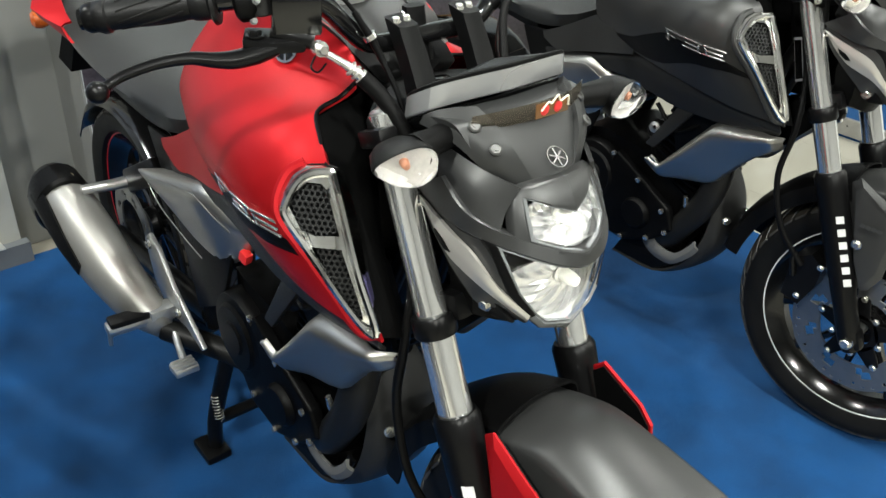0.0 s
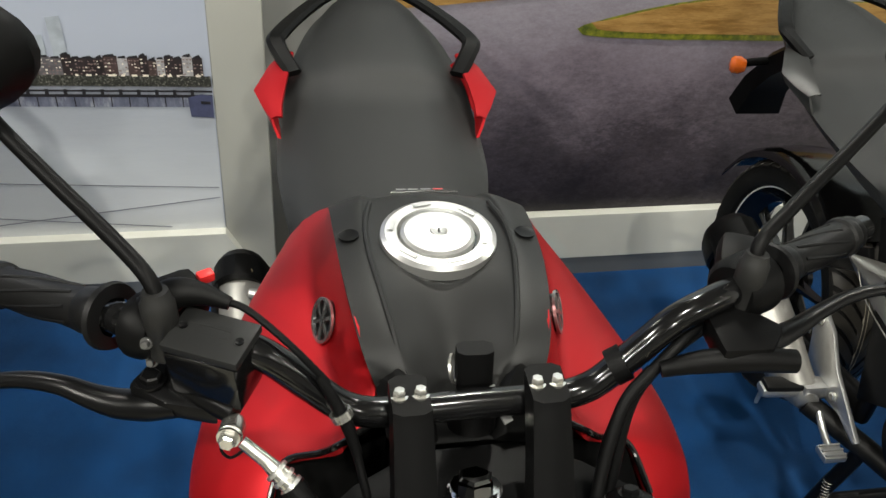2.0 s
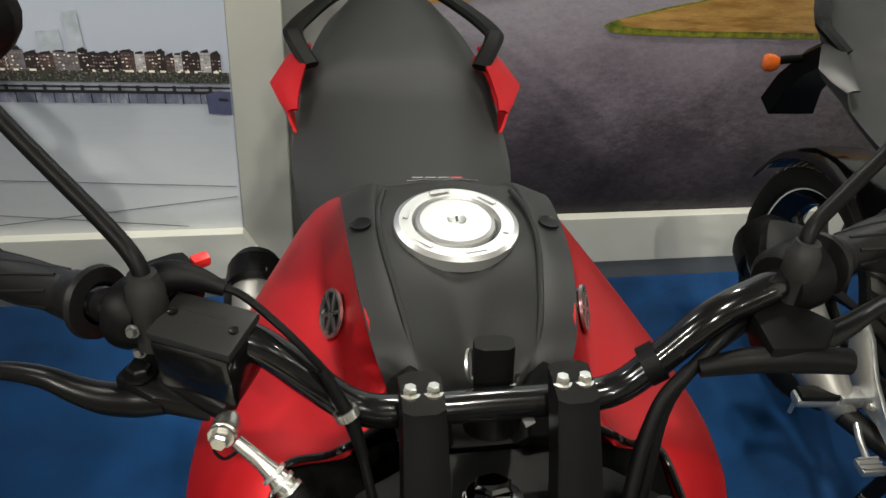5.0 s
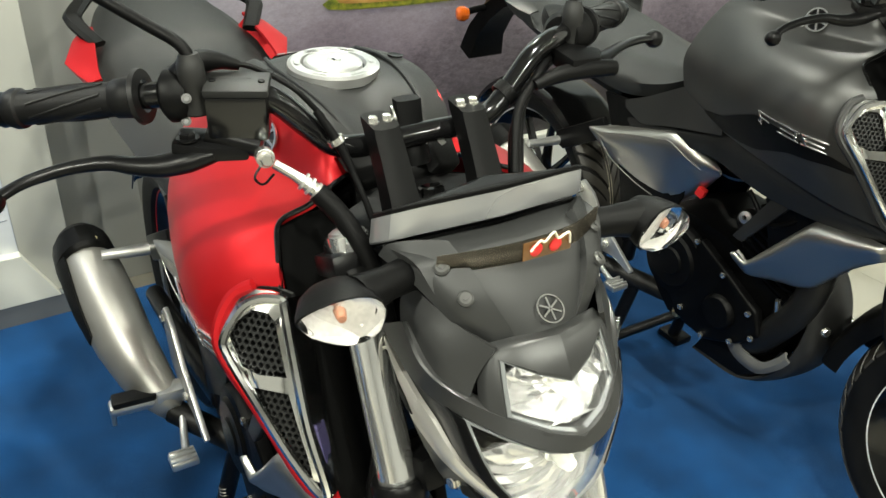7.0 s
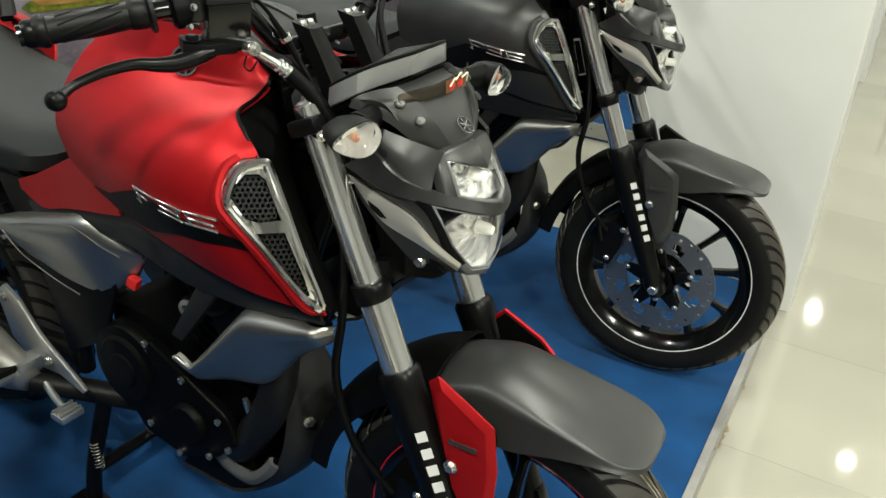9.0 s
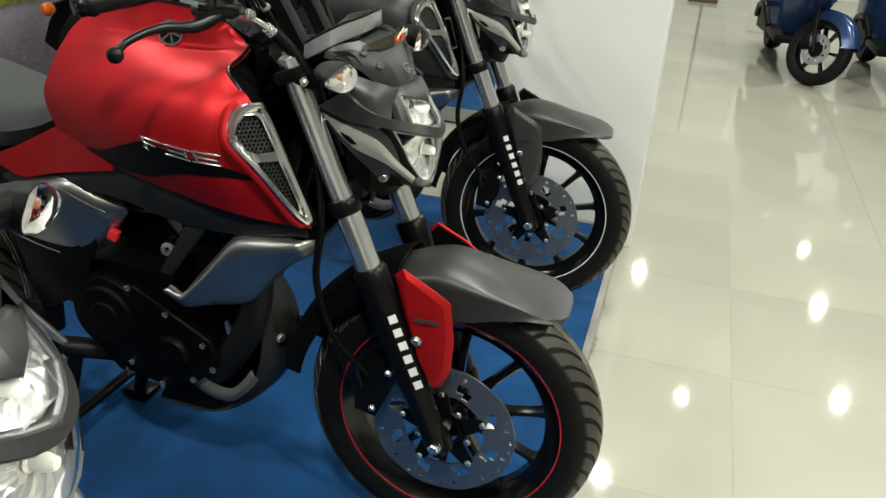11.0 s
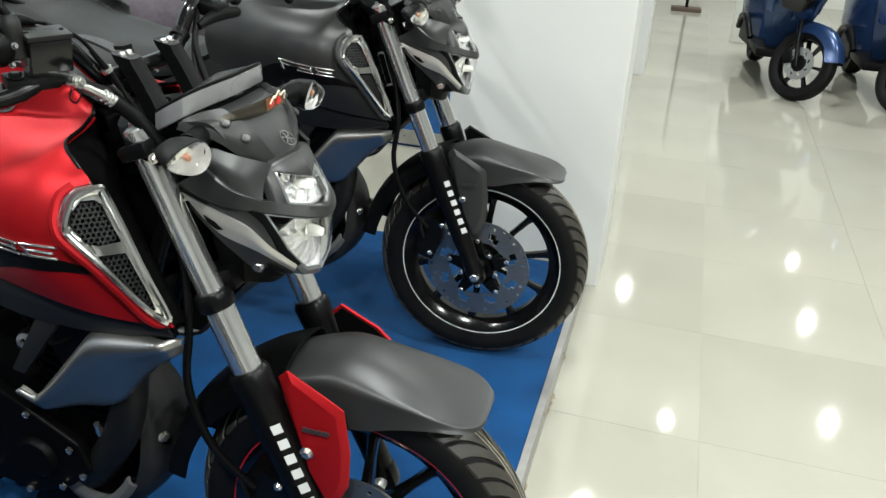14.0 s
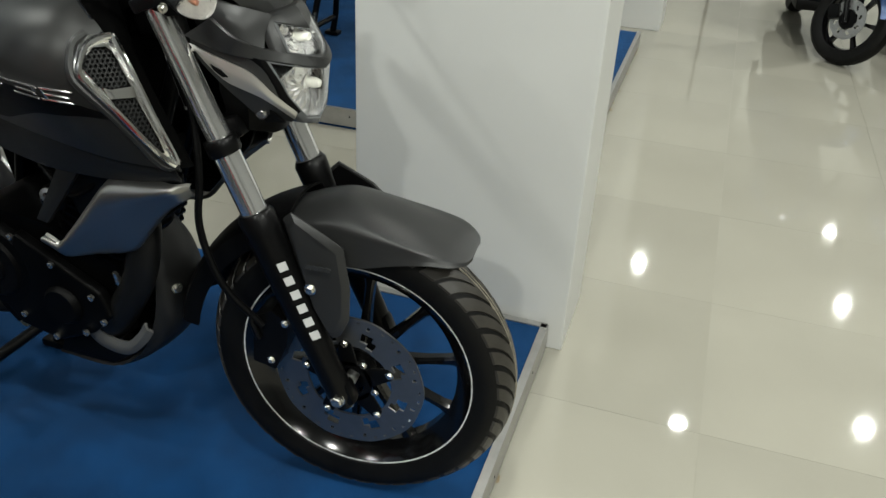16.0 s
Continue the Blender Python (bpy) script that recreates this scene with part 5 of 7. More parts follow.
        if sg < 0:
            part("kill_switch", box(hs + V(-0.032, 0.040, 0.014), (0.008, 0.012, 0.008), 0.002, (0, 10, 28)), REDPLASTIC, bar, "red stop switch")
            part("throttle_cable", tube([hs + V(0.008, 0.05, 0.0225), hs + V(0.014, 0.068, 0.019), (-0.353, -0.13, 1.108), (-0.343, -0.106, 1.080)], 0.0026, 10), PLASTIC, bar, "thin black cable")
            part("cable_sleeve", tube([(-0.345, -0.112, 1.086), (-0.333, -0.096, 1.055), (-0.322, -0.088, 1.030)], [0.0035, 0.005, 0.004], 12, 3), PLASTIC, bar)
            part("cable_ring", lathe([(0.0062, -0.003), (0.0082, -0.003), (0.0082, 0.003), (0.0062, 0.003)], (-0.334, -0.098, 1.058), (0.3, 0.4, -0.85), 14, True), BOLT, bar)
            part("cable_lower", tube([(-0.323, -0.089, 1.033), (-0.305, -0.082, 1.00), (-0.29, -0.075, 0.96)], 0.0032, 10), PLASTIC, bar)
        # mirror: stem only reaches into view low down
        ms = V(-0.372, 0.212 * sg, 1.112)
        sw = sg if sg < 0 else 1.55  # the clutch side is turned further out
        mir = part("mirror", tube([ms + V(0, 0, 0.025), ms + V(-0.008, 0.006 * sg, 0.040), ms + V(-0.03, 0.026 * sw, 0.054), ms + V(-0.07, 0.070 * sw, 0.084), ms + V(-0.100, 0.102 * sw, 0.107), ms + V(-0.108, 0.112 * sw, 0.120)], 0.0055, 12), PLASTIC, bike, "black rear-view mirror on a thin stem", **S)
        part("mirror_boot", lathe([(0.0095, -0.020), (0.0112, -0.018), (0.0112, 0.006), (0.0118, 0.007), (0.0116, 0.024), (0.0100, 0.027), (0.0085, 0.033), (0.0, 0.033)], ms, (-0.05, 0.05 * sg, 1), 18), BELLY, mir, "rubber boot at the foot of the stem")
        part("mirror_shell", loft([[ms + V(-0.103, 0.128 * sw, 0.152) + V(dx, sg * k * 0.062 * math.cos(a), k * 0.042 * math.sin(a)) for a in [2 * math.pi * i / 24 for i in range(24)]] for dx, k in ((0.030, 0.35), (0.024, 0.75), (0.008, 0.98), (-0.006, 1.0))]), PLASTIC, mir)
        part("mirror_glass", loft([[ms + V(-0.103, 0.128 * sw, 0.152) + V(dx, sg * k * 0.062 * math.cos(a), k * 0.042 * math.sin(a)) for a in [2 * math.pi * i / 24 for i in range(24)]] for dx, k in ((-0.0062, 0.94), (-0.008, 0.9))]), CHROME, mir)
    # right: brake lever, reservoir, banjo and hose
    res = part("brake_reservoir", box((-0.356, -0.180, 1.094), (0.034, 0.052, 0.042), 0.004, (0, 8, -28)), GLOSSBLACK, bar, "square black brake fluid reservoir")
    part("reservoir_lid", box((-0.355, -0.180, 1.118), (0.037, 0.055, 0.007), 0.002, (0, 8, -28)), TANKPLASTIC, res, "lid with raised lettering bars")
    for dy in (-0.021, 0.021):
        part("lid_screw", lathe([(0.003, 0), (0.003, 0.0015), (0.0015, 0.0008), (0, 0.0008)], V(-0.355 + dy * 0.5, -0.180 + dy * 0.86, 1.1212), (0.14, 0, 1), 12), SATINBLACK, res)
    for i in range(3):
        part("lid_mark", box((-0.362 + i * 0.007, -0.180, 1.1222 - 0.001 * i), (0.003, 0.030 - 0.006 * (i % 2), 0.0008), 0, (0, 8, -28)), TANKPLASTIC, res)
    mc = part("master_cylinder", tube([(-0.368, -0.205, 1.075), (-0.352, -0.183, 1.068), (-0.341, -0.168, 1.064)], [0.012, 0.012, 0.010], 14, 3), SATINBLACK, bar)
    part("lever_bracket", prism([(-0.392, -0.222, 1.062), (-0.368, -0.240, 1.058), (-0.350, -0.215, 1.054), (-0.338, -0.180, 1.053), (-0.375, -0.190, 1.060)], (0, 0, 0.014), 0.004), SATINBLACK, bar)
    part("lever_pivot", bolt((-0.368, -0.224, 1.072), (0, 0, 1), 0.0075, 0.006), SATINBLACK, bar)
    lev = [(-0.356, -0.206, 1.060), (-0.364, -0.226, 1.054), (-0.372, -0.248, 1.050), (-0.381, -0.268, 1.051), (-0.391, -0.288, 1.054), (-0.403, -0.314, 1.051), (-0.411, -0.340, 1.045), (-0.413, -0.358, 1.040), (-0.410, -0.376, 1.034)]
    lv = part("brake_lever", add_lathe(tube(lev, [0.010, 0.0125, 0.0115, 0.0095, 0.0078, 0.0070, 0.0064, 0.006, 0.006], 14, 5, 0.85), [(0.0115 * math.sin(math.pi * k / 10), -0.0115 * math.cos(math.pi * k / 10)) for k in range(11)], (-0.409, -0.382, 1.032), (0.1, 1, 0), 20), SATINBLACK, bar, "black brake lever with ball end")
    bj = part("banjo_bolt", add_bolt(lathe([(0, -0.010), (0.0065, -0.010), (0.0085, -0.004), (0.0085, 0.006), (0.0065, 0.008), (0, 0.008)], (-0.328, -0.171, 1.060), (0.75, -0.15, 0.1), 16), (-0.321, -0.173, 1.061), (0.75, -0.15, 0.1), 0.006, 0.007), BOLT, bar, "bright banjo bolt")
    part("hose_fitting", tube([(-0.322, -0.165, 1.054), (-0.313, -0.150, 1.043), (-0.306, -0.140, 1.034), (-0.302, -0.134, 1.028)], [0.0045, 0.005, 0.0072, 0.0072], 12, 3), BOLT, bar, "crimped steel hose end")
    for k in range(3):
        part("crimp_ring", lathe([(0.006, -0.0014), (0.0086, -0.0012), (0.0086, 0.0012), (0.006, 0.0014)], V(-0.3085, -0.1435, 1.0375).lerp(V(-0.3025, -0.1345, 1.0285), k / 2), (0.5, 0.7, -0.6), 16, True), CAPMETAL, bar)
    part("front_hose", tube([(-0.302, -0.134, 1.028), (-0.285, -0.118, 1.005), (-0.262, -0.105, 0.970), (-0.248, -0.098, 0.93), (-0.24, -0.09, 0.86)], 0.0095, 14), PLASTIC, bar, "thick black brake hose")
    part("wire_loop", tube([(-0.334, -0.172, 1.050), (-0.331, -0.180, 1.040), (-0.327, -0.174, 1.034), (-0.325, -0.164, 1.043)], 0.0012, 6), SATINBLACK, bar)
    # left: clutch lever and bundled cables
    part("clutch_bracket", prism([(-0.375, 0.205, 1.082), (-0.345, 0.235, 1.078), (-0.322, 0.215, 1.076), (-0.322, 0.175, 1.078), (-0.36, 0.175, 1.084)], (0, 0, 0.020), 0.005), PLASTIC, bar)
    part("clutch_boot", tube([(-0.334, 0.135, 1.074), (-0.330, 0.165, 1.082), (-0.326, 0.20, 1.084), (-0.322, 0.235, 1.082)], [0.006, 0.009, 0.010, 0.009], 14, 3), PLASTIC, bar)
    clev = [(-0.340, 0.196, 1.082), (-0.346, 0.226, 1.082), (-0.358, 0.255, 1.081), (-0.374, 0.285, 1.080), (-0.392, 0.322, 1.078), (-0.402, 0.355, 1.076), (-0.404, 0.378, 1.074)]
    part("clutch_lever", add_lathe(tube(clev, [0.010, 0.0105, 0.0085, 0.007, 0.0062, 0.006, 0.0055], 12, 5, 0.8), [(0.0115 * math.sin(math.pi * k / 10), -0.0115 * math.cos(math.pi * k / 10)) for k in range(11)], (-0.405, 0.384, 1.073), (0.1, -1, 0), 20), SATINBLACK, bar, "black clutch lever with ball end")
    part("clutch_cable", tube([(-0.336, 0.130, 1.072), (-0.325, 0.108, 1.052), (-0.305, 0.092, 1.015), (-0.28, 0.08, 0.97), (-0.26, 0.07, 0.92)], 0.005, 12), PLASTIC, bar, "black cable")
    part("wiring_sleeve", tube([(-0.372, 0.19, 1.092), (-0.345, 0.150, 1.085), (-0.332, 0.118, 1.050), (-0.312, 0.105, 1.00), (-0.29, 0.095, 0.95)], 0.0048, 12), PLASTIC, bar)
    part("wiring_sleeve", tube([(-0.365, 0.19, 1.090), (-0.343, 0.140, 1.072), (-0.326, 0.104, 1.030), (-0.298, 0.088, 0.97)], 0.0038, 12), SATINBLACK, bar)
    part("cable_band", lathe([(0.0128, -0.006), (0.0145, -0.006), (0.0145, 0.006), (0.0128, 0.006)], (-0.354, 0.112, 1.063), (0.05, 0.8, 0.55), 18, True), PLASTIC, bar)
    part("stem_nut", add_bolt(lathe([(0, 0), (0.021, 0), (0.021, 0.003), (0, 0.003)], (-0.318, 0, 0.980), (-0.3, 0, 1), 24), (-0.319, 0, 0.983), (-0.3, 0, 1), 0.014, 0.010), CHROME, bar, "chrome steering stem nut")


def vent(bike, sg, paint):
    """The chrome-framed honeycomb intake on the tank's flank."""
    A, C, D = V(-0.308, -0.160, 0.918), V(-0.343, -0.221, 0.874), V(-0.226, -0.156, 0.728)
    # flat coordinates run like a picture of the part, 0..1 both ways
    e1, e2 = (A - C), (D - C)

    def at(p, q, lift=0.0):
        # p, q in units of a drawing 188 wide and 252 high
        det = (97 * 188 - 187 * -62)
        s = (p * 188 - 187 * q) / det
        t = (97 * q - -62 * p) / det
        o = C + e1 * s + e2 * t
        n = e1.cross(e2).normalized()
        n = n if n.y < 0 else -n
        bul = 0.010 * math.sin(math.pi * min(1, max(0, (q + 70) / 260)))
        r = o + n * (lift + bul)
        return V(r.x, r.y * -sg, r.z)

    outer = [(9, 0), (14, -24), (28, -48), (50, -64), (75, -66), (97, -62), (118, -10), (151, 90), (188, 172), (190, 181), (168, 184), (143, 164), (107, 118), (59, 60), (21, 20)]
    win1 = [(27, -6), (36, -26), (54, -42), (78, -42), (89, -33), (114, 32), (74, 35), (50, 28)]
    win2 = [(69, 52), (119, 52), (152, 130), (162, 160), (148, 160), (120, 130)]
    # chrome plate: rim loops joined to the two windows
    bm = bmesh.new()

    def dense(pl, k=4):
        out = []
        for a, b in zip(pl, pl[1:] + pl[:1]):
            out += [(a[0] + (b[0] - a[0]) * i / k, a[1] + (b[1] - a[1]) * i / k) for i in range(k)]
        return out

    edges = []
    for loop in (outer, win1, win2):
        vs = [bm.verts.new((p, q, 0)) for p, q in dense(loop)]
        edges += [bm.edges.new((vs[i], vs[(i + 1) % len(vs)])) for i in range(len(vs))]
    bmesh.ops.triangle_fill(bm, use_beauty=True, use_dissolve=False, edges=edges, normal=(0, 0, 1))
    # the fill may close the windows: take those faces out
    def inside(p, q, pl):
        c_ = False
        for (x1, y1), (x2, y2) in zip(pl, pl[1:] + pl[:1]):
            if (y1 > q) != (y2 > q) and p < (x2 - x1) * (q - y1) / (y2 - y1) + x1:
                c_ = not c_
        return c_
    gone = []
    for f_ in bm.faces:
        c_ = f_.calc_center_median()
        if inside(c_.x, c_.y, win1) or inside(c_.x, c_.y, win2) or not inside(c_.x, c_.y, outer):
            gone.append(f_)
    bmesh.ops.delete(bm, geom=gone, context="FACES_ONLY")
    ex = bmesh.ops.extrude_face_region(bm, geom=bm.faces[:])
    topv = {g for g in ex["geom"] if isinstance(g, bmesh.types.BMVert)}
    border = {(round(p, 2), round(q, 2)) for p, q in dense(outer)}
    for v in bm.verts:
        rim_lift = 0.005 if (round(v.co.x, 2), round(v.co.y, 2)) in border else 0.013
        v.co = at(v.co.x, v.co.y, rim_lift if v in topv else 0.002)
    ob = part("intake_vent", bm, VENTCHROME, bike, "chrome intake frame with black honeycomb mesh", angle=50)
    part("vent_surround", tube([at(p, q, 0.002) for p, q in ((46, -68), (22, -54), (8, -28), (4, 0), (15, 24), (54, 66), (102, 122), (140, 170), (166, 190), (190, 187))], 0.0065, 8, 4), paint, ob, "painted lip round the intake")
    part("vent_ridge", tube([at(p, q, 0.0125) for p, q in ((97, -58), (90, -61), (62, -57), (38, -41), (20, -4), (28, 18), (77, 74), (126, 134), (168, 178), (184, 177), (150, 92), (118, 0), (97, -58))], 0.0050, 8, 4), VENTCHROME, ob)
    part("vent_edge", patch([[at(97, -62, 0.012), at(104, -56, -0.02)], [at(118, -10, 0.012), at(126, -10, -0.02)], [at(150, 90, 0.012), at(160, 90, -0.02)], [at(190, 181, 0.012), at(193, 181, -0.016)]], 3, 2, 0.002), VENTCHROME, ob)
    part("vent_sticker", patch([[at(153, 92, 0.004), at(156, 92, -0.012)], [at(170, 140, 0.004), at(173, 140, -0.012)], [at(184, 178, 0.003), at(187, 178, -0.010)]], 2, 2, 0.004), PURPLE, ob, "small purple sticker")
    part("vent_back", prism([at(p, q, -0.006) for p, q in outer], V(0, 0.004 * sg * -1, 0)), PLASTIC, ob)
    comb = bmesh.new()
    cell = 9.2
    for win in (win1, win2):
        for iy in range(-8, 24):
            for ix in range(-4, 24):
                p, q = ix * cell * 1.06 + (cell * 0.53 if iy % 2 else 0), iy * cell * 0.92
                if not inside(p, q, win):
                    continue
                ro, ri = cell * 0.60, cell * 0.42
                hexo = [at(p + ro * math.sin(k * math.pi / 3), q + ro * math.cos(k * math.pi / 3), 0.007) for k in range(6)]
                hexi = [at(p + ri * math.sin(k * math.pi / 3), q + ri * math.cos(k * math.pi / 3), 0.007) for k in range(6)]
                hexb = [at(p + ri * math.sin(k * math.pi / 3), q + ri * math.cos(k * math.pi / 3), 0.0) for k in range(6)]
                vo, vi, vb = ([comb.verts.new(x) for x in h_] for h_ in (hexo, hexi, hexb))
                for k in range(6):
                    j = (k + 1) % 6
                    comb.faces.new((vo[k], vo[j], vi[j], vi[k]))
                    comb.faces.new((vi[k], vi[j], vb[j], vb[k]))
    part("honeycomb_mesh", comb, TANKPLASTIC, ob, "black honeycomb mesh", smooth=False)


def tank(bike, paint, badge):
    core = []
    for x, hw, zt, zb in ((-0.70, 0.09, 0.94, 0.76), (-0.62, 0.135, 0.975, 0.74), (-0.53, 0.14, 0.975, 0.72), (-0.44, 0.130, 0.955, 0.70), (-0.40, 0.115, 0.94, 0.70)):
        core.append([(x, -hw * 0.55, zt), (x, hw * 0.55, zt), (x, hw, zt - 0.08), (x, hw * 0.9, zb), (x, -hw * 0.9, zb), (x, -hw, zt - 0.08)])
    t = part("fuel_tank", loft(core), PLASTIC, bike, "broad fuel tank with painted side shells")
    for sg in (-1, 1):
        def c(x, y, z):
            return (x, sg * y, z)
        top_ = [[(-0.672, 0.098, 1.012), (-0.685, 0.110, 0.999), (-0.694, 0.120, 0.986), (-0.698, 0.126, 0.979), (-0.703, 0.132, 0.968)],
                [(-0.61, 0.097, 1.037), (-0.615, 0.106, 1.020), (-0.620, 0.116, 1.003), (-0.622, 0.122, 0.995), (-0.624, 0.132, 0.986)],
                [(-0.53, 0.092, 1.045), (-0.53, 0.100, 1.020), (-0.530, 0.109, 0.994), (-0.530, 0.1125, 0.983), (-0.531, 0.122, 0.9765)],
                [(-0.455, 0.083, 1.040), (-0.455, 0.090, 1.014), (-0.457, 0.098, 0.990), (-0.458, 0.1015, 0.980), (-0.459, 0.112, 0.9745)],
                [(-0.420, 0.074, 1.024), (-0.418, 0.082, 1.005), (-0.415, 0.091, 0.989), (-0.414, 0.095, 0.980), (-0.414, 0.106, 0.9745)],
                [(-0.402, 0.064, 1.003), (-0.392, 0.078, 0.999), (-0.384, 0.091, 0.990), (-0.382, 0.096, 0.983), (-0.384, 0.107, 0.9765)],
                [(-0.394, 0.056, 0.988), (-0.378, 0.076, 0.992), (-0.363, 0.096, 0.992), (-0.362, 0.103, 0.986), (-0.368, 0.114, 0.976)]]
        flank = [[(-0.712, 0.143, 0.948), (-0.726, 0.156, 0.912), (-0.738, 0.162, 0.872), (-0.735, 0.155, 0.825), (-0.725, 0.147, 0.785)],
                 [(-0.630, 0.156, 0.965), (-0.638, 0.184, 0.925), (-0.645, 0.201, 0.878), (-0.645, 0.189, 0.820), (-0.635, 0.165, 0.770)],
                 [(-0.535, 0.148, 0.968), (-0.538, 0.194, 0.938), (-0.545, 0.222, 0.886), (-0.540, 0.208, 0.815), (-0.53, 0.177, 0.754)],
                 [(-0.462, 0.146, 0.968), (-0.465, 0.200, 0.942), (-0.472, 0.235, 0.888), (-0.460, 0.222, 0.812), (-0.45, 0.185, 0.745)],
                 [(-0.412, 0.142, 0.968), (-0.415, 0.196, 0.944), (-0.420, 0.236, 0.886), (-0.392, 0.222, 0.805), (-0.375, 0.186, 0.735)],
                 [(-0.385, 0.140, 0.966), (-0.372, 0.184, 0.944), (-0.366, 0.230, 0.886), (-0.335, 0.208, 0.798), (-0.31, 0.178, 0.726)],
                 [(-0.374, 0.142, 0.960), (-0.350, 0.153, 0.941), (-0.318, 0.163, 0.916), (-0.268, 0.160, 0.800), (-0.222, 0.154, 0.716)]]
        rows = [[c(*p) for p in a + b] for a, b in zip(top_, flank)]
        shell = fair(smooth_grid(rows, 5, 4), 14, 9)
        part("tank_shell", patch(shell, 1, 1, 0.006, (-0.5, 0, 0.88)), paint, t, angle=50)
        # concave front edge lining; the duct's shade is put into its near-black colour
        part("duct_lining", patch([[c(-0.384, 0.140, 0.962), c(-0.376, 0.105, 0.964), c(-0.385, 0.060, 0.972)], [c(-0.356, 0.148, 0.938), c(-0.350, 0.110, 0.93), c(-0.37, 0.065, 0.94)], [c(-0.326, 0.155, 0.908), c(-0.315, 0.118, 0.89), c(-0.35, 0.072, 0.89)], [c(-0.275, 0.152, 0.81), c(-0.262, 0.120, 0.79), c(-0.33, 0.075, 0.78)], [c(-0.226, 0.148, 0.718), c(-0.225, 0.115, 0.71), c(-0.30, 0.07, 0.69)]], 4, 4, 0.004, (-0.5, 0, 0.85)), DUCTSHADE, t, "duct lining, coloured near black for the shade inside")
        part("duct_trim", tube([c(-0.394, 0.058, 0.988), c(-0.378, 0.077, 0.991), c(-0.362, 0.098, 0.991), c(-0.368, 0.114, 0.976), c(-0.374, 0.142, 0.961), c(-0.350, 0.154, 0.941), c(-0.318, 0.164, 0.914)], 0.0028, 8, 5), GLOSSBLACK, t)
        # printed stripe, its wide rear end painting the flank's shade, and the raised model badge
        skin = [q for r_ in smooth_grid(shell, 2, 2) for q in r_]

        def lie(x, z):
            """A place on the shell's flank."""
            near = sorted(((q.x - x) ** 2 + (q.z - z) ** 2, abs(q.y)) for q in skin if q.z < 0.90)[:4]
            w_ = [1 / (d_ + 1e-6) for d_, _ in near]
            return V(x, sg * (sum(a * y_ for a, (_, y_) in zip(w_, near)) / sum(w_) + 0.0012), z)
        graphic = []
        for k in range(25):
            x = -0.655 + 0.365 * k / 24
            hi = float(np.interp(x, (-0.655, -0.60, -0.545, -0.495, -0.43, -0.345, -0.29), (0.790, 0.800, 0.825, 0.846, 0.838, 0.822, 0.796)))
            lo = float(np.interp(x, (-0.655, -0.60, -0.545, -0.50, -0.46, -0.42, -0.345, -0.29), (0.776, 0.768, 0.764, 0.770, 0.786, 0.800, 0.804, 0.794)))
            graphic.append([lie(x, hi + (lo - hi) * j / 6) for j in range(7)])
        part("flank_graphic", patch(graphic, 1, 1, 0.0015, (-0.5, 0, 0.8)), PLASTIC, t, "black printed graphic below the badge, widened rearwards for the flank's shade")
        for i in range(3):
            x0 = -0.490 + i * 0.048
            stroke = bmesh.new()
            for a, b, h in ((0.0, 0.044, 0.0), (0.006, 0.040 - 0.012 * (i == 0), -0.0085), (0.0, 0.044, -0.017) if i else (0.002, 0.012, -0.017)):
                zz = 0.857 - i * 0.0045 + h
                p0, p1 = lie(x0 + a, zz), lie(x0 + b, zz - 0.0045)
                add_prism(stroke, [p0, p1, p1 + V(0.002, 0, -0.0034), p0 + V(0.002, 0, -0.0034)], (0, sg * 0.0035, 0), 0.0006, 1)
            p0, p1 = lie(x0 + 0.002 + 0.034 * (i == 1), 0.852 - i * 0.0045), lie(x0 + 0.008 + 0.028 * (i == 1), 0.838 - i * 0.0045)
            add_prism(stroke, [p0, p0 + V(0.0045, 0, 0), p1 + V(0.0045, 0, 0), p1], (0, sg * 0.0032, 0), 0.0005, 1)
            part("badge_bar", stroke, BADGECHROME, t, "slanted chrome badge bars")
        # round emblem on the shoulder
        nrm = V(0.28, sg * 0.90, 0.32).normalized()
        o = V(-0.503, sg * 0.1078, 0.9982)
        em = lathe([(0.0180, 0), (0.0210, 0), (0.0210, 0.0025), (0.0180, 0.0025)], o, nrm, 32, True)
        a1 = nrm.orthogonal().normalized()
        a2 = nrm.cross(a1)
        for i in range(3):
            a = math.pi * i / 3
            d = a1 * math.cos(a) + a2 * math.sin(a)
            s = nrm.cross(d)
            add_prism(em, [o + d * 0.0185 + s * 0.0016, o - d * 0.0185 + s * 0.0016, o - d * 0.0185 - s * 0.0016, o + d * 0.0185 - s * 0.0016], nrm * 0.0022)
        part("tank_emblem", em, BADGECHROME, t, "round chrome emblem")
        part("emblem_disc", lathe([(0, 0.0008), (0.0182, 0.0008), (0.0182, -0.012), (0, -0.012)], o, nrm, 28), GLOSSBLACK, t)
        vent(bike, sg, paint)
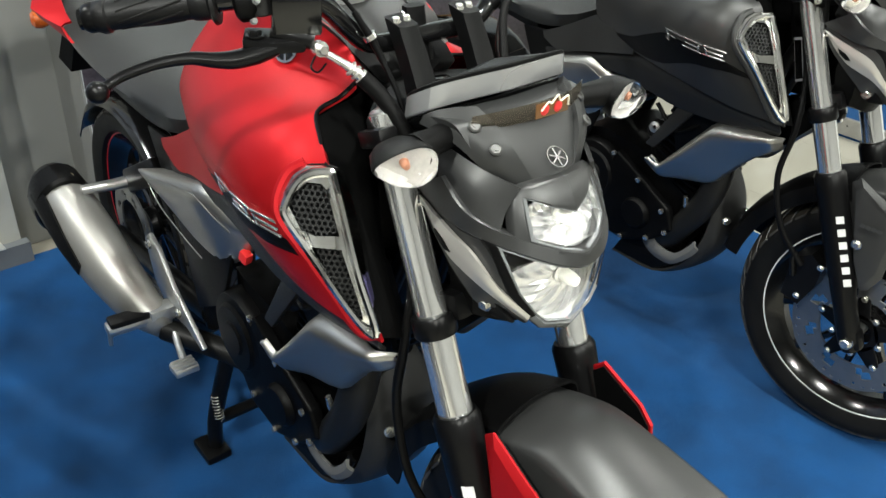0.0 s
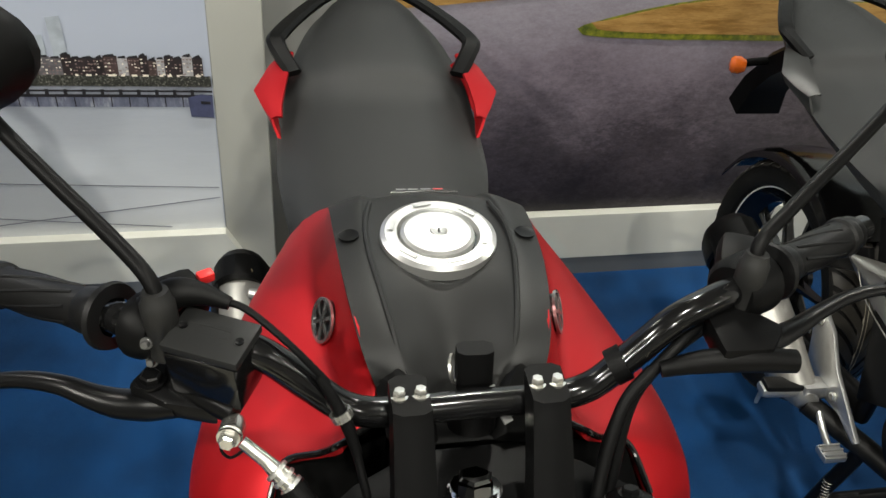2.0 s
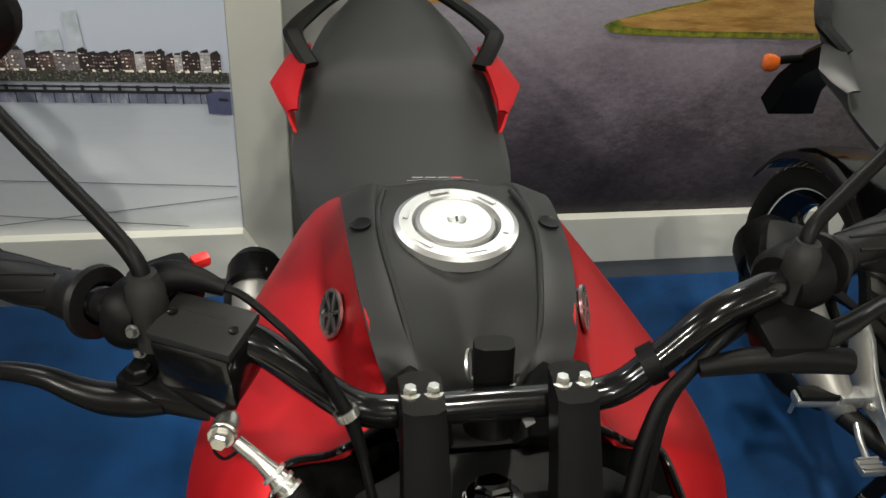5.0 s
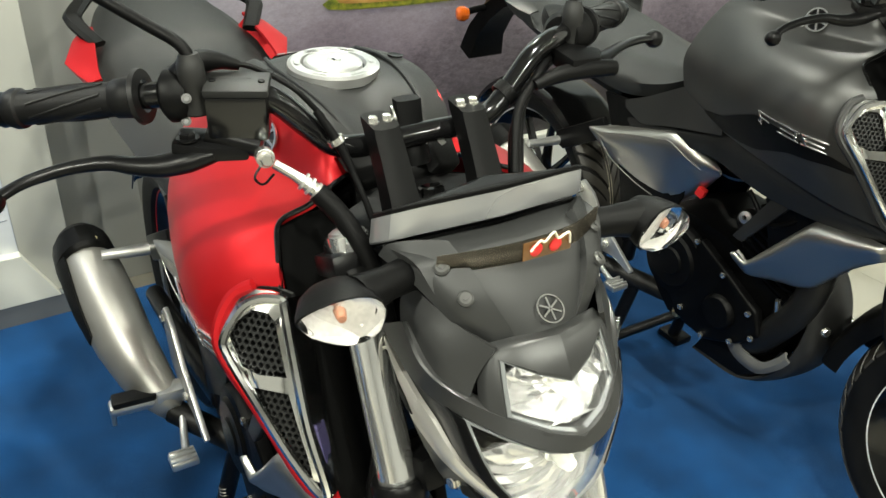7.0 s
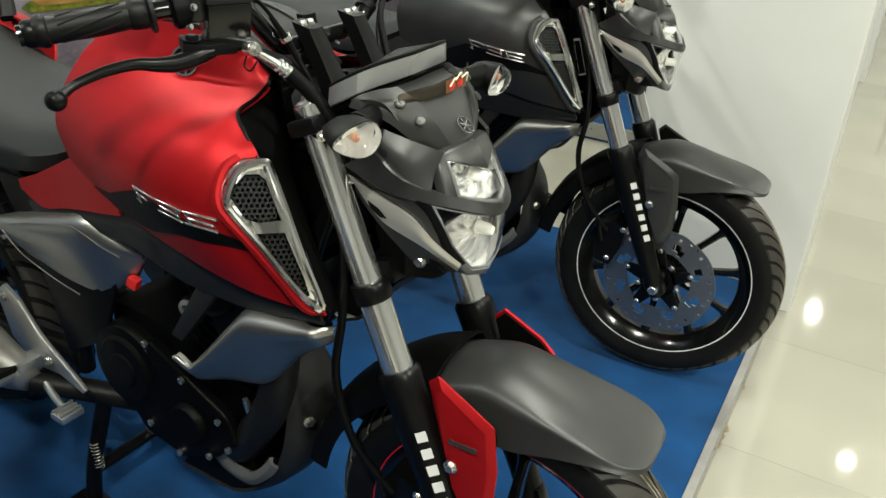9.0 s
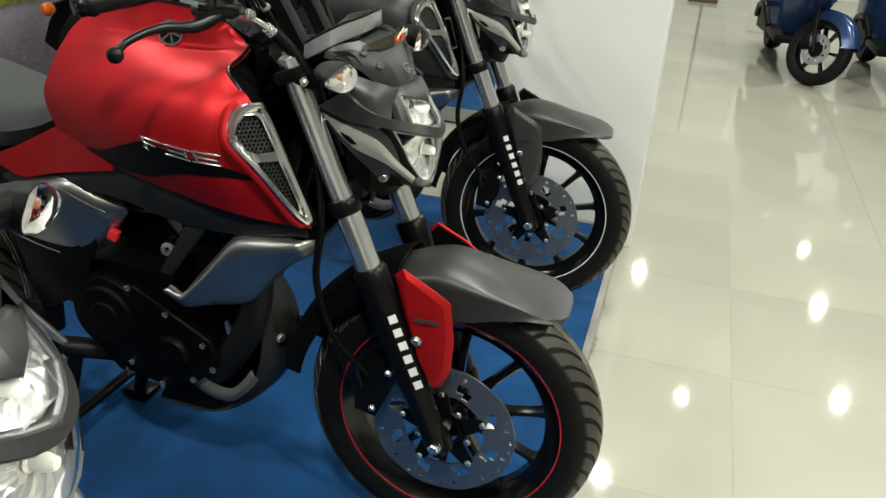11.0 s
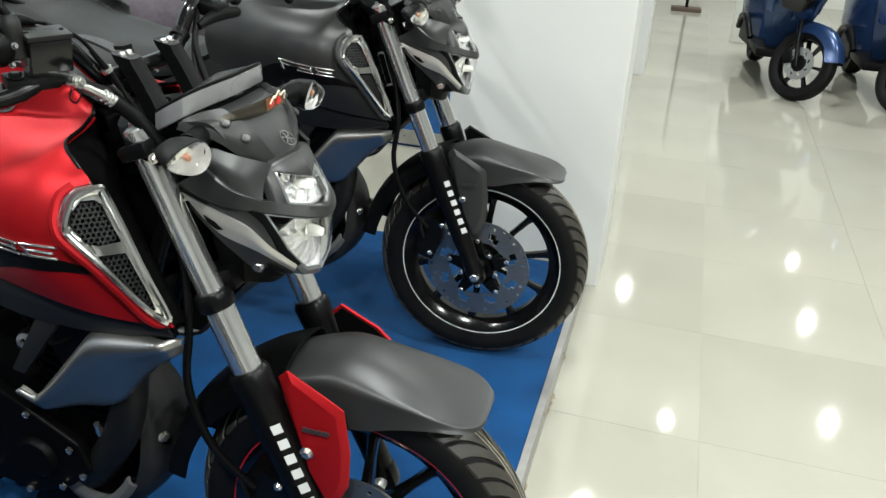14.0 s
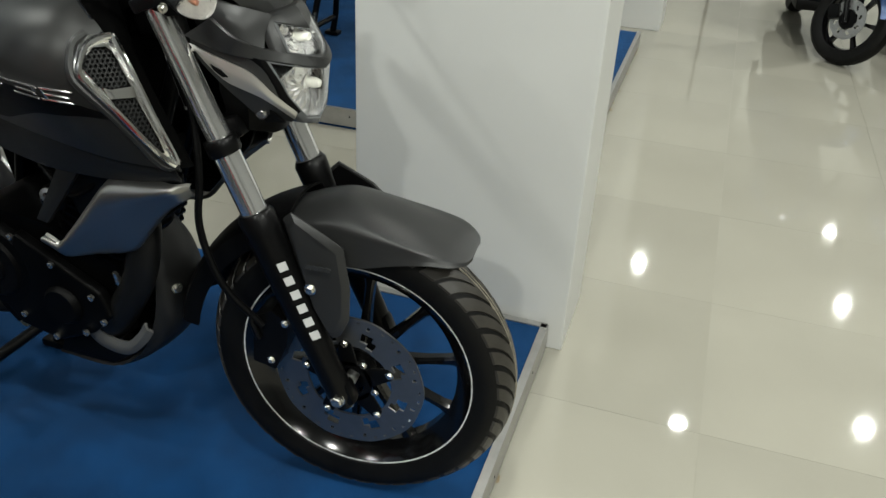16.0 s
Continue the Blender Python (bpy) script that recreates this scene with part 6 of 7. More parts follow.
        # dark under-cowl that runs from the seat to the shroud
        low = [[c(-0.90, 0.132, 0.700), c(-0.90, 0.134, 0.680), c(-0.90, 0.128, 0.655)], [c(-0.84, 0.137, 0.690), c(-0.84, 0.140, 0.675), c(-0.84, 0.134, 0.650)], [c(-0.72, 0.140, 0.724), c(-0.72, 0.148, 0.708), c(-0.72, 0.142, 0.685)], [c(-0.62, 0.150, 0.762), c(-0.62, 0.160, 0.735), c(-0.62, 0.152, 0.695)], [c(-0.53, 0.166, 0.762), c(-0.53, 0.168, 0.728), c(-0.53, 0.155, 0.68)], [c(-0.45, 0.176, 0.752), c(-0.45, 0.172, 0.716), c(-0.46, 0.155, 0.672)], [c(-0.33, 0.168, 0.728), c(-0.32, 0.164, 0.705), c(-0.33, 0.150, 0.675)], [c(-0.235, 0.152, 0.716), c(-0.230, 0.150, 0.700), c(-0.235, 0.138, 0.688)]]
        part("under_cowl", patch(low, 4, 4, 0.005, (-0.5, 0, 0.75)), TANKPLASTIC, t, "grained black strip under the painted shell")
        part("cowl_spar", prism([c(-0.450, 0.140, 0.708), c(-0.405, 0.140, 0.700), c(-0.425, 0.140, 0.676), c(-0.515, 0.140, 0.556), c(-0.540, 0.140, 0.560)], (0, sg * 0.012, 0), 0.004), TANKPLASTIC, t, "black strut down to the engine shroud")
    # central black cover with the filler cap
    def cov(x, hw, ze, zm, rib, zr):
        return [(x, -hw, ze), (x, -rib - 0.006, zr), (x, -rib + 0.008, zr - 0.004), (x, 0, zm), (x, rib - 0.008, zr - 0.004), (x, rib + 0.006, zr), (x, hw, ze)]
    mid = [cov(-0.700, 0.101, 0.990, 1.006, 0.055, 1.003), cov(-0.655, 0.100, 1.023, 1.038, 0.062, 1.036), cov(-0.61, 0.0985, 1.038, 1.043, 0.066, 1.046), cov(-0.53, 0.0935, 1.047, 1.042, 0.064, 1.050), cov(-0.47, 0.0865, 1.043, 1.025, 0.056, 1.044), cov(-0.42, 0.0765, 1.026, 1.000, 0.047, 1.028), cov(-0.392, 0.060, 0.992, 0.975, 0.036, 1.000)]
    mc = part("tank_cover", patch(mid, 5, 5, 0.008, (-0.5, 0, 0.9)), TANKPLASTIC, t, "grained black centre cover of the tank")
    for sg in (-1, 1):
        part("cover_plug", lathe([(0.006, 0.0), (0.0095, 0.0), (0.0095, 0.002), (0.006, 0.0012), (0, 0.0012)], (-0.560, sg * 0.083, 1.0495), (0, sg * 0.10, 1), 18), SATINBLACK, mc)
        part("key_cowl", prism([(-0.425, sg * 0.058, 1.026), (-0.385, sg * 0.034, 1.016), (-0.36, sg * 0.032, 0.996), (-0.362, sg * 0.062, 0.99), (-0.40, sg * 0.070, 1.01)], (0, -sg * 0.012, -0.01), 0.004), PLASTIC, mc)
    o, n = V(-0.558, 0, 1.0455), V(0.06, 0, 1).normalized()
    part("cap_ring", lathe([(0.036, 0.003), (0.039, 0.0085), (0.050, 0.0085), (0.0545, 0.006), (0.055, -0.004), (0.036, -0.004)], o, n, 48, True), CAPMETAL, t, "satin alloy filler ring", angle=15)
    part("cap_gap", lathe([(0.030, 0.0035), (0.0385, 0.0035), (0.0385, -0.004), (0.030, -0.004)], o, n, 40, True), GLOSSBLACK, t)
    part("cap_lid", lathe([(0, 0.0105), (0.012, 0.0105), (0.031, 0.0105), (0.0345, 0.0090), (0.0352, 0.004), (0.035, 0.0), (0, 0)], o + V(0.001, -0.0012, 0), n, 44), CAPMETAL, t, "round alloy filler lid with a keyhole", angle=15)
    part("cap_lock", lathe([(0, 0.0108), (0.004, 0.0108), (0.004, 0.0112), (0.0075, 0.0118), (0.0085, 0.0105), (0.0085, 0.010), (0, 0.010)], o, n, 24), CAPMETAL, t)
    part("key_slot", box(o + V(0.0006, 0, 0.0114), (0.007, 0.0022, 0.001), 0, (0, 3, 0)), GLOSSBLACK, t)
    for i in range(6):
        a = 2 * math.pi * (i + 0.25) / 6
        d = V(math.cos(a), math.sin(a), 0)
        s = V(-math.sin(a), math.cos(a), 0)
        part("ring_inset", prism([o + d * 0.0415 + s * 0.009 + V(0, 0, 0.0090 - 0.06 * d.x * 0.05), o + d * 0.0415 - s * 0.009 + V(0, 0, 0.0090 - 0.06 * d.x * 0.05), o + d * 0.0460 - s * 0.009 + V(0, 0, 0.0090 - 0.06 * d.x * 0.05), o + d * 0.0460 + s * 0.009 + V(0, 0, 0.0090 - 0.06 * d.x * 0.05)], (0, 0, 0.0006)), ALLOY, t)
    part("warning_label", patch([[(-0.676, -0.035, 1.0265), (-0.664, -0.035, 1.0340)], [(-0.677, 0, 1.0275), (-0.665, 0, 1.0350)], [(-0.676, 0.035, 1.0265), (-0.664, 0.035, 1.0340)]], 3, 2, 0.001, (-0.6, 0, 0.9)), GLOSSBLACK, mc, "small black label with plain grey bars")
    for i in range(4):
        part("label_bar", box((-0.6695, -0.024 + i * 0.013, 1.0340), (0.006, 0.010, 0.001), 0, (0, -30, 0)), GREYPRINT if i < 3 else REDPLASTIC, mc)
    for sg in (-1, 1):
        part("cover_ridge", tube([(-0.625, sg * 0.060, 1.045), (-0.58, sg * 0.067, 1.0495), (-0.53, sg * 0.066, 1.0505), (-0.48, sg * 0.059, 1.046), (-0.44, sg * 0.052, 1.036), (-0.405, sg * 0.043, 1.014)], 0.0026, 8, 5), TANKPLASTIC, mc)
    part("front_cover", patch([[(-0.394, -0.056, 0.988), (-0.394, 0, 0.985), (-0.394, 0.056, 0.988)], [(-0.376, -0.058, 0.978), (-0.372, 0, 0.976), (-0.376, 0.058, 0.978)], [(-0.362, -0.060, 0.945), (-0.356, 0, 0.944), (-0.362, 0.060, 0.945)]], 3, 3, 0.004, (-0.5, 0, 0.9)), PLASTIC, mc)
    # ignition lock with its key
    lock = part("ignition_lock", lathe([(0, 0), (0.017, 0), (0.019, -0.012), (0.019, -0.022), (0, -0.022)], (-0.372, 0.004, 1.022), (-0.25, 0, 1), 22), PLASTIC, bike, "black ignition lock with key")
    part("key", loft([[(-0.372 + a * 0.008 - h * 0.25, 0.004 + b * (0.010 + 0.004 * (h > 0.01)), 1.024 + h) for a, b in ((1, 0.6), (0.6, 1), (-0.6, 1), (-1, 0.6), (-1, -0.6), (-0.6, -1), (0.6, -1), (1, -0.6))] for h in (0, 0.012, 0.032, 0.042)]), PLASTIC, lock, "dark key head")
    part("key_ring", lathe([(0.010, -0.001), (0.012, -0.001), (0.012, 0.001), (0.010, 0.001)], (-0.378, -0.012, 1.050), (0.3, 1, 0.3), 20, True), BOLT, lock)
    part("key_tag", box((-0.352, 0.020, 1.036), (0.030, 0.008, 0.0015), 0, (0, 35, 30)), CAPMETAL, lock, "narrow silvery key tag")


def seat_and_tail(bike, paint):
    rings = []
    for x, hw, zt, dr, zb in ((-0.690, 0.086, 0.925, 0.03, 0.80), (-0.74, 0.100, 0.868, 0.035, 0.79), (-0.82, 0.122, 0.825, 0.035, 0.752), (-0.92, 0.142, 0.812, 0.034, 0.730), (-1.03, 0.160, 0.818, 0.032, 0.745), (-1.12, 0.173, 0.830, 0.032, 0.770), (-1.20, 0.175, 0.842, 0.034, 0.785), (-1.27, 0.172, 0.856, 0.034, 0.800), (-1.305, 0.168, 0.872, 0.034, 0.812), (-1.335, 0.162, 0.892, 0.034, 0.825), (-1.40, 0.149, 0.908, 0.032, 0.845), (-1.47, 0.131, 0.920, 0.030, 0.862), (-1.54, 0.106, 0.930, 0.028, 0.872), (-1.60, 0.070, 0.932, 0.022, 0.885), (-1.628, 0.034, 0.926, 0.012, 0.900)):
        rings.append([(x, -hw * 0.55, zb), (x, -hw * 0.92, zb + 0.004), (x, -hw, (zt + zb) / 2 - 0.004), (x, -hw * 0.94, zt - dr), (x, -hw * 0.78, zt - dr * 0.35), (x, -hw * 0.45, zt - dr * 0.06), (x, 0, zt), (x, hw * 0.45, zt - dr * 0.06), (x, hw * 0.78, zt - dr * 0.35), (x, hw * 0.94, zt - dr), (x, hw, (zt + zb) / 2 - 0.004), (x, hw * 0.92, zb + 0.004), (x, hw * 0.55, zb)])
    lines = [catmull([r[j] for r in rings], 4) for j in range(len(rings[0]))]
    dense = [[lines[j][i] for j in range(len(lines))] for i in range(len(lines[0]))]
    s = part("seat", loft(dense), SEATMAT, bike, "grained black vinyl two-level seat", angle=60)
    tail = part("tail_body", loft([[(x, -hw, zt), (x, hw, zt), (x, hw * 0.8, zb), (x, -hw * 0.8, zb)] for x, hw, zt, zb in ((-0.95, 0.128, 0.765, 0.70), (-1.15, 0.14, 0.80, 0.735), (-1.35, 0.125, 0.855, 0.79), (-1.52, 0.08, 0.875, 0.83))]), PLASTIC, bike)
    for sg in (-1, 1):
        def c(x, y, z):
            return (x, sg * y, z)
        rows = [[c(-1.216, 0.166, 0.852), c(-1.224, 0.184, 0.842), c(-1.212, 0.172, 0.808)], [c(-1.240, 0.166, 0.862), c(-1.256, 0.199, 0.850), c(-1.238, 0.174, 0.813)], [c(-1.278, 0.160, 0.880), c(-1.292, 0.214, 0.864), c(-1.285, 0.178, 0.822)], [c(-1.335, 0.150, 0.898), c(-1.345, 0.188, 0.888), c(-1.36, 0.152, 0.848)], [c(-1.362, 0.146, 0.906), c(-1.375, 0.164, 0.900), c(-1.39, 0.14, 0.865)]]
        part("tail_panel", patch(rows, 1, 2, 0.005, (-1.3, 0, 0.86)), paint, tail, "", angle=20)
        side = [[c(-0.60, 0.176, 0.80), c(-0.60, 0.172, 0.757)], [c(-0.66, 0.168, 0.82), c(-0.66, 0.166, 0.742)], [c(-0.72, 0.154, 0.815), c(-0.72, 0.156, 0.726)], [c(-0.78, 0.145, 0.785), c(-0.78, 0.146, 0.708)], [c(-0.842, 0.142, 0.752), c(-0.842, 0.142, 0.690)], [c(-0.905, 0.140, 0.724), c(-0.90, 0.140, 0.708)]]
        part("side_cover", patch(side, 4, 3, 0.004, (-0.9, 0, 0.76)), paint, tail)
    rail_half = [(-1.318, -0.146, 0.884), (-1.345, -0.163, 0.902), (-1.372, -0.176, 0.918), (-1.395, -0.171, 0.926), (-1.465, -0.138, 0.935), (-1.548, -0.094, 0.940), (-1.606, -0.048, 0.943), (-1.624, 0.0, 0.943)]
    rail = catmull(rail_half + ymir(rail_half[-2::-1]), 5)
    rings = []
    for i, p in enumerate(rail):
        d = (rail[min(i + 1, len(rail) - 1)] - rail[max(i - 1, 0)]).normalized()
        n = V(0, 0, 1).cross(d).normalized()
        u = d.cross(n)
        rings.append([p + n * a * (0.011 + 0.006 * min(1, abs(p.y) / 0.16)) + u * b * 0.0075 for a, b in ((1, 0.2), (0.6, 1), (-0.6, 1), (-1, 0.2), (-0.8, -1), (0.8, -1))])
    part("grab_rail", loft(rings), PLASTIC, bike, "black looped grab rail behind the seat")
    mud = part("rear_mudguard", loft([[(x, -hw, z), (x, -hw * 0.7, z + 0.018), (x, hw * 0.7, z + 0.018), (x, hw, z), (x + 0.03, hw * 0.8, z - 0.03), (x + 0.03, -hw * 0.8, z - 0.03)] for x, hw, z in ((-1.46, 0.06, 0.845), (-1.56, 0.055, 0.805), (-1.63, 0.05, 0.755), (-1.68, 0.06, 0.69), (-1.70, 0.075, 0.62))]), PLASTIC, bike, "black number plate carrier")
    part("tail_lamp", box((-1.575, 0, 0.868), (0.05, 0.10, 0.03), 0.008, (0, 15, 0)), REDPLASTIC, mud, "red tail lamp")
    for sg in (-1, 1):
        ri = part("rear_indicator", tube([(-1.62, sg * 0.04, 0.755), (-1.625, sg * 0.08, 0.75), (-1.628, sg * 0.105, 0.745)], 0.010, 12), PLASTIC, bike, "amber rear indicator on a black stalk")
        part("amber_lens", lathe([(0.0, 0.014), (0.014, 0.012), (0.021, 0.004), (0.022, -0.01), (0.015, -0.024), (0, -0.03)], (-1.628, sg * 0.125, 0.742), (-0.3, sg * 0.95, 0), 18), AMBERLENS, ri, "amber lens")
    # hugger over the rear tyre with two stays
    arcs = []
    for a in (30, 50, 70, 90, 110, 130):
        r_ = 0.322
        x, z = REAR[0] - r_ * math.cos(radians(a)), REAR[2] + r_ * math.sin(radians(a))
        arcs.append([(x, -0.085, z - 0.03), (x, -0.07, z - 0.006), (x, 0, z), (x, 0.07, z - 0.006), (x, 0.085, z - 0.03)])
    part("tyre_hugger", patch(arcs, 3, 3, 0.003, REAR), GLOSSBLACK, bike, "black tyre hugger")


def side_panels(bike):
    for sg in (-1, 1):
        def c(x, z, y):
            return (x, sg * y, z)
        # silver frame panel under the seat
        def bulged(stations, y_of, tuck):
            rows_ = []
            for x, zt, zb in stations:
                y, h = y_of(x), zt - zb
                g = min(1.0, h / 0.10)
                rows_.append([c(x, zt, y - 0.030 * g), c(x, zt - 0.006 * g, y - 0.014 * g), c(x, zt - 0.016 * g, y - 0.002 * g), c(x, zt - 0.024 * g - 0.10 * h, y), c(x, zt - 0.60 * h, y - tuck * 0.45 * g), c(x, zt - 0.93 * h, y - tuck * 0.92 * g), c(x, zb, y - (tuck + 0.012) * g)])
            return rows_
        st = ((-0.990, 0.634, 0.626), (-0.965, 0.642, 0.596), (-0.911, 0.660, 0.550), (-0.85, 0.681, 0.534), (-0.78, 0.702, 0.528), (-0.735, 0.714, 0.540), (-0.70, 0.706, 0.567), (-0.676, 0.692, 0.592), (-0.647, 0.677, 0.622), (-0.622, 0.664, 0.650))
        p = part("frame_panel", patch(bulged(st, lambda x: 0.160 - 0.30 * max(0, x + 0.735), 0.036), 2, 2, 0.008, (-0.8, 0, 0.64)), SILVER, bike, "satin silver frame side panel")
        part("panel_crease", tube([c(-0.955, 0.622, 0.158), c(-0.915, 0.585, 0.154), c(-0.840, 0.556, 0.147), c(-0.775, 0.545, 0.145)], 0.0011, 8), SILVER, p)
        part("panel_crease", tube([c(-0.955, 0.628, 0.159), c(-0.88, 0.656, 0.161), c(-0.77, 0.684, 0.160), c(-0.735, 0.690, 0.160), c(-0.695, 0.668, 0.150), c(-0.660, 0.652, 0.139)], 0.0011, 8), SILVER, p)
        part("panel_back", prism([c(-0.98, 0.72, 0.125), c(-0.72, 0.74, 0.128), c(-0.66, 0.70, 0.105), c(-0.75, 0.45, 0.118), c(-0.86, 0.38, 0.118), c(-0.90, 0.55, 0.122)], (0, sg * 0.010, 0), 0.004), PLASTIC, p)
        # silver engine shroud
        st = ((-0.518, 0.538, 0.524), (-0.508, 0.541, 0.512), (-0.484, 0.534, 0.500), (-0.468, 0.553, 0.498), (-0.44, 0.590, 0.499), (-0.40, 0.640, 0.506), (-0.378, 0.665, 0.514), (-0.355, 0.678, 0.530), (-0.30, 0.684, 0.598), (-0.252, 0.687, 0.642), (-0.240, 0.686, 0.650), (-0.233, 0.684, 0.654), (-0.228, 0.681, 0.658))
        s = part("shroud", patch(bulged(st, lambda x: 0.160 + 0.09 * min(0.13, max(0, -x - 0.24)) - 2.0 * max(0, x + 0.243), 0.046), 2, 2, 0.008, (-0.38, 0, 0.6)), SILVER, bike, "satin silver engine shroud", angle=40)
        part("shroud_back", prism([c(-0.50, 0.66, 0.120), c(-0.25, 0.69, 0.110), c(-0.26, 0.655, 0.098), c(-0.35, 0.545, 0.086), c(-0.49, 0.54, 0.086)], (0, sg * 0.010, 0), 0.003), PLASTIC, s)


def engine(bike):
    e = part("engine", loft([[(x, -hw, zb), (x, hw, zb), (x, hw, zt), (x, -hw, zt)] for x, hw, zb, zt in ((-0.78, 0.08, 0.30, 0.50), (-0.70, 0.105, 0.27, 0.53), (-0.58, 0.105, 0.26, 0.52), (-0.48, 0.09, 0.27, 0.46), (-0.44, 0.06, 0.30, 0.42))]), ENGINE, bike, "black air-cooled single-cylinder engine")
    ax = V(0.32, 0, 0.95).normalized()
    for i in range(9):
        o = V(-0.50, 0, 0.47) + ax * (i * 0.019)
        u = V(ax.z, 0, -ax.x)
        part("cooling_fin", prism([o + u * a + V(0, b, 0) for a, b in ((-0.085, -0.075), (-0.06, -0.09), (0.06, -0.09), (0.085, -0.075), (0.085, 0.075), (0.06, 0.09), (-0.06, 0.09), (-0.085, 0.075))], ax * 0.006), ENGINE, e, smooth=False)
    part("cylinder", prism([V(-0.50, 0, 0.44) + V(ax.z, 0, -ax.x) * a + V(0, b, 0) for a, b in ((-0.06, -0.065), (0.06, -0.065), (0.06, 0.065), (-0.06, 0.065))], ax * 0.24), ENGINE, e, smooth=False)
    part("cylinder_head", box((-0.425, 0, 0.685), (0.15, 0.17, 0.07), 0.012, (0, 18, 0)), ENGINE, e)
    for sg in (-1, 1):
        part("crankcase_cover", lathe([(0, 0.026), (0.030, 0.026), (0.034, 0.022), (0.060, 0.022), (0.066, 0.016), (0.082, 0.014), (0.086, 0.008), (0.088, 0.0), (0.088, -0.02), (0, -0.02)], (-0.695, sg * 0.115, 0.415), (0, sg, 0), 44), ENGINE, e, "round black clutch cover")
        part("side_cover", prism([(-0.63, sg * 0.105, 0.50), (-0.55, sg * 0.105, 0.46), (-0.46, sg * 0.10, 0.41), (-0.44, sg * 0.10, 0.36), (-0.49, sg * 0.10, 0.31), (-0.57, sg * 0.105, 0.275), (-0.66, sg * 0.105, 0.29), (-0.70, sg * 0.105, 0.34)], (0, sg * 0.024, 0), 0.008, 3), ENGINE, e)
        part("filter_cover", lathe([(0, 0.012), (0.034, 0.011), (0.040, 0.004), (0.041, -0.005), (0, -0.005)], (-0.545, sg * 0.129, 0.365), (0, sg, 0), 30), ENGINE, e)
        for x, z in ((-0.635, 0.492), (-0.552, 0.452), (-0.472, 0.402), (-0.452, 0.352), (-0.50, 0.315), (-0.575, 0.285), (-0.645, 0.318)):
            part("cover_bolt", lathe([(0.0065, 0), (0.0065, 0.005), (0.004, 0.006), (0, 0.004)], (x, sg * 0.129, z), (0, sg, 0), 10), BOLT, e)
        part("drain_plug", bolt((-0.665, sg * 0.112, 0.285), (0, sg, -0.3), 0.010, 0.008), BRASS if sg < 0 else BOLT, e)
    part("injector_plug", box((-0.668, -0.112, 0.592), (0.020, 0.016, 0.021), 0.003, (0, 20, 10)), REDPLASTIC, e, "red cable connector")
    part("throttle_body", lathe([(0.022, 0), (0.026, 0.01), (0.026, 0.04), (0.018, 0.05), (0, 0.05)], (-0.555, -0.06, 0.565), (0.2, -1, 0.3), 20), SATINBLACK, e)
    part("throttle_pulley", lathe([(0.005, 0.0), (0.013, 0.002), (0.013, 0.006), (0.005, 0.008)], (-0.55, -0.105, 0.585), (0.2, -1, 0.2), 18, True), ALLOY, e)
    part("spark_lead", tube([(-0.40, -0.10, 0.67), (-0.45, -0.12, 0.62), (-0.50, -0.11, 0.60), (-0.56, -0.10, 0.64)], 0.005, 10), PLASTIC, e)
    part("oxygen_sensor", tube([(-0.425, -0.09, 0.405), (-0.430, -0.10, 0.43), (-0.432, -0.105, 0.452)], [0.0065, 0.0075, 0.005], 8, 0), BOLT, e)
    part("frame_spine", tube([(-0.30, 0, 0.90), (-0.50, 0, 0.86), (-0.75, 0, 0.74), (-0.90, 0, 0.55), (-0.92, 0, 0.40)], 0.024, 12), SATINBLACK, bike, "black tubular frame")
    for sg in (-1, 1):
        part("frame_tube", tube([(-0.30, sg * 0.03, 0.84), (-0.345, sg * 0.045, 0.70), (-0.41, sg * 0.055, 0.52), (-0.46, sg * 0.065, 0.36)], 0.014, 12), SATINBLACK, bike)
        part("frame_tube", tube([(-0.72, sg * 0.09, 0.74), (-0.80, sg * 0.11, 0.60), (-0.84, sg * 0.11, 0.45), (-0.86, sg * 0.10, 0.33)], 0.018, 12), SATINBLACK, bike)
        part("swingarm", tube([(-0.86, sg * 0.10, 0.36), (-1.05, sg * 0.11, 0.34), (-1.335, sg * 0.115, 0.312)], [0.026, 0.024, 0.02], 14, 3), SATINBLACK, bike)
    part("steering_head", tube([(-0.27, 0, 0.78), (-0.34, 0, 0.97)], 0.034, 18, 0), SATINBLACK, bike)
    # exhaust header and muffler on the right side
    ex = part("exhaust", tube([(-0.41, -0.050, 0.62), (-0.378, -0.072, 0.565), (-0.375, -0.085, 0.505), (-0.394, -0.089, 0.437), (-0.430, -0.089, 0.375), (-0.472, -0.080, 0.318), (-0.53, -0.052, 0.285), (-0.66, -0.03, 0.27), (-0.80, -0.09, 0.285), (-0.91, -0.185, 0.325)], [0.026, 0.029, 0.030, 0.030, 0.030, 0.029, 0.027, 0.024, 0.0225, 0.0225], 18), PIPE, bike, "black header pipe with a stubby steel muffler")
    mu = []
    for x, y, z, ry, rz in ((-0.90, -0.190, 0.330, 0.020, 0.022), (-0.925, -0.200, 0.344, 0.034, 0.036), (-0.965, -0.212, 0.364, 0.042, 0.046), (-1.02, -0.228, 0.402, 0.048, 0.058), (-1.10, -0.240, 0.445, 0.053, 0.066), (-1.17, -0.248, 0.482, 0.052, 0.068), (-1.215, -0.252, 0.498, 0.047, 0.060)):
        mu.append([(x + rz * 0.45 * math.sin(a), y + ry * math.cos(a) * (1.1 if math.sin(a) > 0 else 0.9), z + rz * math.sin(a)) for a in [2 * math.pi * i / 18 + 0.32 for i in range(18)]])
    part("muffler", loft(mu), MUFFLER, ex, "brushed stainless muffler body", angle=60)
    capr = []
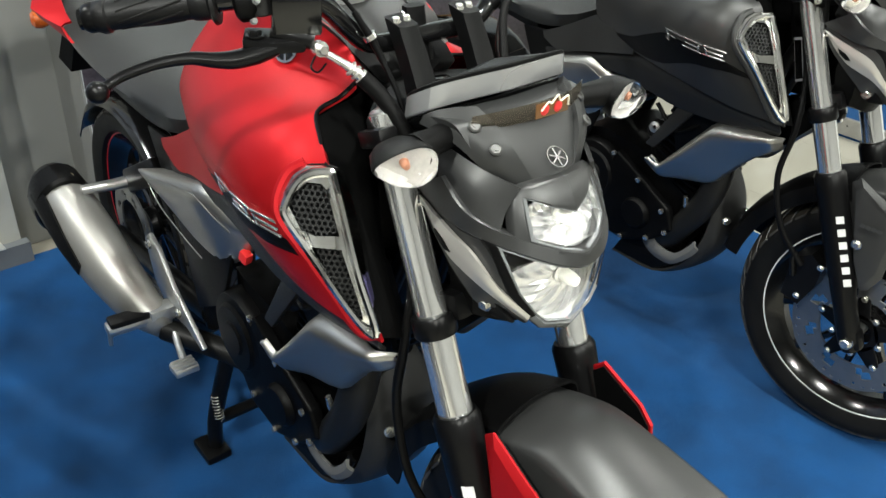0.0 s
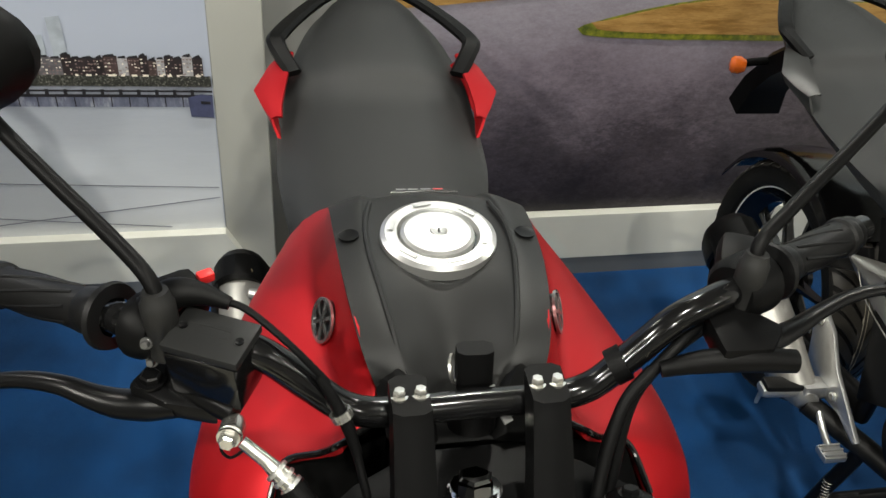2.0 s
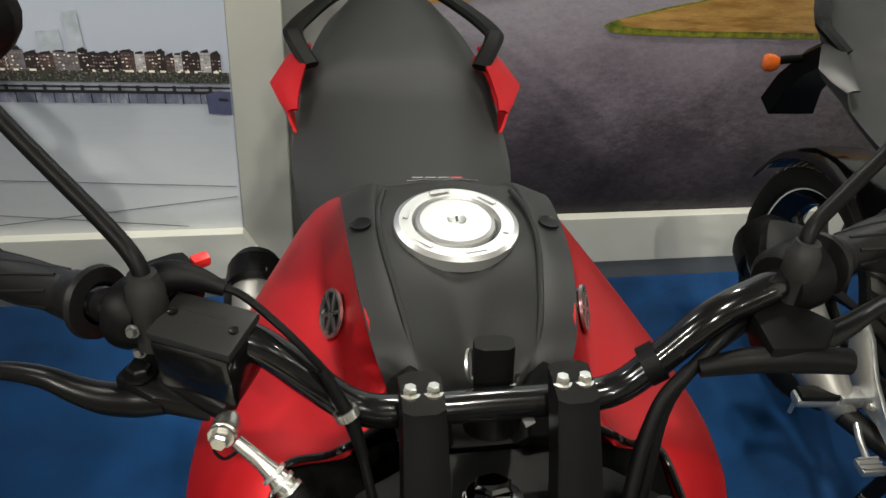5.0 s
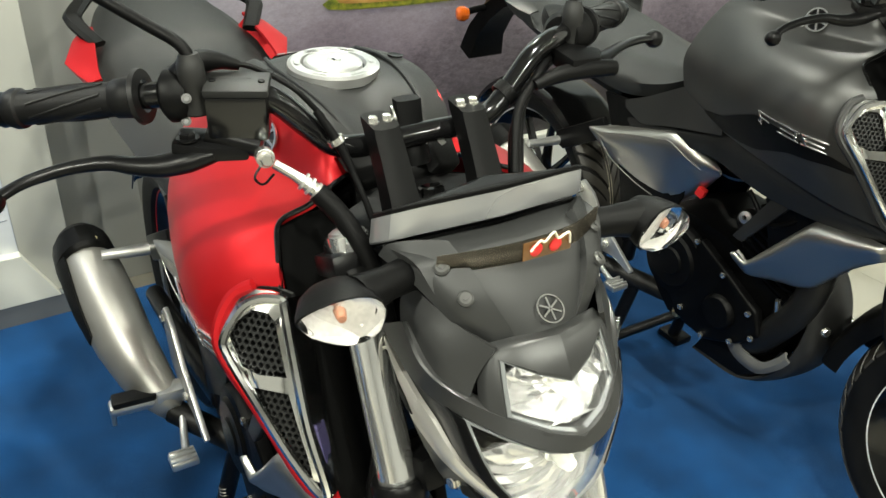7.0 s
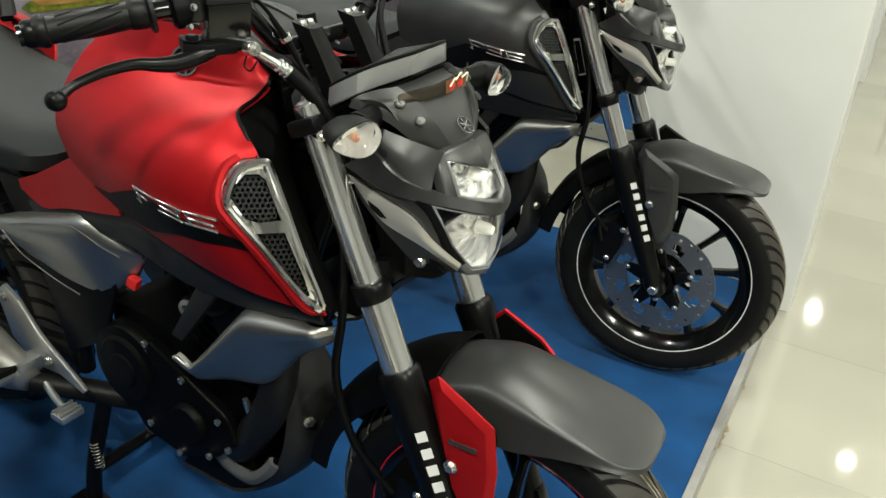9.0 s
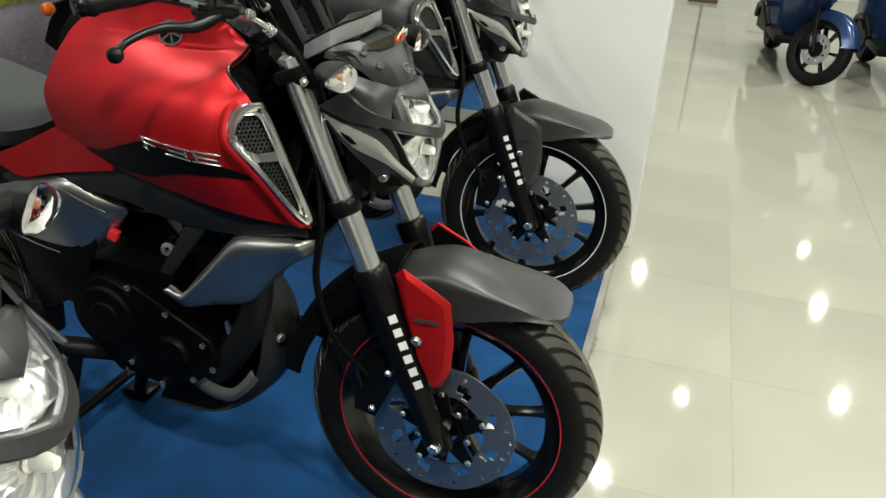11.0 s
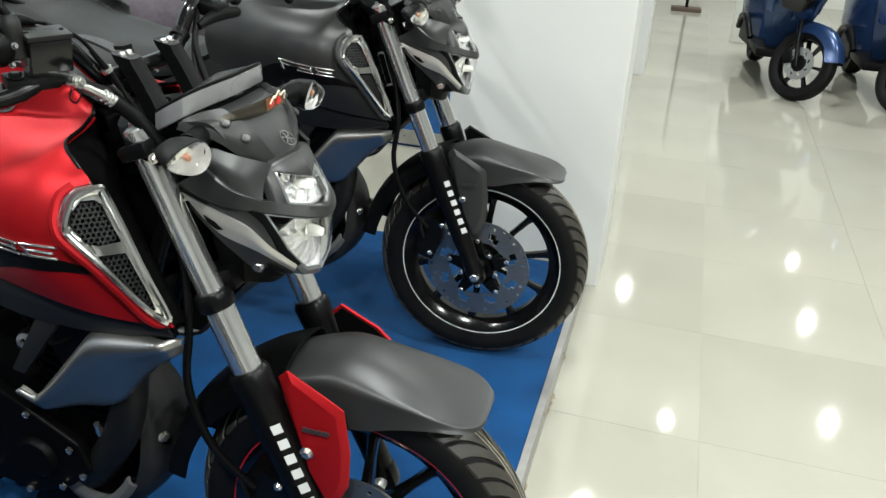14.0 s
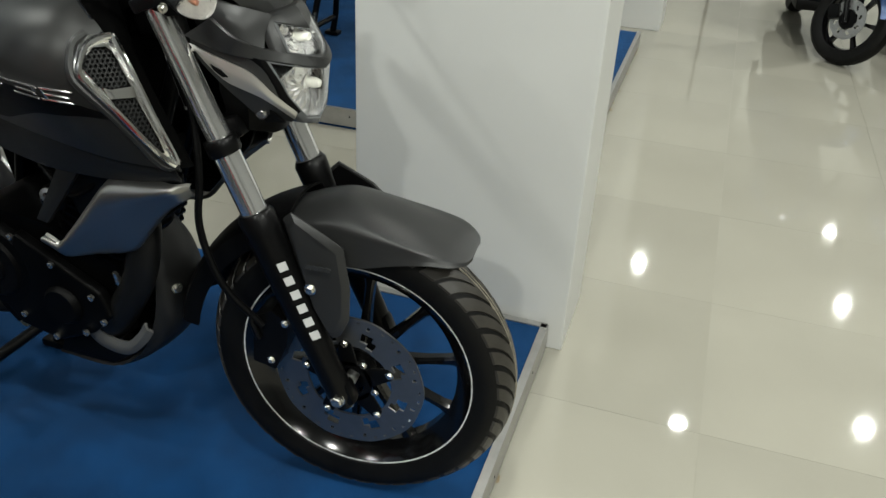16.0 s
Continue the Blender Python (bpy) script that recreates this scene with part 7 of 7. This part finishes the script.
    for x, y, z, k in ((-1.190, -0.250, 0.488, 0.95), (-1.197, -0.251, 0.491, 1.00), (-1.240, -0.253, 0.507, 0.94), (-1.260, -0.254, 0.513, 0.75), (-1.250, -0.254, 0.510, 0.45)):
        capr.append([(x + 0.076 * k * 0.45 * math.sin(a), y + 0.058 * k * math.cos(a), z + 0.078 * k * math.sin(a)) for a in [2 * math.pi * i / 18 + 0.32 for i in range(18)]])
    part("muffler_cap", loft(capr), PLASTIC, ex, "black plastic muffler end cap", angle=28)
    guard_rows = []
    for x, y, z, ry, rz in ((-1.045, -0.232, 0.416, 0.051, 0.062), (-1.10, -0.240, 0.445, 0.055, 0.069), (-1.17, -0.248, 0.482, 0.054, 0.071), (-1.225, -0.252, 0.502, 0.050, 0.066)):
        w_ = 0.55 + 0.35 * min(1, (-x - 1.045) / 0.1)
        guard_rows.append([(x + rz * 0.45 * math.sin(a), y + ry * math.cos(a) * (1.12 if math.sin(a) > 0 else 0.94), z + rz * 1.03 * math.sin(a)) for a in [math.pi + 0.15 + w_ * k / 3 for k in (3, 2, 1, 0, -1, -2, -3)]])
    part("muffler_shield", patch(guard_rows, 3, 2, 0.004, (-1.12, -0.23, 0.46)), PLASTIC, ex, "black shield along the outer side of the muffler")
    part("muffler_hole", lathe([(0.004, 0), (0.008, 0), (0.008, 0.002), (0.004, 0.002)], (-1.175, -0.235, 0.560), (0.3, -0.4, 0.85), 14, True), BRASS, ex)
    # belly pan
    def pan_row(x, z, hw, bow):
        return [(x - bow, -hw, z + 0.01), (x - bow * 0.35, -hw * 0.72, z + 0.002), (x, 0, z), (x - bow * 0.35, hw * 0.72, z + 0.002), (x - bow, hw, z + 0.01)]
    pan = [pan_row(-0.388, 0.505, 0.040, 0.015), pan_row(-0.358, 0.448, 0.060, 0.024), pan_row(-0.346, 0.385, 0.072, 0.030), pan_row(-0.354, 0.318, 0.080, 0.032), pan_row(-0.40, 0.248, 0.086, 0.022), pan_row(-0.49, 0.200, 0.090, 0.0), pan_row(-0.62, 0.196, 0.090, 0.0)]
    bp = part("belly_pan", patch(pan, 4, 4, 0.006, (-0.5, 0, 0.4)), BELLY, bike, "matte black belly pan under the engine")
    for sg in (-1, 1):
        side = [(-0.386, 0.335), (-0.415, 0.270), (-0.49, 0.215), (-0.62, 0.208), (-0.60, 0.25), (-0.52, 0.265), (-0.46, 0.262), (-0.42, 0.30), (-0.405, 0.335)]
        part("pan_side", prism([(x, sg * 0.082, z) for x, z in side], (0, sg * 0.006, 0), 0.002), PLASTIC, bp)
        band_ = [((-0.560, 0.318), (-0.528, 0.338)), ((-0.540, 0.296), (-0.510, 0.320)), ((-0.502, 0.262), (-0.474, 0.296)), ((-0.440, 0.258), (-0.432, 0.296)), ((-0.392, 0.300), (-0.400, 0.328)), ((-0.372, 0.330), (-0.385, 0.352))]
        part("pan_insert", patch([[(o_[0], sg * 0.098, o_[1]), ((o_[0] + i_[0]) / 2, sg * 0.107, (o_[1] + i_[1]) / 2), (i_[0], sg * 0.104, i_[1])] for o_, i_ in band_], 4, 2, 0.006, (-0.46, 0, 0.32)), GREYPLASTIC, bp, "grey insert of the belly pan")
        part("pan_bolt", bolt((-0.352, sg * 0.040, 0.402), (0.8, sg * 0.55, 0.1), 0.008, 0.007), BOLT, bp)
    # foot controls
    for sg in (-1, 1):
        plate_ = [(-1.01, 0.475), (-0.985, 0.498), (-0.945, 0.478), (-0.895, 0.420), (-0.78, 0.345), (-0.788, 0.335), (-0.85, 0.352), (-0.93, 0.345), (-0.985, 0.385)]
        pl = part("footrest_plate", prism([(x, sg * 0.152, z) for x, z in plate_], (0, sg * 0.010, 0), 0.003), ALLOY, bike, "cast alloy footrest hanger")
        for x, z in ((-0.985, 0.475), (-0.875, 0.375)):
            part("hanger_bolt", bolt((x, sg * 0.163, z), (0, sg, 0), 0.008, 0.006), BOLT, pl)
        part("peg_clevis", box((-0.915, sg * 0.185, 0.362), (0.036, 0.05, 0.030), 0.006), ALLOY, pl)
        peg = part("footpeg", box((-0.922, sg * 0.245, 0.356), (0.034, 0.088, 0.020), 0.008, (0, 0, 4 * sg)), ALLOY, bike, "rider footpeg with ribbed rubber")
        part("peg_rubber", box((-0.922, sg * 0.243, 0.369), (0.034, 0.080, 0.014), 0.006, (0, 0, 4 * sg)), GRIPRUBBER, peg)
        part("peg_feeler", tube([(-0.926, sg * 0.282, 0.350), (-0.927, sg * 0.284, 0.318)], [0.005, 0.004], 10, 0), ALLOY, peg)
        part("pedal_arm", tube([(-0.90, sg * 0.170, 0.335), (-0.85, sg * 0.182, 0.318), (-0.79, sg * 0.195, 0.312)], 0.007, 10), ALLOY, pl)
        part("pedal_pad", box((-0.785, sg * 0.200, 0.318), (0.036, 0.046, 0.014), 0.004), ALLOY, pl, "brake pedal pad with cleats")
        for i in range(3):
            part("pedal_cleat", box((-0.797 + i * 0.012, sg * 0.200, 0.327), (0.004, 0.042, 0.006), 0.001), ALLOY, pl)
        ph = part("pillion_hanger", prism([(-0.97, sg * 0.128, 0.66), (-0.94, sg * 0.128, 0.62), (-1.09, sg * 0.135, 0.535), (-1.125, sg * 0.135, 0.545), (-1.12, sg * 0.135, 0.575)], (0, sg * 0.014, 0), 0.004), SATINBLACK, bike)
        part("pillion_peg", tube([(-1.110, sg * 0.140, 0.552), (-1.114, sg * 0.185, 0.552), (-1.122, sg * 0.232, 0.553)], [0.012, 0.011, 0.009], 12, 0), ALLOY, ph, "folded alloy pillion peg")
    # centre stand, down
    cs = part("centre_stand", tube([(-0.86, -0.13, 0.018), (-0.84, -0.13, 0.12), (-0.82, -0.10, 0.27)], 0.016, 12), SATINBLACK, bike, "black centre stand holding the machine upright")
    part("stand_leg", tube([(-0.86, 0.13, 0.018), (-0.84, 0.13, 0.12), (-0.82, 0.10, 0.27)], 0.016, 12), SATINBLACK, cs)
    part("stand_bar", tube([(-0.845, -0.13, 0.10), (-0.845, 0.13, 0.10)], 0.013, 12, 0), SATINBLACK, cs)
    for sg in (-1, 1):
        part("stand_foot", box((-0.862, sg * 0.138, 0.011), (0.075, 0.055, 0.020), 0.006), SATINBLACK, cs)
    spring = [( -0.83 + 0.010 * math.cos(a), -0.128 + 0.010 * math.sin(a), 0.115 + 0.0013 * a) for a in [i * 0.6 for i in range(90)]]
    part("stand_spring", tube(spring, 0.0018, 6, 0), BOLT, cs, "bright coil spring")
    part("side_stand", tube([(-0.80, 0.09, 0.26), (-0.95, 0.14, 0.23), (-1.08, 0.17, 0.21)], [0.014, 0.013, 0.012], 12, 3), SATINBLACK, bike)


def motorcycle(label, paint, guard, stripe, m, steer, badge=True, tag=False):
    bike = thing("motorcycle", label, "motorcycle", m, "motorcycles on display")
    front_end(bike, paint, guard, stripe, steer)
    headlamp(bike, paint, steer - radians(2.5))
    controls(bike, steer)
    tank(bike, paint, badge)
    seat_and_tail(bike, paint)
    side_panels(bike)
    engine(bike)
    if tag:
        p = [(-0.300, -0.058, 0.860), (-0.284, -0.058, 0.865), (-0.256, -0.058, 0.782), (-0.272, -0.058, 0.775)]
        lab = part("price_label", prism(p, (0, -0.0008, 0)), GREYPRINT, bike, "narrow black label with a white border")
        mid_ = sum((V(*q) for q in p), V(0, 0, 0)) / 4
        part("label_field", prism([mid_ + (V(*q) - mid_) * 0.88 + V(0, -0.0009, 0) for q in p], (0, -0.0006, 0)), GLOSSBLACK, lab)
    rw = wheel(bike, REAR, 0.142, 0.100, stripe, 0.0)
    part("rear_disc", brake_disc_mesh((REAR[0], -0.075, REAR[2]), 0.110, 0.07), DISCSTEEL, rw)
    return bike


bike_red = motorcycle("matte red naked motorcycle with dark grey mudguard on a centre stand", RED, RED, REDSTRIPE, pose(0, 0, 0, 0, 0, 0.7), radians(3.3))
bike_black = motorcycle("matte black naked motorcycle with white rim tape on a centre stand", BLACKPAINT, DARKGREY, WHITESTRIPE, pose(-0.111, 1.047, 0, 0, 0, 1.6), radians(5.2), tag=True)
copy_thing(bike_black, pose(0.0, -0.88, 0, 0, 0, 9.0))
copy_thing(bike_black, pose(-0.80, 3.75, 0, 0, 0, 3.0))


# ---- scooters down the aisle ----
def scooter(m):
    ob = thing("scooter", "metallic blue step-through scooter parked on the tiles", "scooter", m, "blue scooters")
    c = (0, 0, 0.24)
    w = part("front_wheel", lathe([(0.012, -0.03), (0.03, -0.03), (0.03, 0.03), (0.012, 0.03)], c, (0, 1, 0), 20, True), SATINBLACK, ob)
    part("tyre", lathe([(0.165, -0.03), (0.185, -0.044), (0.215, -0.045), (0.234, -0.028), (0.24, 0), (0.234, 0.028), (0.215, 0.045), (0.185, 0.044), (0.165, 0.03)], c, (0, 1, 0), 44, True), RUBBER, w)
    part("rim", lathe([(0.160, -0.03), (0.168, -0.03), (0.168, 0.03), (0.160, 0.03), (0.150, 0.01), (0.150, -0.01)], c, (0, 1, 0), 40, True), GLOSSBLACK, w)
    for i in range(6):
        a = 2 * math.pi * i / 6
        d, t = V(math.cos(a), 0, math.sin(a)), V(-math.sin(a), 0, math.cos(a))
        part("spoke", loft([[Vector(c) + d * r + t * s * q + V(0, y, 0) for q, y in ((-1, -0.012), (1, -0.012), (1, 0.012), (-1, 0.012))] for r, s in ((0.02, 0.012), (0.09, 0.008), (0.153, 0.013))]), GLOSSBLACK, w)
    part("brake_disc", brake_disc_mesh((0, -0.045, 0.24), 0.105, 0.055), ALLOY, w)
    part("disc_hub", lathe([(0, 0), (0.05, 0), (0.05, 0.005), (0, 0.005)], (0, -0.048, 0.24), (0, -1, 0), 20), SATINBLACK, w)
    for sg in (-1, 1):
        part("fork_leg", tube([(0.0, sg * 0.062, 0.22), (-0.05, sg * 0.062, 0.36), (-0.10, sg * 0.055, 0.52)], [0.013, 0.016, 0.020], 12, 3), SATINBLACK, ob)
    part("calliper", box((-0.09, -0.06, 0.26), (0.06, 0.035, 0.08), 0.012, (0, -20, 0)), SATINBLACK, ob)
    fender = []
    for a in (14, 40, 66, 92, 118):
        r = 0.268
        x, z = r * math.cos(radians(a)), 0.24 + r * math.sin(radians(a))
        fender.append([(x - 0.07 * math.cos(radians(a)), -0.07, z - 0.07 * math.sin(radians(a))), (x, -0.046, z), (x * 1.03, 0, z + 0.012), (x, 0.046, z), (x - 0.07 * math.cos(radians(a)), 0.07, z - 0.07 * math.sin(radians(a)))])
    part("mudguard", patch(fender, 4, 4, 0.004, c), BLUEPAINT, ob, "blue front mudguard")
    apron = [[(-0.02, -0.03, 1.00), (0.0, 0, 1.01), (-0.02, 0.03, 1.00)], [(0.00, -0.12, 0.90), (0.06, 0, 0.92), (0.00, 0.12, 0.90)], [(-0.03, -0.20, 0.76), (0.06, 0, 0.78), (-0.03, 0.20, 0.76)], [(-0.13, -0.175, 0.58), (-0.06, 0, 0.58), (-0.13, 0.175, 0.58)], [(-0.25, -0.125, 0.40), (-0.24, 0, 0.40), (-0.25, 0.125, 0.40)], [(-0.33, -0.085, 0.27), (-0.32, 0, 0.27), (-0.33, 0.085, 0.27)]]
    part("apron", patch(apron, 4, 4, 0.01, (-0.5, 0, 0.6)), BLUEPAINT, ob, "metallic blue front apron")
    part("apron_inner", patch([[(p[0] - 0.05, p[1] * 0.95, p[2]) for p in r] for r in apron], 4, 4, 0.02, (-0.6, 0, 0.6)), PLASTIC, ob)
    nose = [[(-0.005, -0.05, 0.97), (0.025, 0, 0.98), (-0.005, 0.05, 0.97)], [(0.030, -0.10, 0.86), (0.085, 0, 0.87), (0.030, 0.10, 0.86)], [(0.030, -0.12, 0.74), (0.095, 0, 0.74), (0.030, 0.12, 0.74)], [(-0.01, -0.09, 0.60), (0.040, 0, 0.58), (-0.01, 0.09, 0.60)]]
    part("nose_panel", patch(nose, 4, 4, 0.02, (-0.5, 0, 0.75)), GLOSSBLACK, ob, "black lower nose of the apron")
    for sg in (-1, 1):
        part("apron_crease", patch([[(-0.005, sg * 0.14, 0.88), (0.015, sg * 0.125, 0.87)], [(-0.03, sg * 0.185, 0.74), (0.0, sg * 0.150, 0.72)], [(-0.10, sg * 0.165, 0.56), (-0.06, sg * 0.135, 0.55)]], 3, 2, 0.012, (-0.5, 0, 0.7)), BLUEPAINT, ob)
        part("side_bag_rail", tube([(-0.50, sg * 0.17, 0.30), (-0.62, sg * 0.20, 0.42), (-0.80, sg * 0.21, 0.40), (-0.95, sg * 0.20, 0.30)], 0.022, 10), SATINBLACK, ob)
    part("footboard", box((-0.42, 0, 0.26), (0.42, 0.32, 0.06), 0.02), PLASTIC, ob)
    body = [[(x, -hw, zb), (x, -hw * 1.05, (zt + zb) / 2), (x, -hw * 0.7, zt), (x, 0, zt + 0.01), (x, hw * 0.7, zt), (x, hw * 1.05, (zt + zb) / 2), (x, hw, zb)] for x, hw, zt, zb in ((-0.58, 0.10, 0.70, 0.28), (-0.75, 0.17, 0.75, 0.32), (-1.0, 0.19, 0.77, 0.40), (-1.25, 0.14, 0.78, 0.52), (-1.45, 0.06, 0.80, 0.66))]
    part("body", loft(body), BLUEPAINT, ob, "metallic blue side body", angle=60)
    part("seat", loft([[(x, -hw, z), (x, -hw * 0.9, z + 0.06), (x, 0, z + 0.085), (x, hw * 0.9, z + 0.06), (x, hw, z)] for x, hw, z in ((-0.56, 0.08, 0.70), (-0.75, 0.13, 0.74), (-1.05, 0.14, 0.77), (-1.32, 0.09, 0.80))]), SEATMAT, ob, "black vinyl seat")
    part("handlebar_cover", loft([[(x, -0.22, z), (x + 0.04, 0, z + 0.04), (x, 0.22, z), (x - 0.05, 0.2, z - 0.02), (x - 0.06, 0, z - 0.03), (x - 0.05, -0.2, z - 0.02)] for x, z in ((-0.08, 0.98), (-0.10, 1.06))]), BLUEPAINT, ob)
    for sg in (-1, 1):
        part("grip", tube([(-0.13, sg * 0.22, 1.02), (-0.17, sg * 0.36, 1.01)], 0.017, 12, 0), GRIPRUBBER, ob)
        part("mirror", lathe([(0, -0.012), (0.05, -0.008), (0.055, 0.004), (0, 0.006)], (-0.12, sg * 0.30, 1.22), (1, 0, 0), 20), PLASTIC, ob)
        part("indicator", lathe([(0, 0.012), (0.02, 0.008), (0.026, 0), (0, 0)], (0.02, sg * 0.11, 0.88), (1, sg * 0.4, 0), 16), INDLENS, ob)
    part("headlamp", patch([[(0.005, -0.08, 1.04), (0.03, 0, 1.05), (0.005, 0.08, 1.04)], [(-0.01, -0.09, 0.98), (0.02, 0, 0.97), (-0.01, 0.09, 0.98)]], 3, 4, 0.02, (-0.3, 0, 1)), REFLECTOR, ob)
    rc = (-1.22, 0, 0.22)
    rw = part("rear_wheel", lathe([(0.145, -0.045), (0.165, -0.05), (0.20, -0.052), (0.215, -0.03), (0.22, 0), (0.215, 0.03), (0.20, 0.052), (0.165, 0.05), (0.145, 0.045)], rc, (0, 1, 0), 36, True), RUBBER, ob)
    part("wheel_disc", lathe([(0, 0.02), (0.146, 0.02), (0.146, -0.02), (0, -0.02)], rc, (0, 1, 0), 30), GLOSSBLACK, rw)
    part("engine_case", loft([[(x, -0.14, zb), (x, 0.10, zb), (x, 0.10, zt), (x, -0.14, zt)] for x, zb, zt in ((-0.75, 0.20, 0.34), (-1.0, 0.18, 0.36), (-1.28, 0.16, 0.28))]), ENGINE, ob)
    # handlebar turned and locked to the left
    lock = Matrix.Translation((-0.12, 0, 0)) @ Matrix.Rotation(radians(42), 4, "Z") @ Matrix.Rotation(radians(-16), 4, "X") @ Matrix.Translation((0.12, 0, 0))
    for o in ob.children:
        if o.name.split(".")[0] in ("front_wheel", "fork_leg", "calliper", "mudguard", "handlebar_cover", "grip", "mirror", "headlamp"):
            o.matrix_local = lock
    return ob


scoot = scooter(pose(0.76, 4.95, FLOOR, 0, 0, -82))
copy_thing(scoot, pose(1.42, 4.90, FLOOR, 0, 0, -84))


# ---- floor tiles ----
def tiles():
    bm = box((0, 0, 0), (0.5992, 0.5992, 0.008))
    first = part("floor_tile", bm, TILE, floor_ob, smooth=False)
    k = 0
    for i in range(-5, 8):
        for j in range(-6, 16):
            u, v = 0.32 + 0.6 * i, 0.655 + 0.6 * j
            if (u < -0.3 and v < 1.2) or k > 290:
                continue
            ob = first if k == 0 else new("floor_tile", first.data)
            ob.parent = floor_ob
            ob.matrix_local = Matrix.Translation((u, v, FLOOR - 0.004))
            k += 1


tiles()
